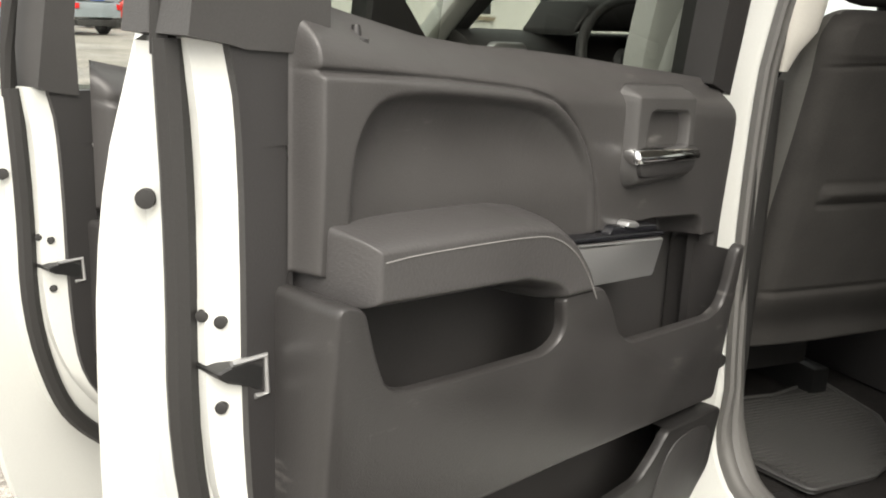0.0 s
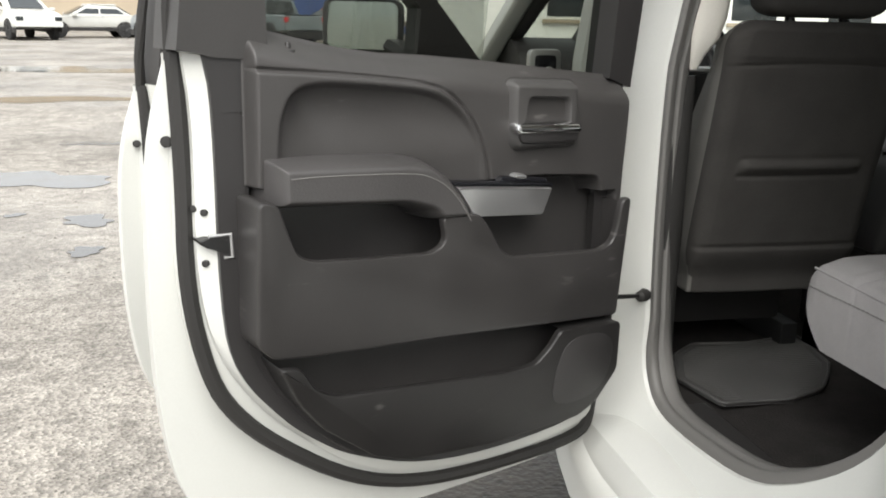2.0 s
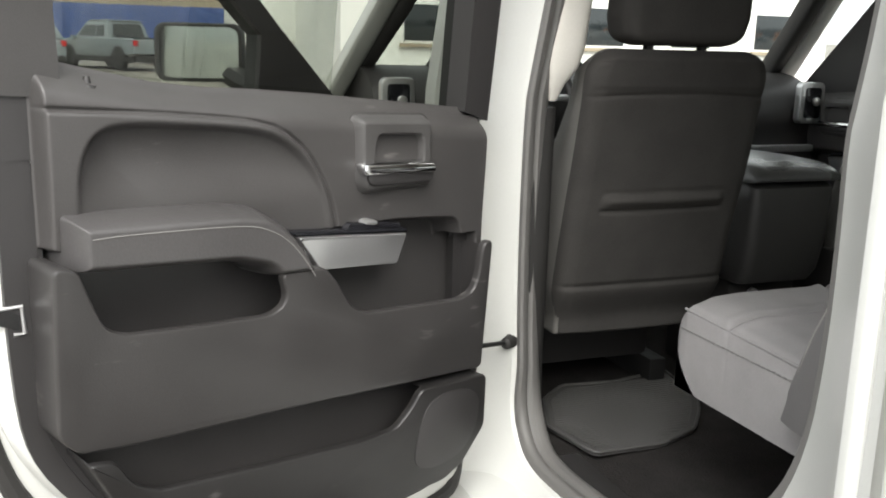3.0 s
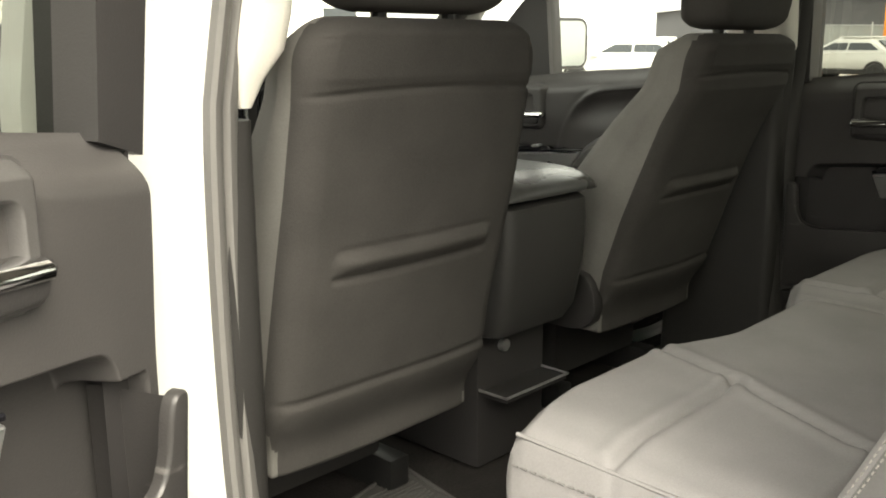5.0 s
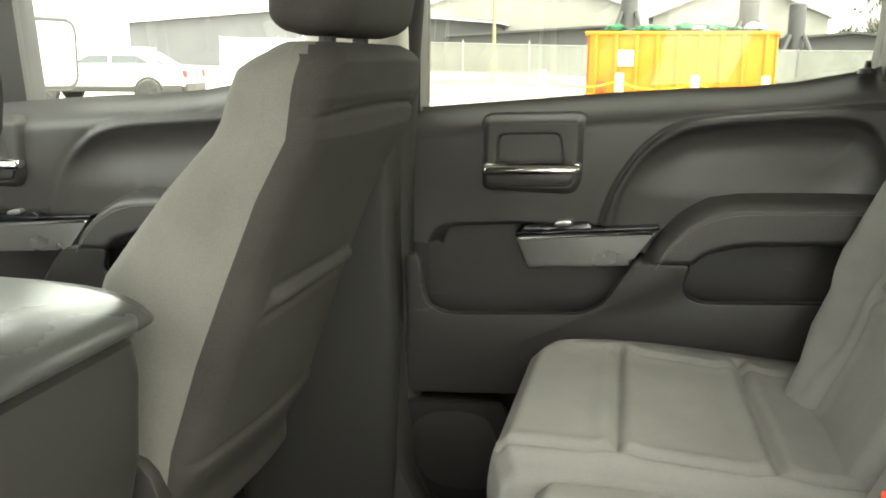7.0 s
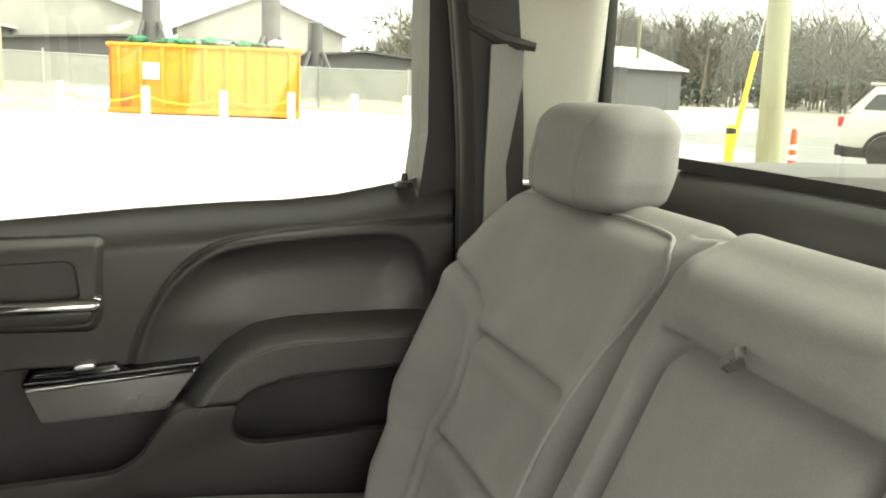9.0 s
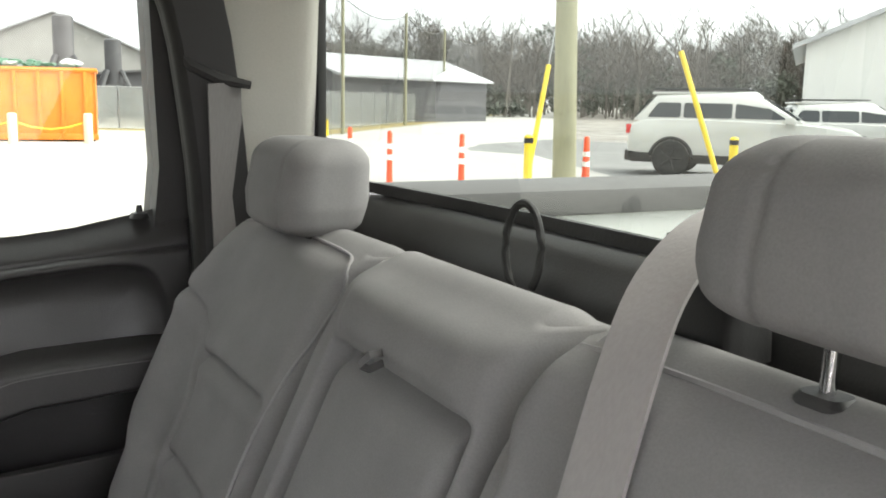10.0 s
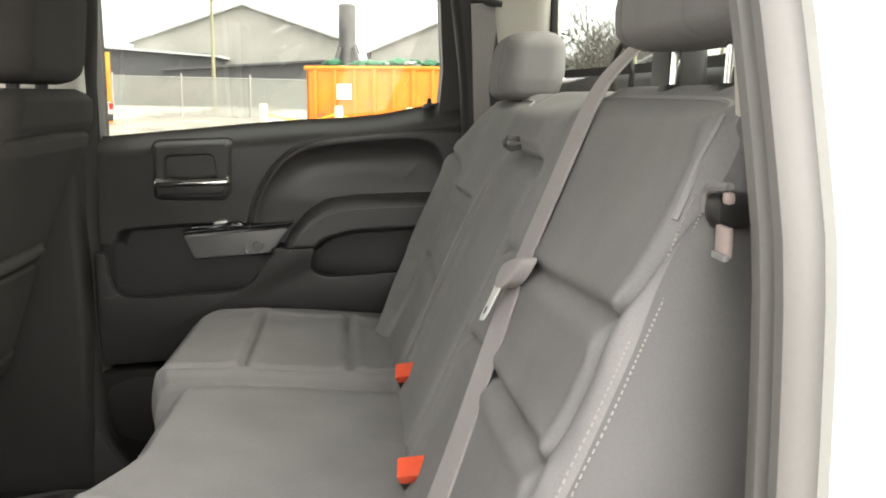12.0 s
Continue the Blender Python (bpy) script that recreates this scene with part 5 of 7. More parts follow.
    for x, y, z, nm in ((-0.200, -0.728, 1.046, "dark buckle with a red button between the seat cushions"), (0.192, -0.735, 1.046, "dark buckle with a red button between the seat cushions")):
        b = thing("seat_belt_buckle", nm, "buckle", pose(x, y, z, -38, 10, 78), group="buckles on the bench")
        part("buckle_body", box_bm(-0.022, 0.022, -0.012, 0.012, -0.07, 0.022, 0.006, 3), M_PLASTIC2, b)
        part("release_button", box_bm(-0.020, 0.020, -0.011, 0.017, 0.016, 0.034, 0.004, 2), M_RED, b, "red release button")


seat_belts()


def cable_loop():
    pts = [(0.072 + 0.020 * math.cos(q), -1.034 + 0.008 * math.cos(q), 1.533 + 0.045 * math.sin(q)) for q in np.linspace(-1.2, math.pi + 1.0, 26)]
    pts[0] = (0.088, -1.030, 1.44)
    ob = part("cable_loop", tube_bm(pts, 0.0042, 8), M_RUBBER)
    tagged(ob, "black rubber-coated cable loop behind the bench", "cable")
    t = part("pull_strap", strap_bm([(0.085, -0.905, 1.435), (0.080, -0.875, 1.428), (0.07, -0.862, 1.436), (0.065, -0.868, 1.446), (0.08, -0.89, 1.442)], 0.007, [(0.3, 0.1, 1.0)] * 5), M_PIPING)
    tagged(t, "grey fabric pull loop on the centre armrest", "pull strap")


cable_loop()


MAT = ((0.63, 0.19), (0.705, 0.02), (0.68, -0.16), (0.485, -0.14), (0.37, -0.095), (0.30, -0.017), (0.24, 0.065), (0.222, 0.16), (0.20, 0.285), (0.39, 0.245), (0.54, 0.262))


def floor_mat(side, label):
    """A loose rubber mat with an uneven outline, a lip at its edge and fine ribs."""
    root = thing("floor_mat", label, "floor mat", group="floor mats")
    rnd = random.Random(12)
    out = [np.array(p) + np.array((rnd.uniform(-0.0015, 0.0015), rnd.uniform(-0.0015, 0.0015))) for p in rpoly([(side * x, y) for x, y in MAT], 0.022)]
    rise = lambda x, y: 0.010 * float(smooth(np.array(abs(x)), 0.52, 0.70)) * float(smooth(np.array(y), 0.12, -0.12))
    part("mat_base", prism_bm(out, lambda u, d, v: Vector((u, v, d + rise(u, v))), 0.628, 0.636, 0.002, 1), M_MAT, root, "worn grey rubber mat")
    part("raised_rim", tube_bm([(p[0], p[1], 0.638 + rise(p[0], p[1])) for p in out], 0.0045, 6, True), M_MAT, root)
    poly = [tuple(p) for p in out]
    xs = np.linspace(0.19, 0.72, 200) * side
    for y in np.arange(-0.13, 0.26, 0.013):
        ok = xs[sdf(xs, np.full_like(xs, y), poly) < -0.018]
        if len(ok) > 8:
            a, b = ok[0], ok[-1]
            part("rib", tube_bm([(a + (b - a) * k / 6, y, 0.637 + rise(a + (b - a) * k / 6, y)) for k in range(7)], 0.0028, 5), M_MAT, root)


floor_mat(-1, "ribbed grey rubber floor mat on the carpet behind the driver's seat")
floor_mat(1, "ribbed grey rubber floor mat on the carpet behind the passenger seat")


def door_check():
    root = thing("door_check", "black door check strap between the pillar and the open door", "door check")
    part("strap_arm", tube_bm([(-0.850, -0.050, 0.887), (-0.885, -0.072, 0.894), (-0.945, -0.115, 0.908)], 0.0055, 8), M_DARKMETAL, root)
    part("bracket", rings_bm([[Vector((-0.868 + 0.028 * k, -0.066 + 0.022 * k, 0.889 + 0.0)) + Vector((r * 0.6 * math.cos(q), -r * 0.8 * math.cos(q), r * math.sin(q))) for q in np.arange(12) * math.pi / 6] for k, r in ((0.0, 0.006), (0.15, 0.013), (0.6, 0.015), (1.0, 0.017))]), M_RUBBER, root)


door_check()


# ---- truck bed ----
def truck_bed():
    root = thing("truck_bed", "white open truck bed with a grey top rail behind the cab", "truck bed", kind="structure")
    part("bed_floor", box_bm(-0.95, 0.95, -3.25, -1.20, 0.75, 0.80, 0.01), M_WHITE, root)
    for sd in (-1, 1):
        part("bed_side", box_bm(min(sd * 0.78, sd * 1.0), max(sd * 0.78, sd * 1.0), -3.25, -1.20, 0.60, 1.465, 0.02), M_WHITE, root, "white bed side")
        part("bed_rail", box_bm(min(sd * 0.76, sd * 1.01), max(sd * 0.76, sd * 1.01), -3.25, -1.20, 1.46, 1.512, 0.012), M_PIPING, root, "grey plastic rail cap")
        part("stake_pocket", box_bm(min(sd * 0.752, sd * 0.79), max(sd * 0.752, sd * 0.79), -2.30, -2.24, 1.38, 1.42, 0.008), M_RUBBER, root)
    part("tailgate", box_bm(-0.80, 0.80, -3.30, -3.25, 0.70, 1.45, 0.01), M_WHITE, root)


truck_bed()


# ---- outside ----
def ground_z(x, y):
    return 0.012 * np.maximum(0.0, 0.6 * x + 0.8 * y - 5.0) * (np.asarray(y) > -2) * np.minimum(1.0, np.maximum(0.0, (np.asarray(y) + 2) / 8.0))


def ground_material():
    m = bpy.data.materials.new("gravelly_asphalt")
    m.use_nodes = True
    n, l = m.node_tree.nodes, m.node_tree.links
    b = n["Principled BSDF"]
    tc = n.new("ShaderNodeTexCoord")
    stones = n.new("ShaderNodeTexVoronoi")
    stones.inputs["Scale"].default_value = 70
    stones.inputs["Randomness"].default_value = 1.0
    patches = n.new("ShaderNodeTexNoise")
    patches.inputs["Scale"].default_value = 0.55
    patches.inputs["Detail"].default_value = 7
    patches.inputs["Roughness"].default_value = 0.65
    grit = n.new("ShaderNodeTexNoise")
    grit.inputs["Scale"].default_value = 7
    grit.inputs["Detail"].default_value = 9
    grit.inputs["Roughness"].default_value = 0.72
    wet = n.new("ShaderNodeTexNoise")
    wet.inputs["Scale"].default_value = 0.30
    wet.inputs["Detail"].default_value = 3
    for q in (stones, patches, grit, wet):
        l.new(tc.outputs["Object"], q.inputs["Vector"])
    r1 = n.new("ShaderNodeValToRGB")
    r1.color_ramp.elements[0].position, r1.color_ramp.elements[1].position = 0.35, 0.65
    r1.color_ramp.elements[0].color, r1.color_ramp.elements[1].color = (0.20, 0.188, 0.172, 1), (0.40, 0.38, 0.35, 1)
    l.new(patches.outputs[0], r1.inputs[0])
    r2 = n.new("ShaderNodeValToRGB")
    r2.color_ramp.elements[0].position, r2.color_ramp.elements[1].position = 0.3, 0.7
    r2.color_ramp.elements[0].color, r2.color_ramp.elements[1].color = (0.50, 0.485, 0.47, 1), (1.25, 1.24, 1.22, 1)
    l.new(grit.outputs[0], r2.inputs[0])
    mul = n.new("ShaderNodeMix")
    mul.data_type, mul.blend_type = "RGBA", "MULTIPLY"
    mul.inputs[0].default_value = 1.0
    l.new(r1.outputs[0], mul.inputs[6])
    l.new(r2.outputs[0], mul.inputs[7])
    st = n.new("ShaderNodeMix")
    st.data_type, st.blend_type = "RGBA", "MULTIPLY"
    st.inputs[0].default_value = 0.8
    l.new(mul.outputs[2], st.inputs[6])
    bw = n.new("ShaderNodeRGBToBW")
    l.new(stones.outputs["Color"], bw.inputs[0])
    sr = n.new("ShaderNodeValToRGB")
    sr.color_ramp.elements[0].position, sr.color_ramp.elements[1].position = 0.2, 0.8
    sr.color_ramp.elements[0].color, sr.color_ramp.elements[1].color = (0.50, 0.49, 0.48, 1), (1.3, 1.28, 1.25, 1)
    l.new(bw.outputs[0], sr.inputs[0])
    l.new(sr.outputs[0], st.inputs[7])
    l.new(st.outputs[2], b.inputs["Base Color"])
    rr = n.new("ShaderNodeMapRange")
    rr.inputs[1].default_value, rr.inputs[2].default_value = 0.42, 0.60
    rr.inputs[3].default_value, rr.inputs[4].default_value = 0.42, 0.88
    l.new(wet.outputs[0], rr.inputs[0])
    l.new(rr.outputs[0], b.inputs["Roughness"])
    bp = n.new("ShaderNodeBump")
    bp.inputs["Strength"].default_value, bp.inputs["Distance"].default_value = 0.7, 0.012
    l.new(stones.outputs["Distance"], bp.inputs["Height"])
    l.new(bp.outputs[0], b.inputs["Normal"])
    return m


gx = np.concatenate([-np.geomspace(600, 30, 14), np.linspace(-28, 28, 57), np.geomspace(30, 600, 14)])
GX, GY = np.meshgrid(gx, gx, indexing="ij")
ground = mesh_part("ground", np.stack([GX.ravel(), GY.ravel(), ground_z(GX, GY).ravel()], 1), grid_faces(len(gx), len(gx)), ground_material())
tagged(ground, "worn grey asphalt yard with loose gravel and damp patches", "ground", kind="structure")

M_PUDDLE = material("puddle_water", (0.05, 0.047, 0.042), 0.05, vary=0.2, spec=0.6)
M_CONC = material("pale_concrete", (0.40, 0.39, 0.365), 0.85, grain=0.4, grain_size=0.01, vary=0.10, vary_size=2.5)
M_ORANGE = material("orange_paint", (0.80, 0.25, 0.02), 0.5, vary=0.12, vary_size=0.6)
M_YELLOW = material("yellow_paint", (0.80, 0.60, 0.03), 0.5, vary=0.08)
M_SAFETY = material("safety_orange", (0.85, 0.10, 0.03), 0.5, vary=0.06)
M_BAND = material("white_band", (0.82, 0.82, 0.80), 0.5, vary=0.03)
M_POST = material("cream_post", (0.72, 0.66, 0.48), 0.6, vary=0.06)
M_GALV = material("galvanised_steel", (0.42, 0.43, 0.43), 0.5, metal=0.4, vary=0.08)
M_POLE = material("treated_timber_pole", (0.30, 0.29, 0.19), 0.85, grain=0.6, grain_size=0.01, vary=0.2, vary_size=0.4, vscale=(1, 1, 0.12))
M_DRY = material("dry_grass", (0.33, 0.27, 0.12), 0.95, grain=0.8, grain_size=0.03, vary=0.35, vary_size=0.8)
M_DARKSHED = material("dark_cladding", (0.085, 0.085, 0.09), 0.7, vary=0.15, vary_size=2.0)
M_SHEDWALL = material("grey_cladding", (0.34, 0.33, 0.31), 0.7, vary=0.12, vary_size=2.0)
M_ROOFM = material("pale_metal_roof", (0.52, 0.53, 0.54), 0.5, metal=0.2, vary=0.08, vary_size=1.5)
M_BLUE = material("blue_container", (0.05, 0.09, 0.26), 0.55, vary=0.12, vary_size=0.8)
M_WHITEWALL = material("white_wall", (0.80, 0.80, 0.77), 0.7, vary=0.04, vary_size=2.0)
M_TAN = material("tan_wall", (0.36, 0.30, 0.22), 0.8, vary=0.15, vary_size=2.0)
M_TYRE = material("tyre_rubber", (0.02, 0.02, 0.02), 0.8, vary=0.1)
M_CARGLASS = material("car_glass", (0.02, 0.025, 0.028), 0.06, vary=0.05, spec=0.8)
M_RED_CAR = material("red_car_paint", (0.42, 0.03, 0.02), 0.3, vary=0.05, coat=0.5)
M_GREY_CAR = material("grey_car_paint", (0.22, 0.25, 0.27), 0.35, vary=0.05, coat=0.5)
M_SILV_CAR = material("silver_car_paint", (0.50, 0.50, 0.47), 0.35, metal=0.3, vary=0.05, coat=0.4)
M_TAIL = material("tail_lamp", (0.55, 0.02, 0.02), 0.2, vary=0.05)
M_BARK = material("bare_bark", (0.15, 0.132, 0.115), 0.95, vary=0.2)
M_LEAF = material("winter_foliage", (0.115, 0.125, 0.10), 0.95, vary=0.35, vary_size=1.5)
M_TWIG = material("bare_twigs", (0.155, 0.140, 0.122), 0.95, vary=0.3, vary_size=2.0)
M_BAG = material("green_netting", (0.03, 0.16, 0.08), 0.5, vary=0.4, vary_size=0.3)
M_BAGW = material("pale_plastic_sheet", (0.60, 0.62, 0.60), 0.4, vary=0.2, vary_size=0.3)


def gz(x, y):
    return float(ground_z(np.array(x, float), np.array(y, float)))


def puddle(x, y, rx, ry, seed, a=0):
    rnd = random.Random(seed)
    k = 28
    pts = []
    for i in range(k):
        q = 2 * math.pi * i / k
        r = 1 + 0.28 * math.sin(2 * q + seed) + 0.18 * math.sin(5 * q + 2 * seed) + rnd.uniform(-0.1, 0.1)
        u, v = rx * r * math.cos(q), ry * r * math.sin(q)
        pts.append(np.array((x + u * math.cos(a) - v * math.sin(a), y + u * math.sin(a) + v * math.cos(a))))
    pts = chaikin(pts, 1)
    bm = bmesh.new()
    bm.faces.new([bm.verts.new((p[0], p[1], gz(p[0], p[1]) + 0.006)) for p in pts])
    tagged(part("puddle", bm, M_PUDDLE), "shallow rain puddle on the worn asphalt", "puddle", "puddles in the yard")


for i, (x, y, rx, ry) in enumerate(((-3.60, 6.9, 0.62, 0.42), (-2.90, 5.07, 0.20, 0.17), (-2.78, 4.12, 0.12, 0.11), (-3.46, 5.31, 0.07, 0.06), (-5.6, 14.5, 2.2, 0.6), (-3.2, 9.3, 0.5, 0.15), (-4.6, 6.2, 0.2, 0.12), (-6.5, 22, 3.0, 0.9), (-2.6, 7.2, 0.25, 0.16))):
    puddle(x, y, rx, ry, i + 3)


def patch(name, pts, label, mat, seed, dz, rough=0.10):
    """A flat patch with a ragged outline on the ground."""
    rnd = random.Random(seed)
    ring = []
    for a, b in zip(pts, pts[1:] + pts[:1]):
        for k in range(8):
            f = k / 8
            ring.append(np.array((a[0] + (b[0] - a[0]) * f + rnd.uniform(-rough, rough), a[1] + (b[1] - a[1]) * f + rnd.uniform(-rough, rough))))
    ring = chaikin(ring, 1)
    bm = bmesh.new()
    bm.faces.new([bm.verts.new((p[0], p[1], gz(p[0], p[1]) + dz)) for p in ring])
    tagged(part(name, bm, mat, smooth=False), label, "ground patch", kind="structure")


M_DAMP_SHADE = material("damp_shaded_gravel", (0.062, 0.055, 0.047), 0.55, grain=0.9, grain_size=0.012, vary=0.45, vary_size=0.05)
M_SOIL = material("brown_soil", (0.23, 0.165, 0.10), 0.95, grain=0.6, grain_size=0.02, vary=0.3, vary_size=0.5)
M_ASPHALT = material("worn_dark_asphalt", (0.20, 0.20, 0.195), 0.85, grain=0.5, grain_size=0.012, vary=0.25, vary_size=1.2)
# dark tone also holds the truck's shade and cuts bounce onto the door
patch("damp_shade_patch", [(-1.55, -0.9), (-1.45, 0.5), (-1.75, 1.3), (-1.2, 2.4), (0.4, 2.7), (1.5, 1.4), (2.6, -1.5), (5.6, -4.0), (6.5, -9.0), (1.5, -12.5), (-4.5, -11.0), (-6.5, -6.0), (-4.6, -2.2), (-2.6, -1.6)], "damp gravel darkened for the truck's shade, beside, under and behind it", M_DAMP_SHADE, 7, 0.004)


def stones():
    """Loose stones by the open door, one mesh."""
    rnd = random.Random(5)
    vs, fs = [], []
    for i in range(2600):
        d = rnd.random() ** 0.7
        x, y = rnd.uniform(-5.5, 1.0), rnd.uniform(-1.0, 9.5)
        if rnd.random() < 0.45:
            x, y = rnd.uniform(-3.6, -0.4), rnd.uniform(-0.4, 4.0)
        r = rnd.uniform(0.004, 0.014) * (1.6 if rnd.random() < 0.05 else 1)
        b = len(vs)
        z = gz(x, y)
        a0 = rnd.uniform(0, 6)
        for k in range(5):
            q = a0 + k * 2 * math.pi / 5
            vs.append((x + r * math.cos(q) * rnd.uniform(0.7, 1.2), y + r * math.sin(q) * rnd.uniform(0.7, 1.2), z - 0.002))
        vs.append((x + rnd.uniform(-0.3, 0.3) * r, y, z + r * rnd.uniform(0.5, 0.9)))
        for k in range(5):
            fs.append((b + k, b + (k + 1) % 5, b + 5))
    ob = mesh_part("gravel", vs, fs, material("loose_stone", (0.20, 0.185, 0.165), 0.9, vary=0.5, vary_size=0.03), smooth=False)
    tagged(ob, "loose grey gravel scattered over the asphalt", "gravel", kind="stuff")


stones()


def slab(name, pts, label, mat, dz=0.005):
    bm = bmesh.new()
    bm.faces.new([bm.verts.new((x, y, gz(x, y) + dz)) for x, y in pts])
    tagged(part(name, bm, mat, smooth=False), label, "pavement", kind="structure")


slab("road", [(6, 8), (26, 12), (60, 30), (70, 10), (47, -10), (70, -32), (150, -85), (140, -100), (24, -17), (10, -12), (6, -6)], "pale dry concrete road beside the truck", M_CONC)
patch("soil_patch", [(14.4, -6.9), (18.6, -7.8), (18.2, -9.6), (15.2, -11.4), (12.6, -11.0), (12.2, -8.6)], "bare brown soil round the delineators", M_SOIL, 4, 0.012, 0.3)
patch("asphalt_apron", [(15.5, -9.0), (30, -17.5), (34, -24), (24, -31), (12, -21), (10.5, -13)], "patched grey asphalt under the parked vehicles", M_ASPHALT, 5, 0.009, 0.4)


def tube_thing(nm, label, cat, x, y, h, r, bands, mat, band_mat, group, taper=0.9, cap=True, base=0.0):
    root = thing(nm, label, cat, pose(x, y, gz(x, y)), group)
    rings = [[Vector((rr * math.cos(q), rr * math.sin(q), z)) for q in np.arange(16) * math.pi / 8] for z, rr in ((0, r * 1.15), (0.02, r), (h * 0.5, r * (1 + taper) / 2), (h * 0.97, r * taper), (h, r * taper * 0.6))]
    part("tube", rings_bm(rings), mat, root)
    for z in bands:
        k = 1 - (1 - taper) * z / h
        part("reflective_band", rings_bm([[Vector((rr * math.cos(q), rr * math.sin(q), zz)) for q in np.arange(16) * math.pi / 8] for zz, rr in ((z - 0.05, r * k + 0.001), (z - 0.049, r * k + 0.004), (z + 0.049, r * k + 0.004), (z + 0.05, r * k + 0.001))]), band_mat, root)
    if base > 0:
        part("base", box_bm(-base, base, -base, base, 0, 0.04, 0.008), M_RUBBER, root)
    return root


for x, y in ((14.9, -7.5), (13.6, -8.3), (17.0, -7.55)):
    tube_thing("delineator_post", "orange traffic delineator with white bands on the road edge", "traffic post", x, y, 1.1, 0.06, (0.62, 0.82), M_SAFETY, M_BAND, "delineators", 0.75, True, 0.16)
tube_thing("delineator_post", "orange traffic delineator with white bands beside the pole", "traffic post", 14.6, -11.7, 1.0, 0.085, (0.45, 0.65), M_SAFETY, M_BAND, "delineators", 0.65, True, 0.2)
tube_thing("delineator_post", "orange traffic delineator in front of the white car", "traffic post", 12.4, -14.5, 1.0, 0.085, (0.3, 0.7), M_SAFETY, M_BAND, "delineators", 0.75)
for x, y in ((14.1, -10.0), (12.9, -14.0)):
    tube_thing("bollard", "yellow steel bollard at the road edge", "bollard", x, y, 1.06, 0.085, (0.95,), M_YELLOW, M_RUBBER, "bollards", 1.0)
hyd = tube_thing("fire_hydrant", "yellow fire hydrant on the grass by the fence", "hydrant", 38.5, -14.9, 0.75, 0.13, (0.5,), M_YELLOW, M_YELLOW, "")
prev = None
for x, y in ((30.3, 3.0), (30.4, 0.5), (30.6, -1.9), (30.8, -4.1), (31.2, -6.3), (31.4, -8.2)):
    p = tube_thing("chain_post", "cream post carrying a yellow chain before the skip", "post", x, y, 1.05, 0.14, (), M_POST, M_POST, "chain posts", 1.0)
    if prev and y > -5:
        ch = part("chain", tube_bm([(0, 0, 0.80), tuple(Vector((prev[0] - x, prev[1] - y, 0)) * 0.25 + Vector((0, 0, 0.62))), tuple(Vector((prev[0] - x, prev[1] - y, 0)) * 0.5 + Vector((0, 0, 0.55))), tuple(Vector((prev[0] - x, prev[1] - y, 0)) * 0.75 + Vector((0, 0, 0.62))), (prev[0] - x, prev[1] - y, 0.80)], 0.025, 6), M_YELLOW, p, "yellow plastic chain")
    prev = (x, y)


def utility_pole(x, y, h, r, lean, arms, label):
    root = thing("utility_pole", label, "utility pole", pose(x, y, gz(x, y)), "poles")
    part("pole", tube_bm([(0, 0, 0), (lean * 0.5, 0, h * 0.5), (lean, 0, h)], [r, r * 0.88, r * 0.75], 14), M_POLE, root, "weathered timber pole")
    for z, w in arms:
        part("cross_arm", box_bm(-w + lean * z / h, w + lean * z / h, -0.06, 0.06, z, z + 0.12, 0.01), M_POLE, root)
    return root


utility_pole(14.55, -11.15, 9.0, 0.235, 0.35, (), "thick greenish timber utility pole beside the road")
utility_pole(60, -80, 10.5, 0.17, 0.0, ((9.6, 1.1), (8.9, 0.8)), "distant timber utility pole with cross arms")
utility_pole(46, -74, 12.5, 0.17, 0.0, (), "distant plain timber utility pole")
utility_pole(75, -115, 9.0, 0.16, 0.0, ((8.2, 1.2),), "distant timber utility pole with cross arms")
utility_pole(48.3, 7.6, 6.0, 0.10, 0.0, ((5.8, 0.5),), "slim lamp pole beyond the fence")
utility_pole(31.9, -10.0, 6.9, 0.10, 0.0, (), "slim net pole along the fence")
utility_pole(40.3, -16.4, 6.4, 0.10, 0.0, (), "slim net pole along the fence")
utility_pole(53.6, -25.8, 7.0, 0.12, 0.0, (), "slim net pole along the fence")
utility_pole(65.9, -34.9, 7.2, 0.13, 0.0, (), "slim net pole along the fence")


def guy_guard(p0, p1):
    root = thing("guy_wire", "guy wire with a yellow plastic guard", "guy wire", group="guy wires")
    a, b = Vector(p0), Vector(p1)
    part("wire", tube_bm([a, a + (b - a) * 4.0], 0.012, 5), M_GALV, root)
    part("guard", tube_bm([a + (b - a) * 0.02, b], 0.055, 8), M_YELLOW, root, "yellow wire guard")


guy_guard((15.7, -11.0, 0.0), (16.15, -11.75, 2.45))
guy_guard((13.55, -14.35, 0.0), (14.3, -13.75, 2.75))


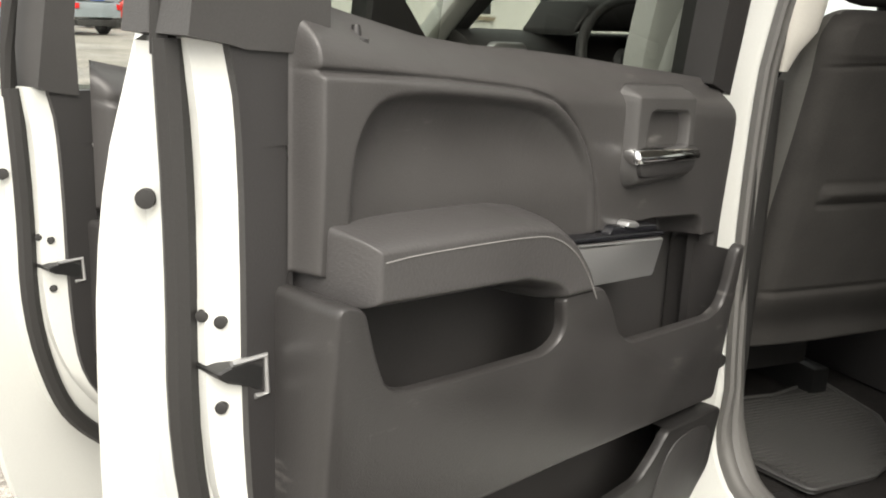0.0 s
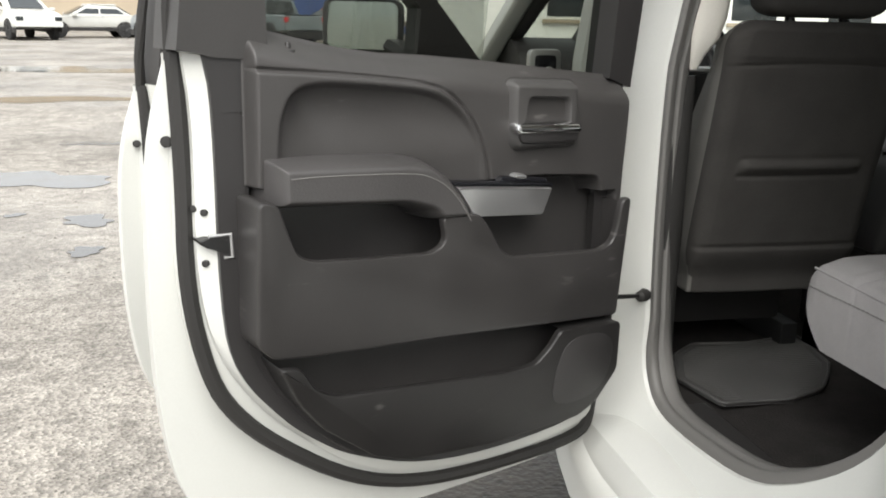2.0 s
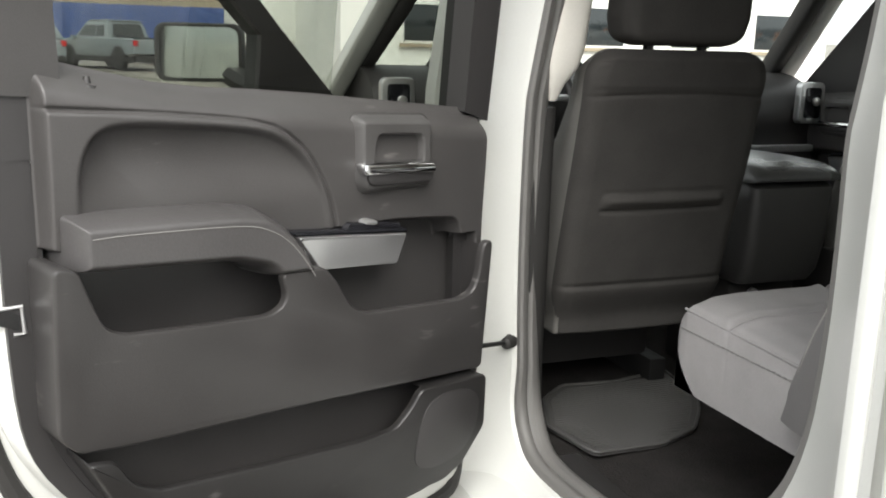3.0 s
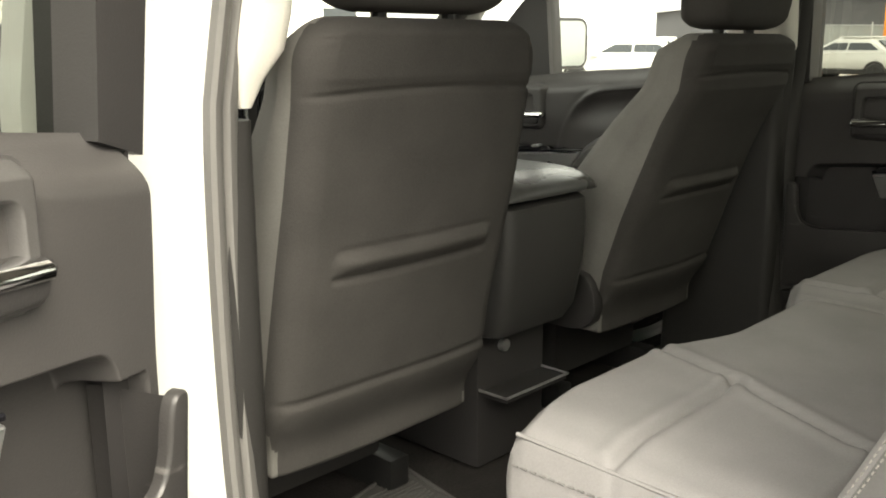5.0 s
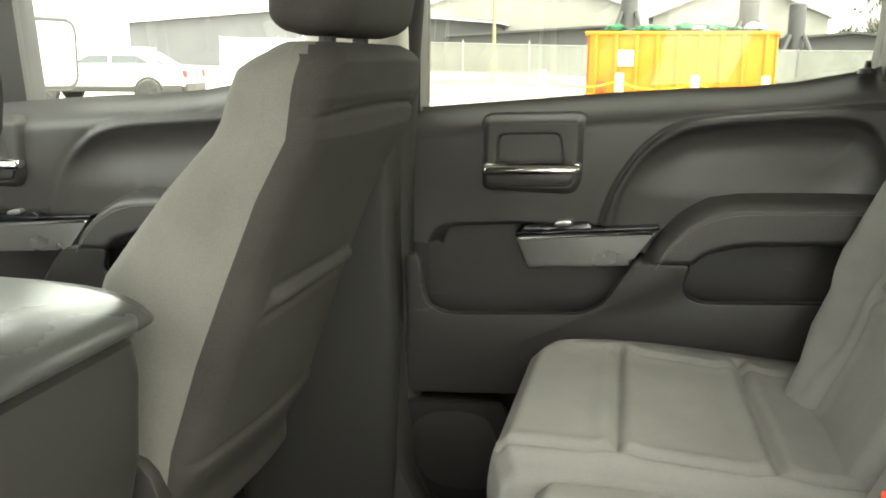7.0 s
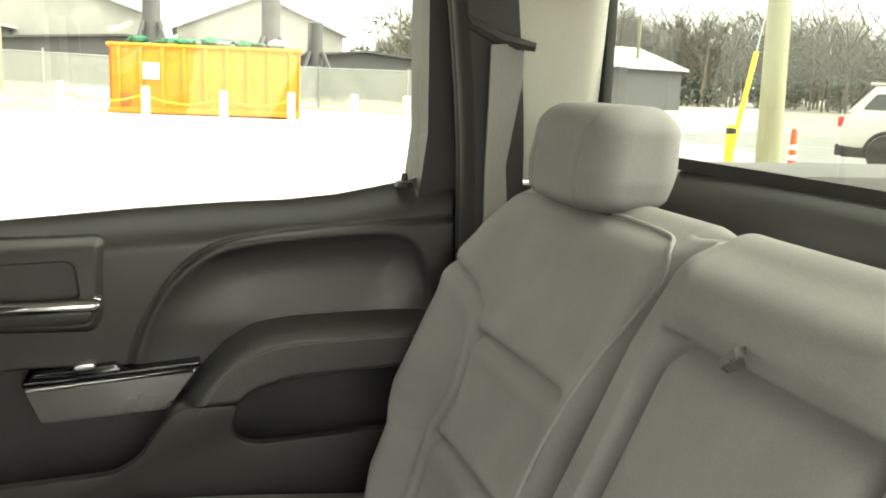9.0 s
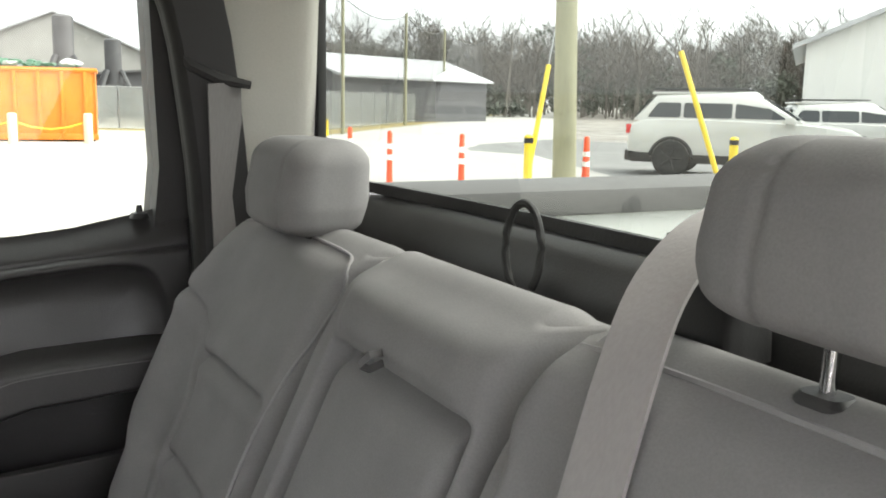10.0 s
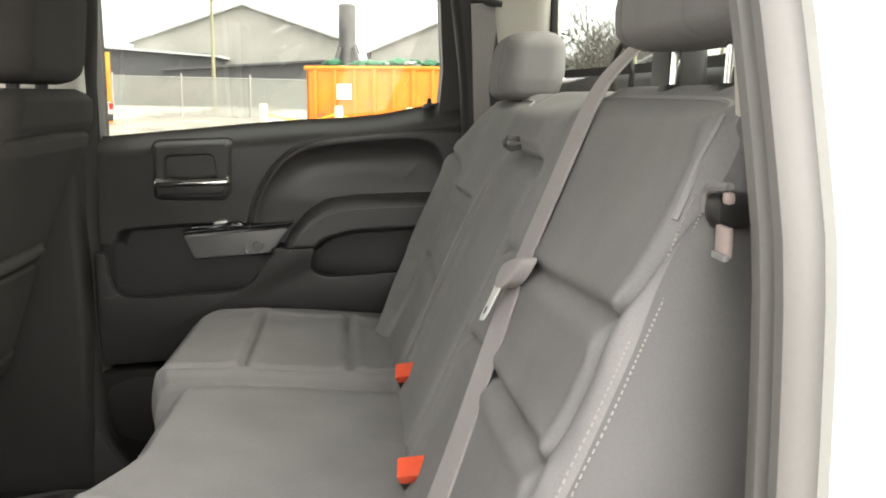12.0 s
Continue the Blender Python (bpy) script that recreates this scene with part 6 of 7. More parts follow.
def skip():
    """Open-topped roll-off container with ribbed sides, full of netting."""
    root = thing("roll_off_dumpster", "orange ribbed steel skip heaped with green netting", "dumpster", pose(33.6, -1.55, 0.0, 0, 0, -8))
    part("long_wall", box_bm(-1.15, -1.05, -3.15, 3.15, 0.30, 2.42, 0.01), M_ORANGE, root, "orange steel side")
    part("long_wall", box_bm(1.05, 1.15, -3.15, 3.15, 0.30, 2.42, 0.01), M_ORANGE, root)
    part("end_wall", box_bm(-1.15, 1.15, 3.05, 3.15, 0.30, 2.42, 0.01), M_ORANGE, root)
    part("end_wall", box_bm(-1.15, 1.15, -3.15, -3.05, 0.30, 2.42, 0.01), M_ORANGE, root)
    part("floor_plate", box_bm(-1.1, 1.1, -3.1, 3.1, 0.22, 0.32, 0.01), M_ORANGE, root)
    part("top_rail", tube_bm([(-1.17, -3.2, 2.42), (1.17, -3.2, 2.42), (1.17, 3.2, 2.42), (-1.17, 3.2, 2.42)], 0.08, 6, True), M_ORANGE, root)
    part("bottom_rail", box_bm(-1.20, -1.0, -3.2, 3.2, 0.16, 0.36, 0.01), M_ORANGE, root)
    for i in range(9):
        y = -2.85 + i * 0.71
        part("rib", box_bm(-1.23, -1.14, y - 0.06, y + 0.06, 0.32, 2.38, 0.01), M_ORANGE, root)
    for sx in (-0.6, 0.6):
        part("skid", box_bm(sx - 0.08, sx + 0.08, -3.1, 3.1, 0.0, 0.22, 0.01), M_RUBBER, root)
    part("label_plate", box_bm(-1.245, -1.235, 1.50, 2.05, 1.30, 1.85, 0.002), M_BAND, root, "pale label plate")
    part("hook_plate", box_bm(-1.28, -1.16, 2.45, 2.75, 0.42, 0.78, 0.01), M_SAFETY, root)
    rnd = random.Random(11)
    pile = thing("netting_heap", "heap of green netting and pale plastic in the skip", "waste", pose(33.6, -1.55, 0.0, 0, 0, -8))
    base = []
    nx, ny = 14, 40
    xs, ys = np.linspace(-1.05, 1.05, nx), np.linspace(-3.0, 3.0, ny)
    X, Y = np.meshgrid(xs, ys, indexing="ij")
    Z = 2.30 + 0.22 * np.cos(X * 1.2) * (0.7 + 0.3 * np.sin(Y * 1.7)) + 0.07 * np.random.RandomState(3).rand(nx, ny) - 0.15 * smooth(-Y, 1.0, 3.0)
    mesh_part("heap", np.stack([X.ravel(), Y.ravel(), Z.ravel()], 1), grid_faces(nx, ny), M_BAG, pile, smooth=False)
    for i in range(46):
        y = rnd.uniform(-2.7, 2.7)
        x = rnd.uniform(-1.0, 0.6)
        z = 2.42 + 0.2 * math.cos(x) + rnd.uniform(-0.05, 0.08)
        s = rnd.uniform(0.08, 0.26)
        bm = bmesh.new()
        bmesh.ops.create_icosphere(bm, subdivisions=1, radius=1.0)
        for v in bm.verts:
            v.co = Vector((x + v.co.x * s * rnd.uniform(0.6, 1.3), y + v.co.y * s * 1.6 * rnd.uniform(0.6, 1.3), z + v.co.z * s * 0.6 * rnd.uniform(0.5, 1.3)))
        part("bundle", bm, M_BAGW if rnd.random() < 0.3 else M_BAG, pile, smooth=False)


skip()


def chain_link(pts, h, label):
    """Posts, rails and woven mesh; the mesh is crossed wires in one part."""
    root = thing("chain_link_fence", label, "fence", kind="structure")
    vs, fs = [], []
    for (x0, y0), (x1, y1) in zip(pts[:-1], pts[1:]):
        L = math.hypot(x1 - x0, y1 - y0)
        k = max(1, int(L / 3.0))
        for i in range(k + 1):
            x, y = x0 + (x1 - x0) * i / k, y0 + (y1 - y0) * i / k
            part("post", tube_bm([(x, y, gz(x, y)), (x, y, gz(x, y) + h + 0.1)], 0.035, 6), M_GALV, root)
        a, b = Vector((x0, y0, gz(x0, y0))), Vector((x1, y1, gz(x1, y1)))
        up = Vector((0, 0, 1))
        part("top_rail", tube_bm([a + up * h, b + up * h], 0.025, 6), M_GALV, root)
        step = 0.16
        n = int(L / step)
        d = (b - a) / L
        hs = h / step
        w = up * 0.005
        for i in range(-int(hs), n):
            for sgn in (1, -1):
                s0, s1 = i * step, i * step + h
                q0, q1 = max(0, s0), min(L, s1)
                if q1 <= q0:
                    continue
                z0, z1 = (q0 - s0), (q1 - s0)
                if sgn < 0:
                    z0, z1 = h - z0, h - z1
                p, q = a + d * q0 + up * z0, a + d * q1 + up * z1
                m = len(vs)
                e = Vector((d.x, d.y, 0)) * 0.005
                vs += [p - e, p + e, q + e, q - e]
                fs.append((m, m + 1, m + 2, m + 3))
    fabric = net_material("fence_screen_cloth", (0.40, 0.42, 0.40), 0.55)
    for (x0, y0), (x1, y1) in zip(pts[:-1], pts[1:]):
        part("screen_cloth", rings_bm([[Vector((x, y, gz(x, y) + 0.1)), Vector((x, y, gz(x, y) + h - 0.05))] for x, y in ((x0, y0), (x1, y1))], closed=False), fabric, root, "grey-green screen cloth", smooth=False)
    ob = mesh_part("mesh_wire", vs, fs, M_GALV, root, "woven wire mesh", smooth=False)
    ob["kind"] = "stuff"
    return root


chain_link([(46, 22), (45, 2), (44.5, -7), (41, -15), (53.6, -24.5), (65.9, -33.5), (100, -60)], 2.0, "galvanised chain-link fence along the far side of the road")
slab("verge", [(47, 24), (44, 2), (43.3, -7), (39.6, -15.5), (53, -25.8), (65, -35), (100, -61.5), (104, -58), (66, -31), (54, -22.3), (43, -13), (46, -6), (49, 3), (52, 24)], "dry grass verge under the fence", M_DRY, 0.02)


def shed(name, label, cx, cy, w, d, hw, hp, rz, wall, roof, cat="shed"):
    """Gabled building; the ridge runs along its depth d."""
    root = thing(name, label, cat, pose(cx, cy, gz(cx, cy), 0, 0, rz))
    prof = [(-w / 2, 0), (w / 2, 0), (w / 2, hw), (0, hp), (-w / 2, hw)]
    part("outer_wall", rings_bm([[Vector((y, x, z)) for x, z in prof] for y in (-d / 2, d / 2)]), wall, root, smooth=False)
    for s in (-1, 1):
        part("roof_slope", rings_bm([[Vector((y, s * x, z)) for x, z in ((0, hp + 0.05), (w / 2 + 0.4, hw - 0.25), (w / 2 + 0.4, hw - 0.1), (0, hp + 0.2))] for y in (-d / 2 - 0.4, d / 2 + 0.4)]), roof, root, smooth=False)
    return root


shed("warehouse", "grey gabled warehouse behind the fence", 82, 9.5, 17, 16, 4.9, 7.6, 0, M_SHEDWALL, M_ROOFM, "warehouse")
shed("warehouse", "grey gabled warehouse behind the fence", 84, -7.0, 13, 16, 5.0, 7.6, 0, M_SHEDWALL, M_ROOFM, "warehouse")
shed("warehouse", "long low dark warehouse behind the fence", 74, 26, 30, 10, 3.6, 4.4, 0, M_DARKSHED, M_ROOFM, "warehouse")
shed("warehouse", "low dark open shed behind the fence", 70, 3, 22, 6, 3.0, 3.4, 0, M_DARKSHED, M_DARKSHED, "warehouse")
shed("warehouse", "low dark open shed behind the fence", 72, -14, 14, 6, 3.0, 3.4, 0, M_DARKSHED, M_DARKSHED, "warehouse")
shed("shed", "low shed with a pale metal roof beyond the fence", 66, -29, 9, 18, 3.3, 4.7, 118, M_DARKSHED, M_ROOFM)


def tower(x, y, h, r):
    root = thing("storage_tower", "dark ribbed cylindrical tower on raking legs", "tower", pose(x, y, 0), "towers")
    part("drum", rings_bm([[Vector((rr * math.cos(q), rr * math.sin(q), z)) for q in np.arange(16) * math.pi / 8] for z, rr in ((h * 0.45, r), (h * 0.98, r), (h, r * 0.7))]), M_DARKSHED, root)
    for s in (-1, 1):
        for q in (-1, 1):
            part("leg", tube_bm([(s * 0.8 * r, q * 0.8 * r, h * 0.62), (s * 3.0 * r, q * 3.2 * r, 0)], 0.14, 6), M_DARKSHED, root)


for x, y, h, r in ((60, 1.0, 7.2, 0.55), (60, -6.2, 6.3, 0.60), (60, -9.0, 5.0, 0.5)):
    tower(x, y, h, r)


def building(name, label, x0, x1, y0, y1, h, mat, windows, face):
    """Flat-fronted building; windows sit in the -y or -x face."""
    root = thing(name, label, "building", pose(0, 0, gz((x0 + x1) / 2, (y0 + y1) / 2)))
    part("outer_wall", box_bm(x0, x1, y0, y1, -0.5, h, 0.02), mat, root, smooth=False)
    part("roof_edge", box_bm(x0 - 0.2, x1 + 0.2, y0 - 0.2, y1 + 0.2, h, h + 0.25, 0.02), M_ROOFM, root)
    for u, z, w, hh in windows:
        if face == "y":
            f = part("window_frame", box_bm(u - w / 2 - 0.08, u + w / 2 + 0.08, y0 - 0.05, y0 + 0.02, z - 0.08, z + hh + 0.08, 0.01), M_BAND, root)
            part("pane", box_bm(u - w / 2, u + w / 2, y0 - 0.06, y0 - 0.045, z, z + hh, 0.002), M_CARGLASS, f)
            part("sill", box_bm(u - w / 2 - 0.15, u + w / 2 + 0.15, y0 - 0.14, y0 - 0.04, z - 0.2, z - 0.08, 0.01), M_TAN, f)
        else:
            f = part("window_frame", box_bm(x0 - 0.05, x0 + 0.02, u - w / 2 - 0.08, u + w / 2 + 0.08, z - 0.08, z + hh + 0.08, 0.01), M_BAND, root)
            part("pane", box_bm(x0 - 0.06, x0 - 0.045, u - w / 2, u + w / 2, z, z + hh, 0.002), M_CARGLASS, f)
            part("sill", box_bm(x0 - 0.14, x0 - 0.04, u - w / 2 - 0.15, u + w / 2 + 0.15, z - 0.2, z - 0.08, 0.01), M_TAN, f)
    return root


building("office_building", "white office building with small windows ahead of the truck", 5.5, 24, 26, 36, 6.0, M_WHITEWALL, [(8.2, 1.3, 1.4, 1.1), (11.2, 1.3, 1.4, 1.1), (14.5, 1.3, 1.6, 1.2), (18.0, 1.3, 1.6, 1.2), (21.5, 1.3, 1.6, 1.2)], "y")
shed("white_building", "white gabled building at the roadside", 19.4, -33.6, 14, 12, 3.7, 6.6, -48.4, M_WHITEWALL, M_ROOFM, "building")


def container(name, label, x, y, rz, L, W, H, mat, z0=0.15, ribs=18):
    root = thing(name, label, "container", pose(x, y, gz(x, y), 0, 0, rz))
    part("shell", box_bm(-L / 2, L / 2, -W / 2, W / 2, z0, H, 0.03), mat, root)
    for i in range(ribs):
        u = -L / 2 + (i + 0.5) * L / ribs
        part("rib", box_bm(u - L / ribs * 0.25, u + L / ribs * 0.25, -W / 2 - 0.04, -W / 2 + 0.01, z0 + 0.12, H - 0.12, 0.01), mat, root)
    for sx in (-1, 1):
        part("corner_post", box_bm(sx * L / 2 - 0.08, sx * L / 2 + 0.08, -W / 2 - 0.06, -W / 2 + 0.1, 0.0, H, 0.01), mat, root)
    return root


container("shipping_container", "blue ribbed shipping container behind parked vehicles", 1.5, 52, 0, 12, 2.5, 2.75, M_BLUE)
container("shipping_container", "orange steel container beside a parked car", 38.5, 11.3, 16.8, 6, 1.9, 2.7, M_ORANGE)
tr = container("box_trailer", "white box trailer parked ahead of the truck", 7.6, 34.0, 4, 8.5, 2.5, 4.0, M_WHITEWALL, 1.05, 3)
for dx in (-2.6, -1.6, 2.8):
    part("wheel", rings_bm([[Vector((dx + rr * math.cos(q), yy, 0.5 + rr * math.sin(q))) for q in np.arange(18) * math.pi / 9] for yy, rr in ((-1.2, 0.42), (-1.18, 0.5), (-0.95, 0.5), (-0.93, 0.42))]), M_TYRE, tr, "black trailer wheel")
shed("warehouse", "tan industrial building behind the parked vehicles", -12, 66, 16, 60, 7, 8, 0, M_TAN, M_ROOFM, "warehouse")
part("underbody", box_bm(-4.2, 4.2, -1.0, 1.0, 0.85, 1.06, 0.02), M_TAN, tr)


def parked_car(label, x, y, rz, paint, kind="sedan", k=1.0):
    """Parked vehicle with lofted body, glasshouse, wheels and lamps. Front looks along its +x."""
    root = thing("parked_car", label, "car", pose(x, y, gz(x, y), 0, 0, rz) @ Matrix.Scale(k, 4), "parked cars")
    L, W = {"sedan": (4.7, 0.90), "suv": (4.8, 0.96), "pickup": (5.6, 0.98)}[kind]
    if kind == "sedan":
        prof = [(-2.35, 0.38), (-2.35, 0.80), (-2.25, 0.98), (-1.55, 1.02), (1.0, 0.96), (1.9, 0.86), (2.3, 0.70), (2.35, 0.36)]
        cab = [(-1.75, 0.98), (-1.05, 1.42), (0.10, 1.45), (1.05, 0.95)]
        wx, wr = (-1.38, 1.42), 0.32
    elif kind == "suv":
        prof = [(-2.38, 0.42), (-2.40, 0.85), (-2.34, 1.18), (-1.5, 1.25), (1.0, 1.20), (2.0, 1.10), (2.34, 0.92), (2.40, 0.42)]
        cab = [(-2.28, 1.19), (-1.90, 1.72), (0.15, 1.80), (1.15, 1.19)]
        wx, wr = (-1.45, 1.46), 0.39
    else:
        prof = [(-2.8, 0.50), (-2.8, 1.05), (-2.76, 1.20), (-0.9, 1.20), (1.2, 1.18), (2.4, 1.12), (2.75, 0.95), (2.8, 0.48)]
        cab = [(-1.0, 1.18), (-0.8, 1.82), (0.7, 1.86), (1.45, 1.16)]
        wx, wr = (-1.75, 1.75), 0.41
    rows = []
    for yy, s, dz in ((-W, 0.965, 0.02), (-W * 0.96, 0.995, 0.0), (-W * 0.6, 1.0, -0.0), (W * 0.6, 1.0, 0.0), (W * 0.96, 0.995, 0.0), (W, 0.965, 0.02)):
        top = 0.05 if abs(yy) > W * 0.97 else 0.0
        rows.append([Vector((px * s, yy, pz + dz - (top if pz > 0.8 else -top))) for px, pz in chaikin(prof, 1)])
    body = part("body", rings_bm(rows), paint, root)
    rows = []
    for yy, s, dz in ((-W * 0.93, 1.0, -0.10), (-W * 0.78, 0.97, 0.0), (0, 1.0, 0.03), (W * 0.78, 0.97, 0.0), (W * 0.93, 1.0, -0.10)):
        rows.append([Vector((px * s, yy if pz < 1.25 else yy * 0.86, pz + (dz if pz > 1.25 else 0))) for px, pz in cab])
    part("cabin", rings_bm(rows), paint, root, "painted roof and pillars")
    roof_pts = [p for p in cab if p[1] > 1.3]
    rz0 = sum(p[1] for p in roof_pts) / 2
    part("roof_panel", box_bm(roof_pts[0][0] - 0.05, roof_pts[1][0] + 0.05, -W * 0.66, W * 0.66, rz0 - 0.02, rz0 + 0.04, 0.03, 3), paint, root)
    zb, zt = cab[0][1] + 0.07, min(cab[1][1], cab[2][1]) - 0.15
    slope = lambda a, b, z: a[0] + (b[0] - a[0]) * (z - a[1]) / (b[1] - a[1])
    posts = {"sedan": (-0.32,), "suv": (-1.27, -0.22), "pickup": (-0.10,)}[kind]
    for s in (-1, 1):
        skin = lambda z, out: s * (W * 0.93 - W * 0.13 * (z - cab[0][1]) / (zt + 0.05 - cab[0][1]) + out)
        edges = [lambda z: slope(cab[0], cab[1], z) + 0.20] + [lambda z, q=q: q for q in posts] + [lambda z: slope(cab[3], cab[2], z) - 0.16]
        for a, b in zip(edges[:-1], edges[1:]):
            q = rpoly([(a(zb) + 0.03, zb), (b(zb) - 0.03, zb), (b(zt) - 0.03, zt), (a(zt) + 0.03, zt)], 0.05, 3)
            part("side_window", rings_bm([[Vector((x, skin(z, d), z)) for x, z in q] for d in (-0.02, 0.012)]), M_CARGLASS, root, "dark side window", smooth=False)
        part("roof_rail", tube_bm([(roof_pts[0][0], s * W * 0.70, rz0 + (0.10 if kind == "suv" else 0.0)), (roof_pts[1][0] - 0.1, s * W * 0.70, rz0 + (0.12 if kind == "suv" else 0.02))], 0.022, 6), M_RUBBER if kind == "suv" else paint, root)
        part("sill_cladding", box_bm(-L / 2 + 0.1, L / 2 - 0.1, s * (W - 0.03) - 0.03, s * (W - 0.03) + 0.03, 0.30, 0.50, 0.02), M_RUBBER, root, "black lower cladding")
    for (ax, az), (bx, bz), dx in ((cab[0], cab[1], -0.05), (cab[3], cab[2], 0.05)):
        q = [(0.12, 0.70), (0.86, 0.58)]
        rows = [[Vector((ax + (bx - ax) * f + dx + k, y * W, az + (bz - az) * f)) for f, y in ((q[0][0], -q[0][1]), (q[0][0], q[0][1]), (q[1][0], q[1][1]), (q[1][0], -q[1][1]))] for k in (-0.02, 0.02)]
        part("end_window", rings_bm(rows), M_CARGLASS, root, "dark windscreen or tailgate glass", smooth=False)
    for s in (-1, 1):
        for px in wx:
            w = part("wheel", rings_bm([[Vector((px + rr * math.cos(q), s * yy, wr + rr * math.sin(q))) for q in np.arange(24) * math.pi / 12] for yy, rr in ((W - 0.22, wr * 0.8), (W - 0.2, wr), (W + 0.00, wr), (W + 0.02, wr * 0.9), (W + 0.015, wr * 0.68))]), M_TYRE, root, "black tyre")
            part("rim", rings_bm([[Vector((px + rr * math.cos(q), s * yy, wr + rr * math.sin(q))) for q in np.arange(24) * math.pi / 12] for yy, rr in ((W - 0.02, wr * 0.66), (W + 0.016, wr * 0.64), (W + 0.006, wr * 0.5), (W + 0.012, wr * 0.14))]), M_DARKMETAL, w)
            for a in range(5):
                q = a * 2 * math.pi / 5
                part("spoke", tube_bm([(px, s * (W + 0.016), wr), (px + wr * 0.62 * math.cos(q), s * (W + 0.018), wr + wr * 0.62 * math.sin(q))], 0.022, 5), M_DARKMETAL, w)
            part("wheel_arch", tube_bm([(px + (wr + 0.045) * math.cos(q), s * (W - 0.015), wr + (wr + 0.045) * math.sin(q)) for q in np.linspace(-0.2, math.pi + 0.2, 16)], 0.045, 6), M_RUBBER, root, "dark wheel arch")
        part("tail_light", box_bm(-L / 2 - 0.03, -L / 2 + 0.16, s * W - (0.20 if s > 0 else -0.02) , s * W + (-0.02 if s > 0 else 0.20), prof[2][1] - 0.28, prof[2][1] - 0.08, 0.02), M_TAIL, root, "red tail light")
        part("headlight", box_bm(L / 2 - 0.30, L / 2 - 0.02, s * W * 0.80 - 0.14, s * W * 0.80 + 0.14, prof[6][1] - 0.14, prof[6][1] + 0.02, 0.02), M_CARGLASS, root, "clear headlight")
        part("side_mirror", box_bm(cab[3][0] - 0.35, cab[3][0] - 0.15, s * (W + 0.09) - 0.1, s * (W + 0.09) + 0.1, cab[3][1] - 0.02, cab[3][1] + 0.12, 0.03), paint, root)
    part("bumper", box_bm(-L / 2 - 0.05, -L / 2 + 0.15, -W * 0.92, W * 0.92, 0.32, 0.55, 0.03), M_RUBBER, root)
    if kind == "pickup":
        part("bed_opening", box_bm(-2.65, -1.1, -W * 0.82, W * 0.82, 1.195, 1.215, 0.005), M_RUBBER, root, "dark open load bed")
    return root


parked_car("white sport utility vehicle parked across the road", 15.5, -16.95, -139.7, M_WHITE, "suv", 1.09)
parked_car("white car parked beyond the other white vehicle", 17.6, -23.4, -125, M_WHITE, "suv")
parked_car("white sport utility vehicle in the far parking row", -10.8, 41.0, -60, M_WHITE, "suv")
parked_car("silver sedan in the far parking row", -8.4, 43.5, -160, M_SILV_CAR, "sedan")
parked_car("silver sedan in the far parking row", -5.2, 45.0, -165, M_SILV_CAR, "sedan")
parked_car("white sedan in the far parking row", -15.5, 41.5, -50, M_WHITE, "sedan")
parked_car("grey pickup parked by the blue container", -0.6, 38.0, 120, M_GREY_CAR, "pickup")
parked_car("grey sport utility vehicle parked by the pickup", -4.2, 36.5, 115, M_GREY_CAR, "suv")
parked_car("red sedan parked beside the grey pickup", 2.6, 44.0, -150, M_RED_CAR, "sedan")
parked_car("beige sedan parked before the orange container", 30.0, 10.4, 75, M_SILV_CAR, "sedan")
parked_car("white sedan parked ahead of the truck", 22.5, 14.0, 100, M_WHITE, "sedan")


def bare_tree(vs, fs, x, y, h, rnd, twigs):
    """Adds a leafless tree: trunk, limbs, and sprays of thin twigs."""
    def stick(a, b, r0, r1):
        d = (b - a)
        s = d.cross(Vector((0.3, 0.2, 1))).normalized()
        u = s.cross(d).normalized()
        m = len(vs)
        for p, r in ((a, r0), (b, r1)):
            for q in range(3):
                vs.append(p + r * (math.cos(q * 2.094) * s + math.sin(q * 2.094) * u))
        for q in range(3):
            fs.append((m + q, m + (q + 1) % 3, m + 3 + (q + 1) % 3, m + 3 + q))
    base = Vector((x, y, gz(x, y)))
    top = base + Vector((rnd.uniform(-0.6, 0.6), rnd.uniform(-0.6, 0.6), h * 0.8))
    stick(base, top, 0.16, 0.07)
    for i in range(9):
        t = rnd.uniform(0.25, 1.0)
        a = base + (top - base) * t
        ang = rnd.uniform(0, 6.28)
        b = a + Vector((math.cos(ang), math.sin(ang), rnd.uniform(0.6, 1.5))) * h * rnd.uniform(0.12, 0.26)
        stick(a, b, 0.06, 0.025)
        for k in range(twigs):
            c = a + (b - a) * rnd.uniform(0.3, 1.0)
            an = rnd.uniform(0, 6.28)
            e = c + Vector((math.cos(an), math.sin(an), rnd.uniform(0.2, 1.6))) * h * rnd.uniform(0.05, 0.13)
            stick(c, e, 0.030, 0.012)


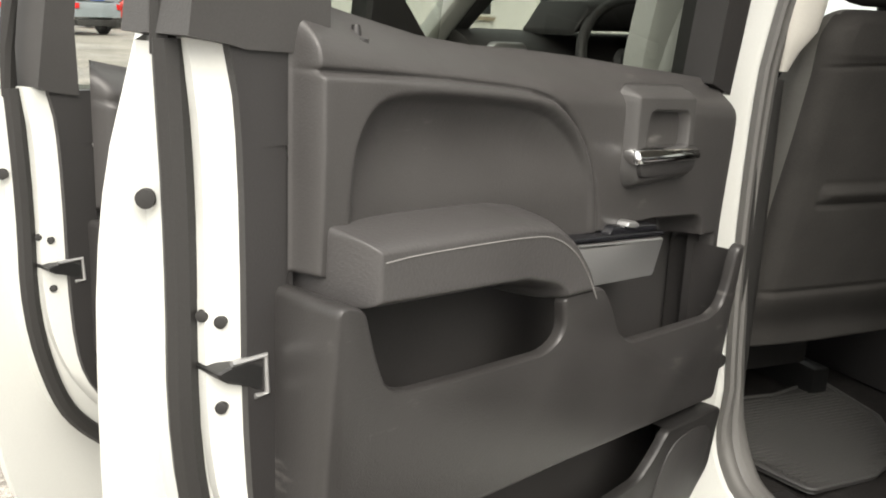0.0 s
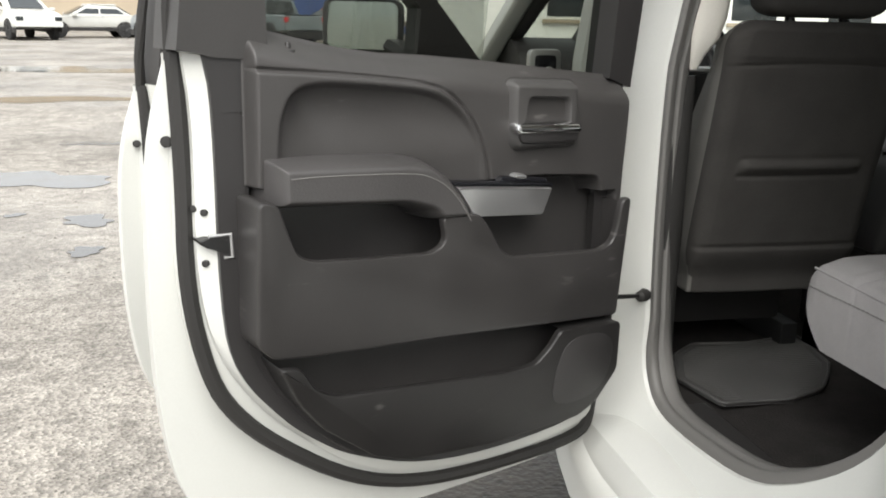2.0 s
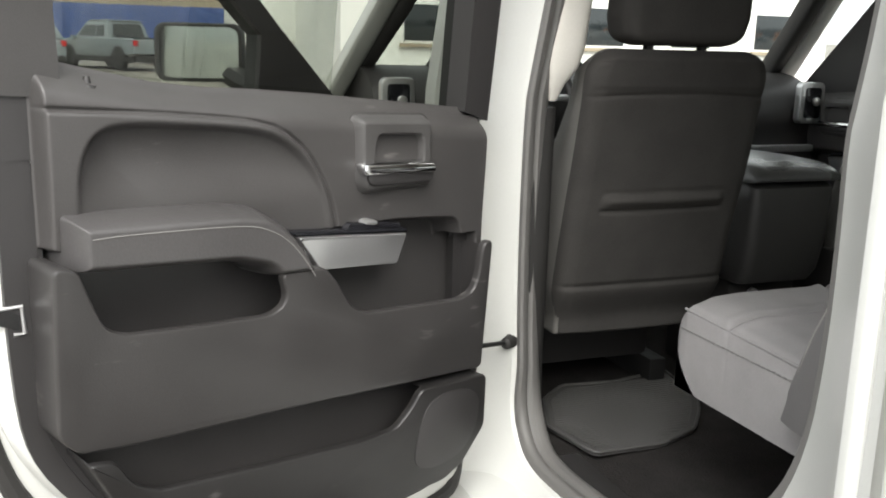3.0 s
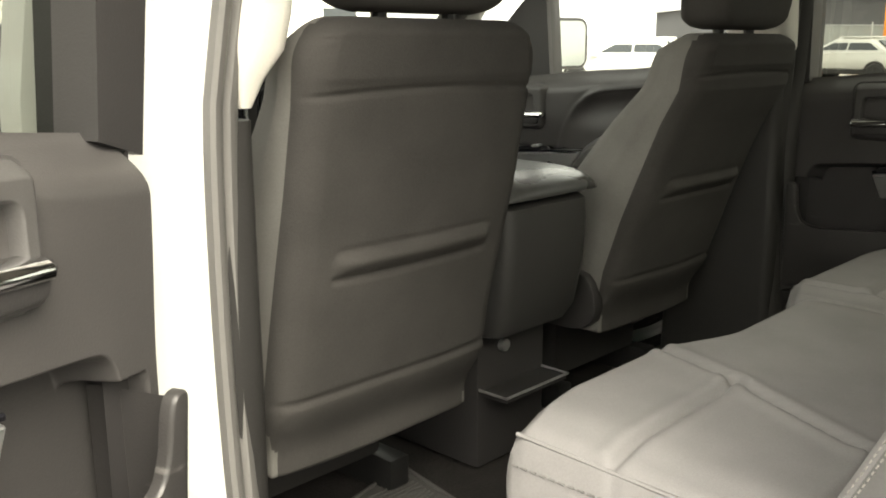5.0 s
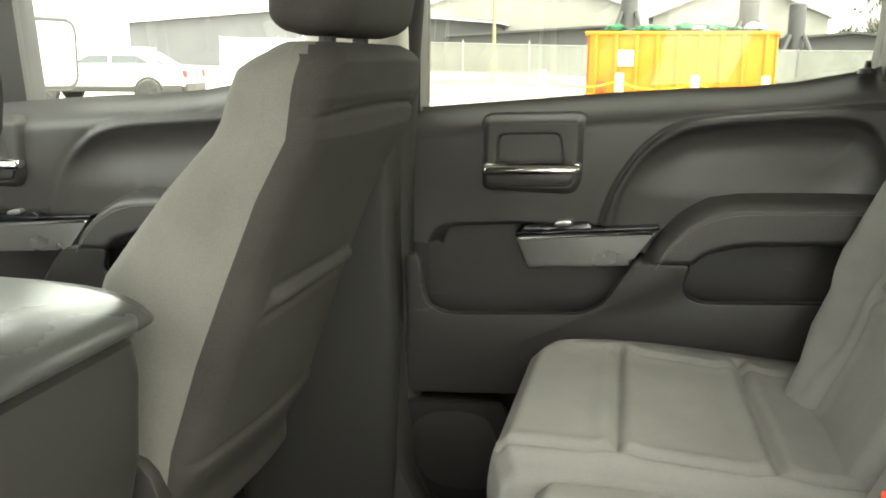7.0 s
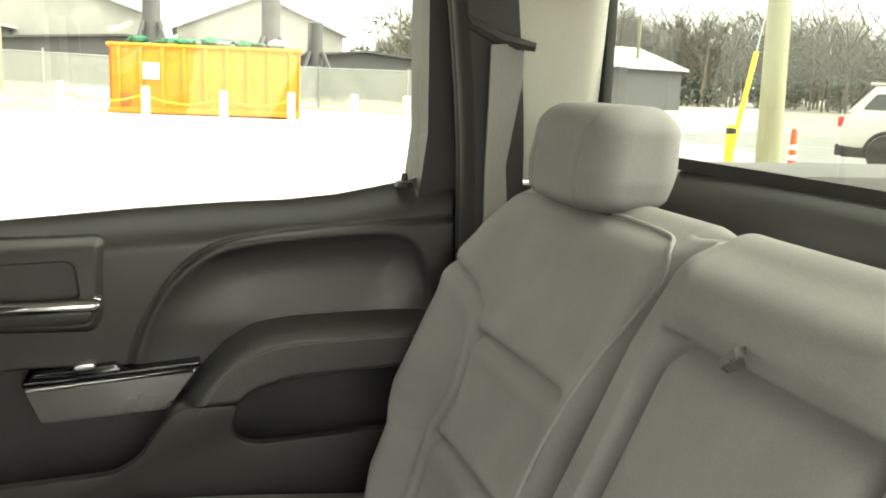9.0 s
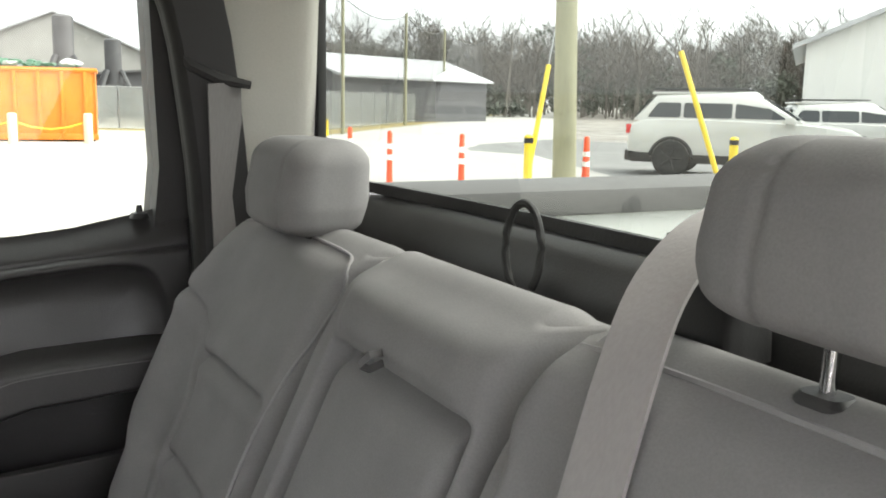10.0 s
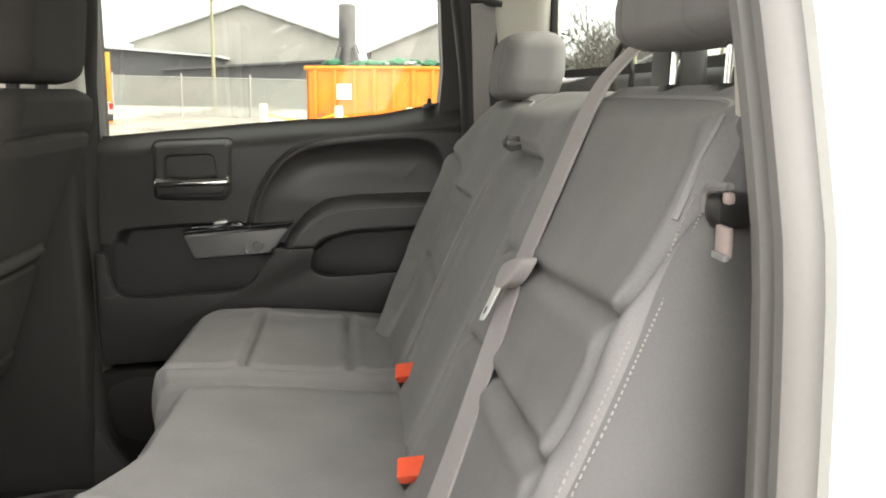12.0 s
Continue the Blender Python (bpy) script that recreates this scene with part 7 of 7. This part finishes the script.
def ball_net():
    """Tall sagging net hung between the slim poles."""
    net = net_material("dark_fine_net", (0.10, 0.10, 0.10), 0.32)
    pts = [(31.9, -10.0, 6.9), (40.3, -16.4, 6.4), (53.6, -25.8, 7.0), (65.9, -34.9, 7.2), (80.0, -46.5, 7.5)]
    root = thing("ball_net", "dark fine netting slung between tall slim poles", "netting", kind="structure")
    for (x0, y0, h0), (x1, y1, h1) in zip(pts[:-1], pts[1:]):
        rows, cable = [], []
        for f in np.linspace(0, 1, 12):
            x, y = x0 + (x1 - x0) * f, y0 + (y1 - y0) * f
            top = h0 + (h1 - h0) * f - 0.1 - 2.4 * f * (1 - f)
            rows.append([Vector((x, y, gz(x, y) + 0.3)), Vector((x, y, top))])
            cable.append((x, y, top))
        part("net_panel", rings_bm(rows, closed=False), net, root, smooth=False).visible_shadow = False
        part("top_cable", tube_bm(cable, 0.02, 5), M_RUBBER, root)


ball_net()


def woods():
    rnd = random.Random(21)
    spots = []
    for i in range(520):
        a = radians(rnd.uniform(-62, -13))
        d = rnd.uniform(95, 165)
        spots.append((d * math.cos(a), d * math.sin(a), rnd.uniform(6.8, 11.4)))
    near, rest = spots[:40], spots[40:]
    for x, y, h in near:
        v1, f1, v2, f2 = [], [], [], []
        root = thing("bare_tree", "leafless grey-brown tree in the far wood", "tree", group="far wood")
        bare_tree(v1, f1, x, y, h, rnd, 10)
        mesh_part("trunk_and_limbs", v1, f1, M_BARK, root, smooth=False)
    vs, fs = [], []
    for x, y, h in rest:
        bare_tree(vs, fs, x, y, h, rnd, 12)
    tagged(mesh_part("woodland", vs, fs, M_TWIG, smooth=False), "belt of leafless grey-brown woods", "woodland", kind="stuff")
    # fine sprays of twigs through the crowns
    vs, fs = [], []
    for i in range(70000):
        a = radians(rnd.uniform(-62, -12))
        d = rnd.uniform(96, 165)
        x, y = d * math.cos(a), d * math.sin(a)
        crown = 8.5 + 1.7 * math.sin(a * 37) + 1.2 * math.sin(a * 91 + d * 0.05)
        z0 = crown * math.sqrt(rnd.uniform(0.03, 1.0))
        ln = rnd.uniform(0.5, 1.5)
        q, w = rnd.uniform(0, 6.28), rnd.uniform(0.025, 0.065)
        dx, dy = math.cos(q) * ln * 0.5, math.sin(q) * ln * 0.5
        m = len(vs)
        vs += [(x, y, z0), (x + w, y + w, z0 - w), (x + dx, y + dy, z0 + ln * rnd.uniform(0.2, 0.9))]
        fs.append((m, m + 1, m + 2))
    tagged(mesh_part("twig_sprays", vs, fs, M_TWIG, smooth=False), "fine grey twig haze in the leafless wood", "woodland", kind="stuff")
    # evergreen clumps and scrub through the wood
    vs, fs = [], []
    for i in range(210):
        a = radians(rnd.uniform(-62, -11))
        d = rnd.uniform(97, 150)
        h = rnd.uniform(2.0, 5.0) if i % 3 else rnd.uniform(5.0, 10.5)
        cx, cy = d * math.cos(a), d * math.sin(a)
        for k in range(7):
            ox, oy, oz = rnd.gauss(0, 0.24 * h), rnd.gauss(0, 0.24 * h), h * rnd.uniform(0.15, 0.88)
            r = rnd.uniform(0.10, 0.20) * h
            for q in range(42):
                p = Vector((rnd.gauss(0, 1), rnd.gauss(0, 1), rnd.gauss(0, 0.8))) * r * 0.62 + Vector((cx + ox, cy + oy, oz))
                e = Vector((rnd.gauss(0, 1), rnd.gauss(0, 1), rnd.gauss(0, 1))) * 0.17
                g = Vector((rnd.gauss(0, 1), rnd.gauss(0, 1), rnd.gauss(0, 1))) * 0.17
                m = len(vs)
                vs += [p - e, p + g, p + e]
                fs.append((m, m + 1, m + 2))
    tagged(mesh_part("scrub", vs, fs, M_LEAF, smooth=False), "grey-green evergreens and scrub along the wood", "scrub", kind="stuff")


woods()
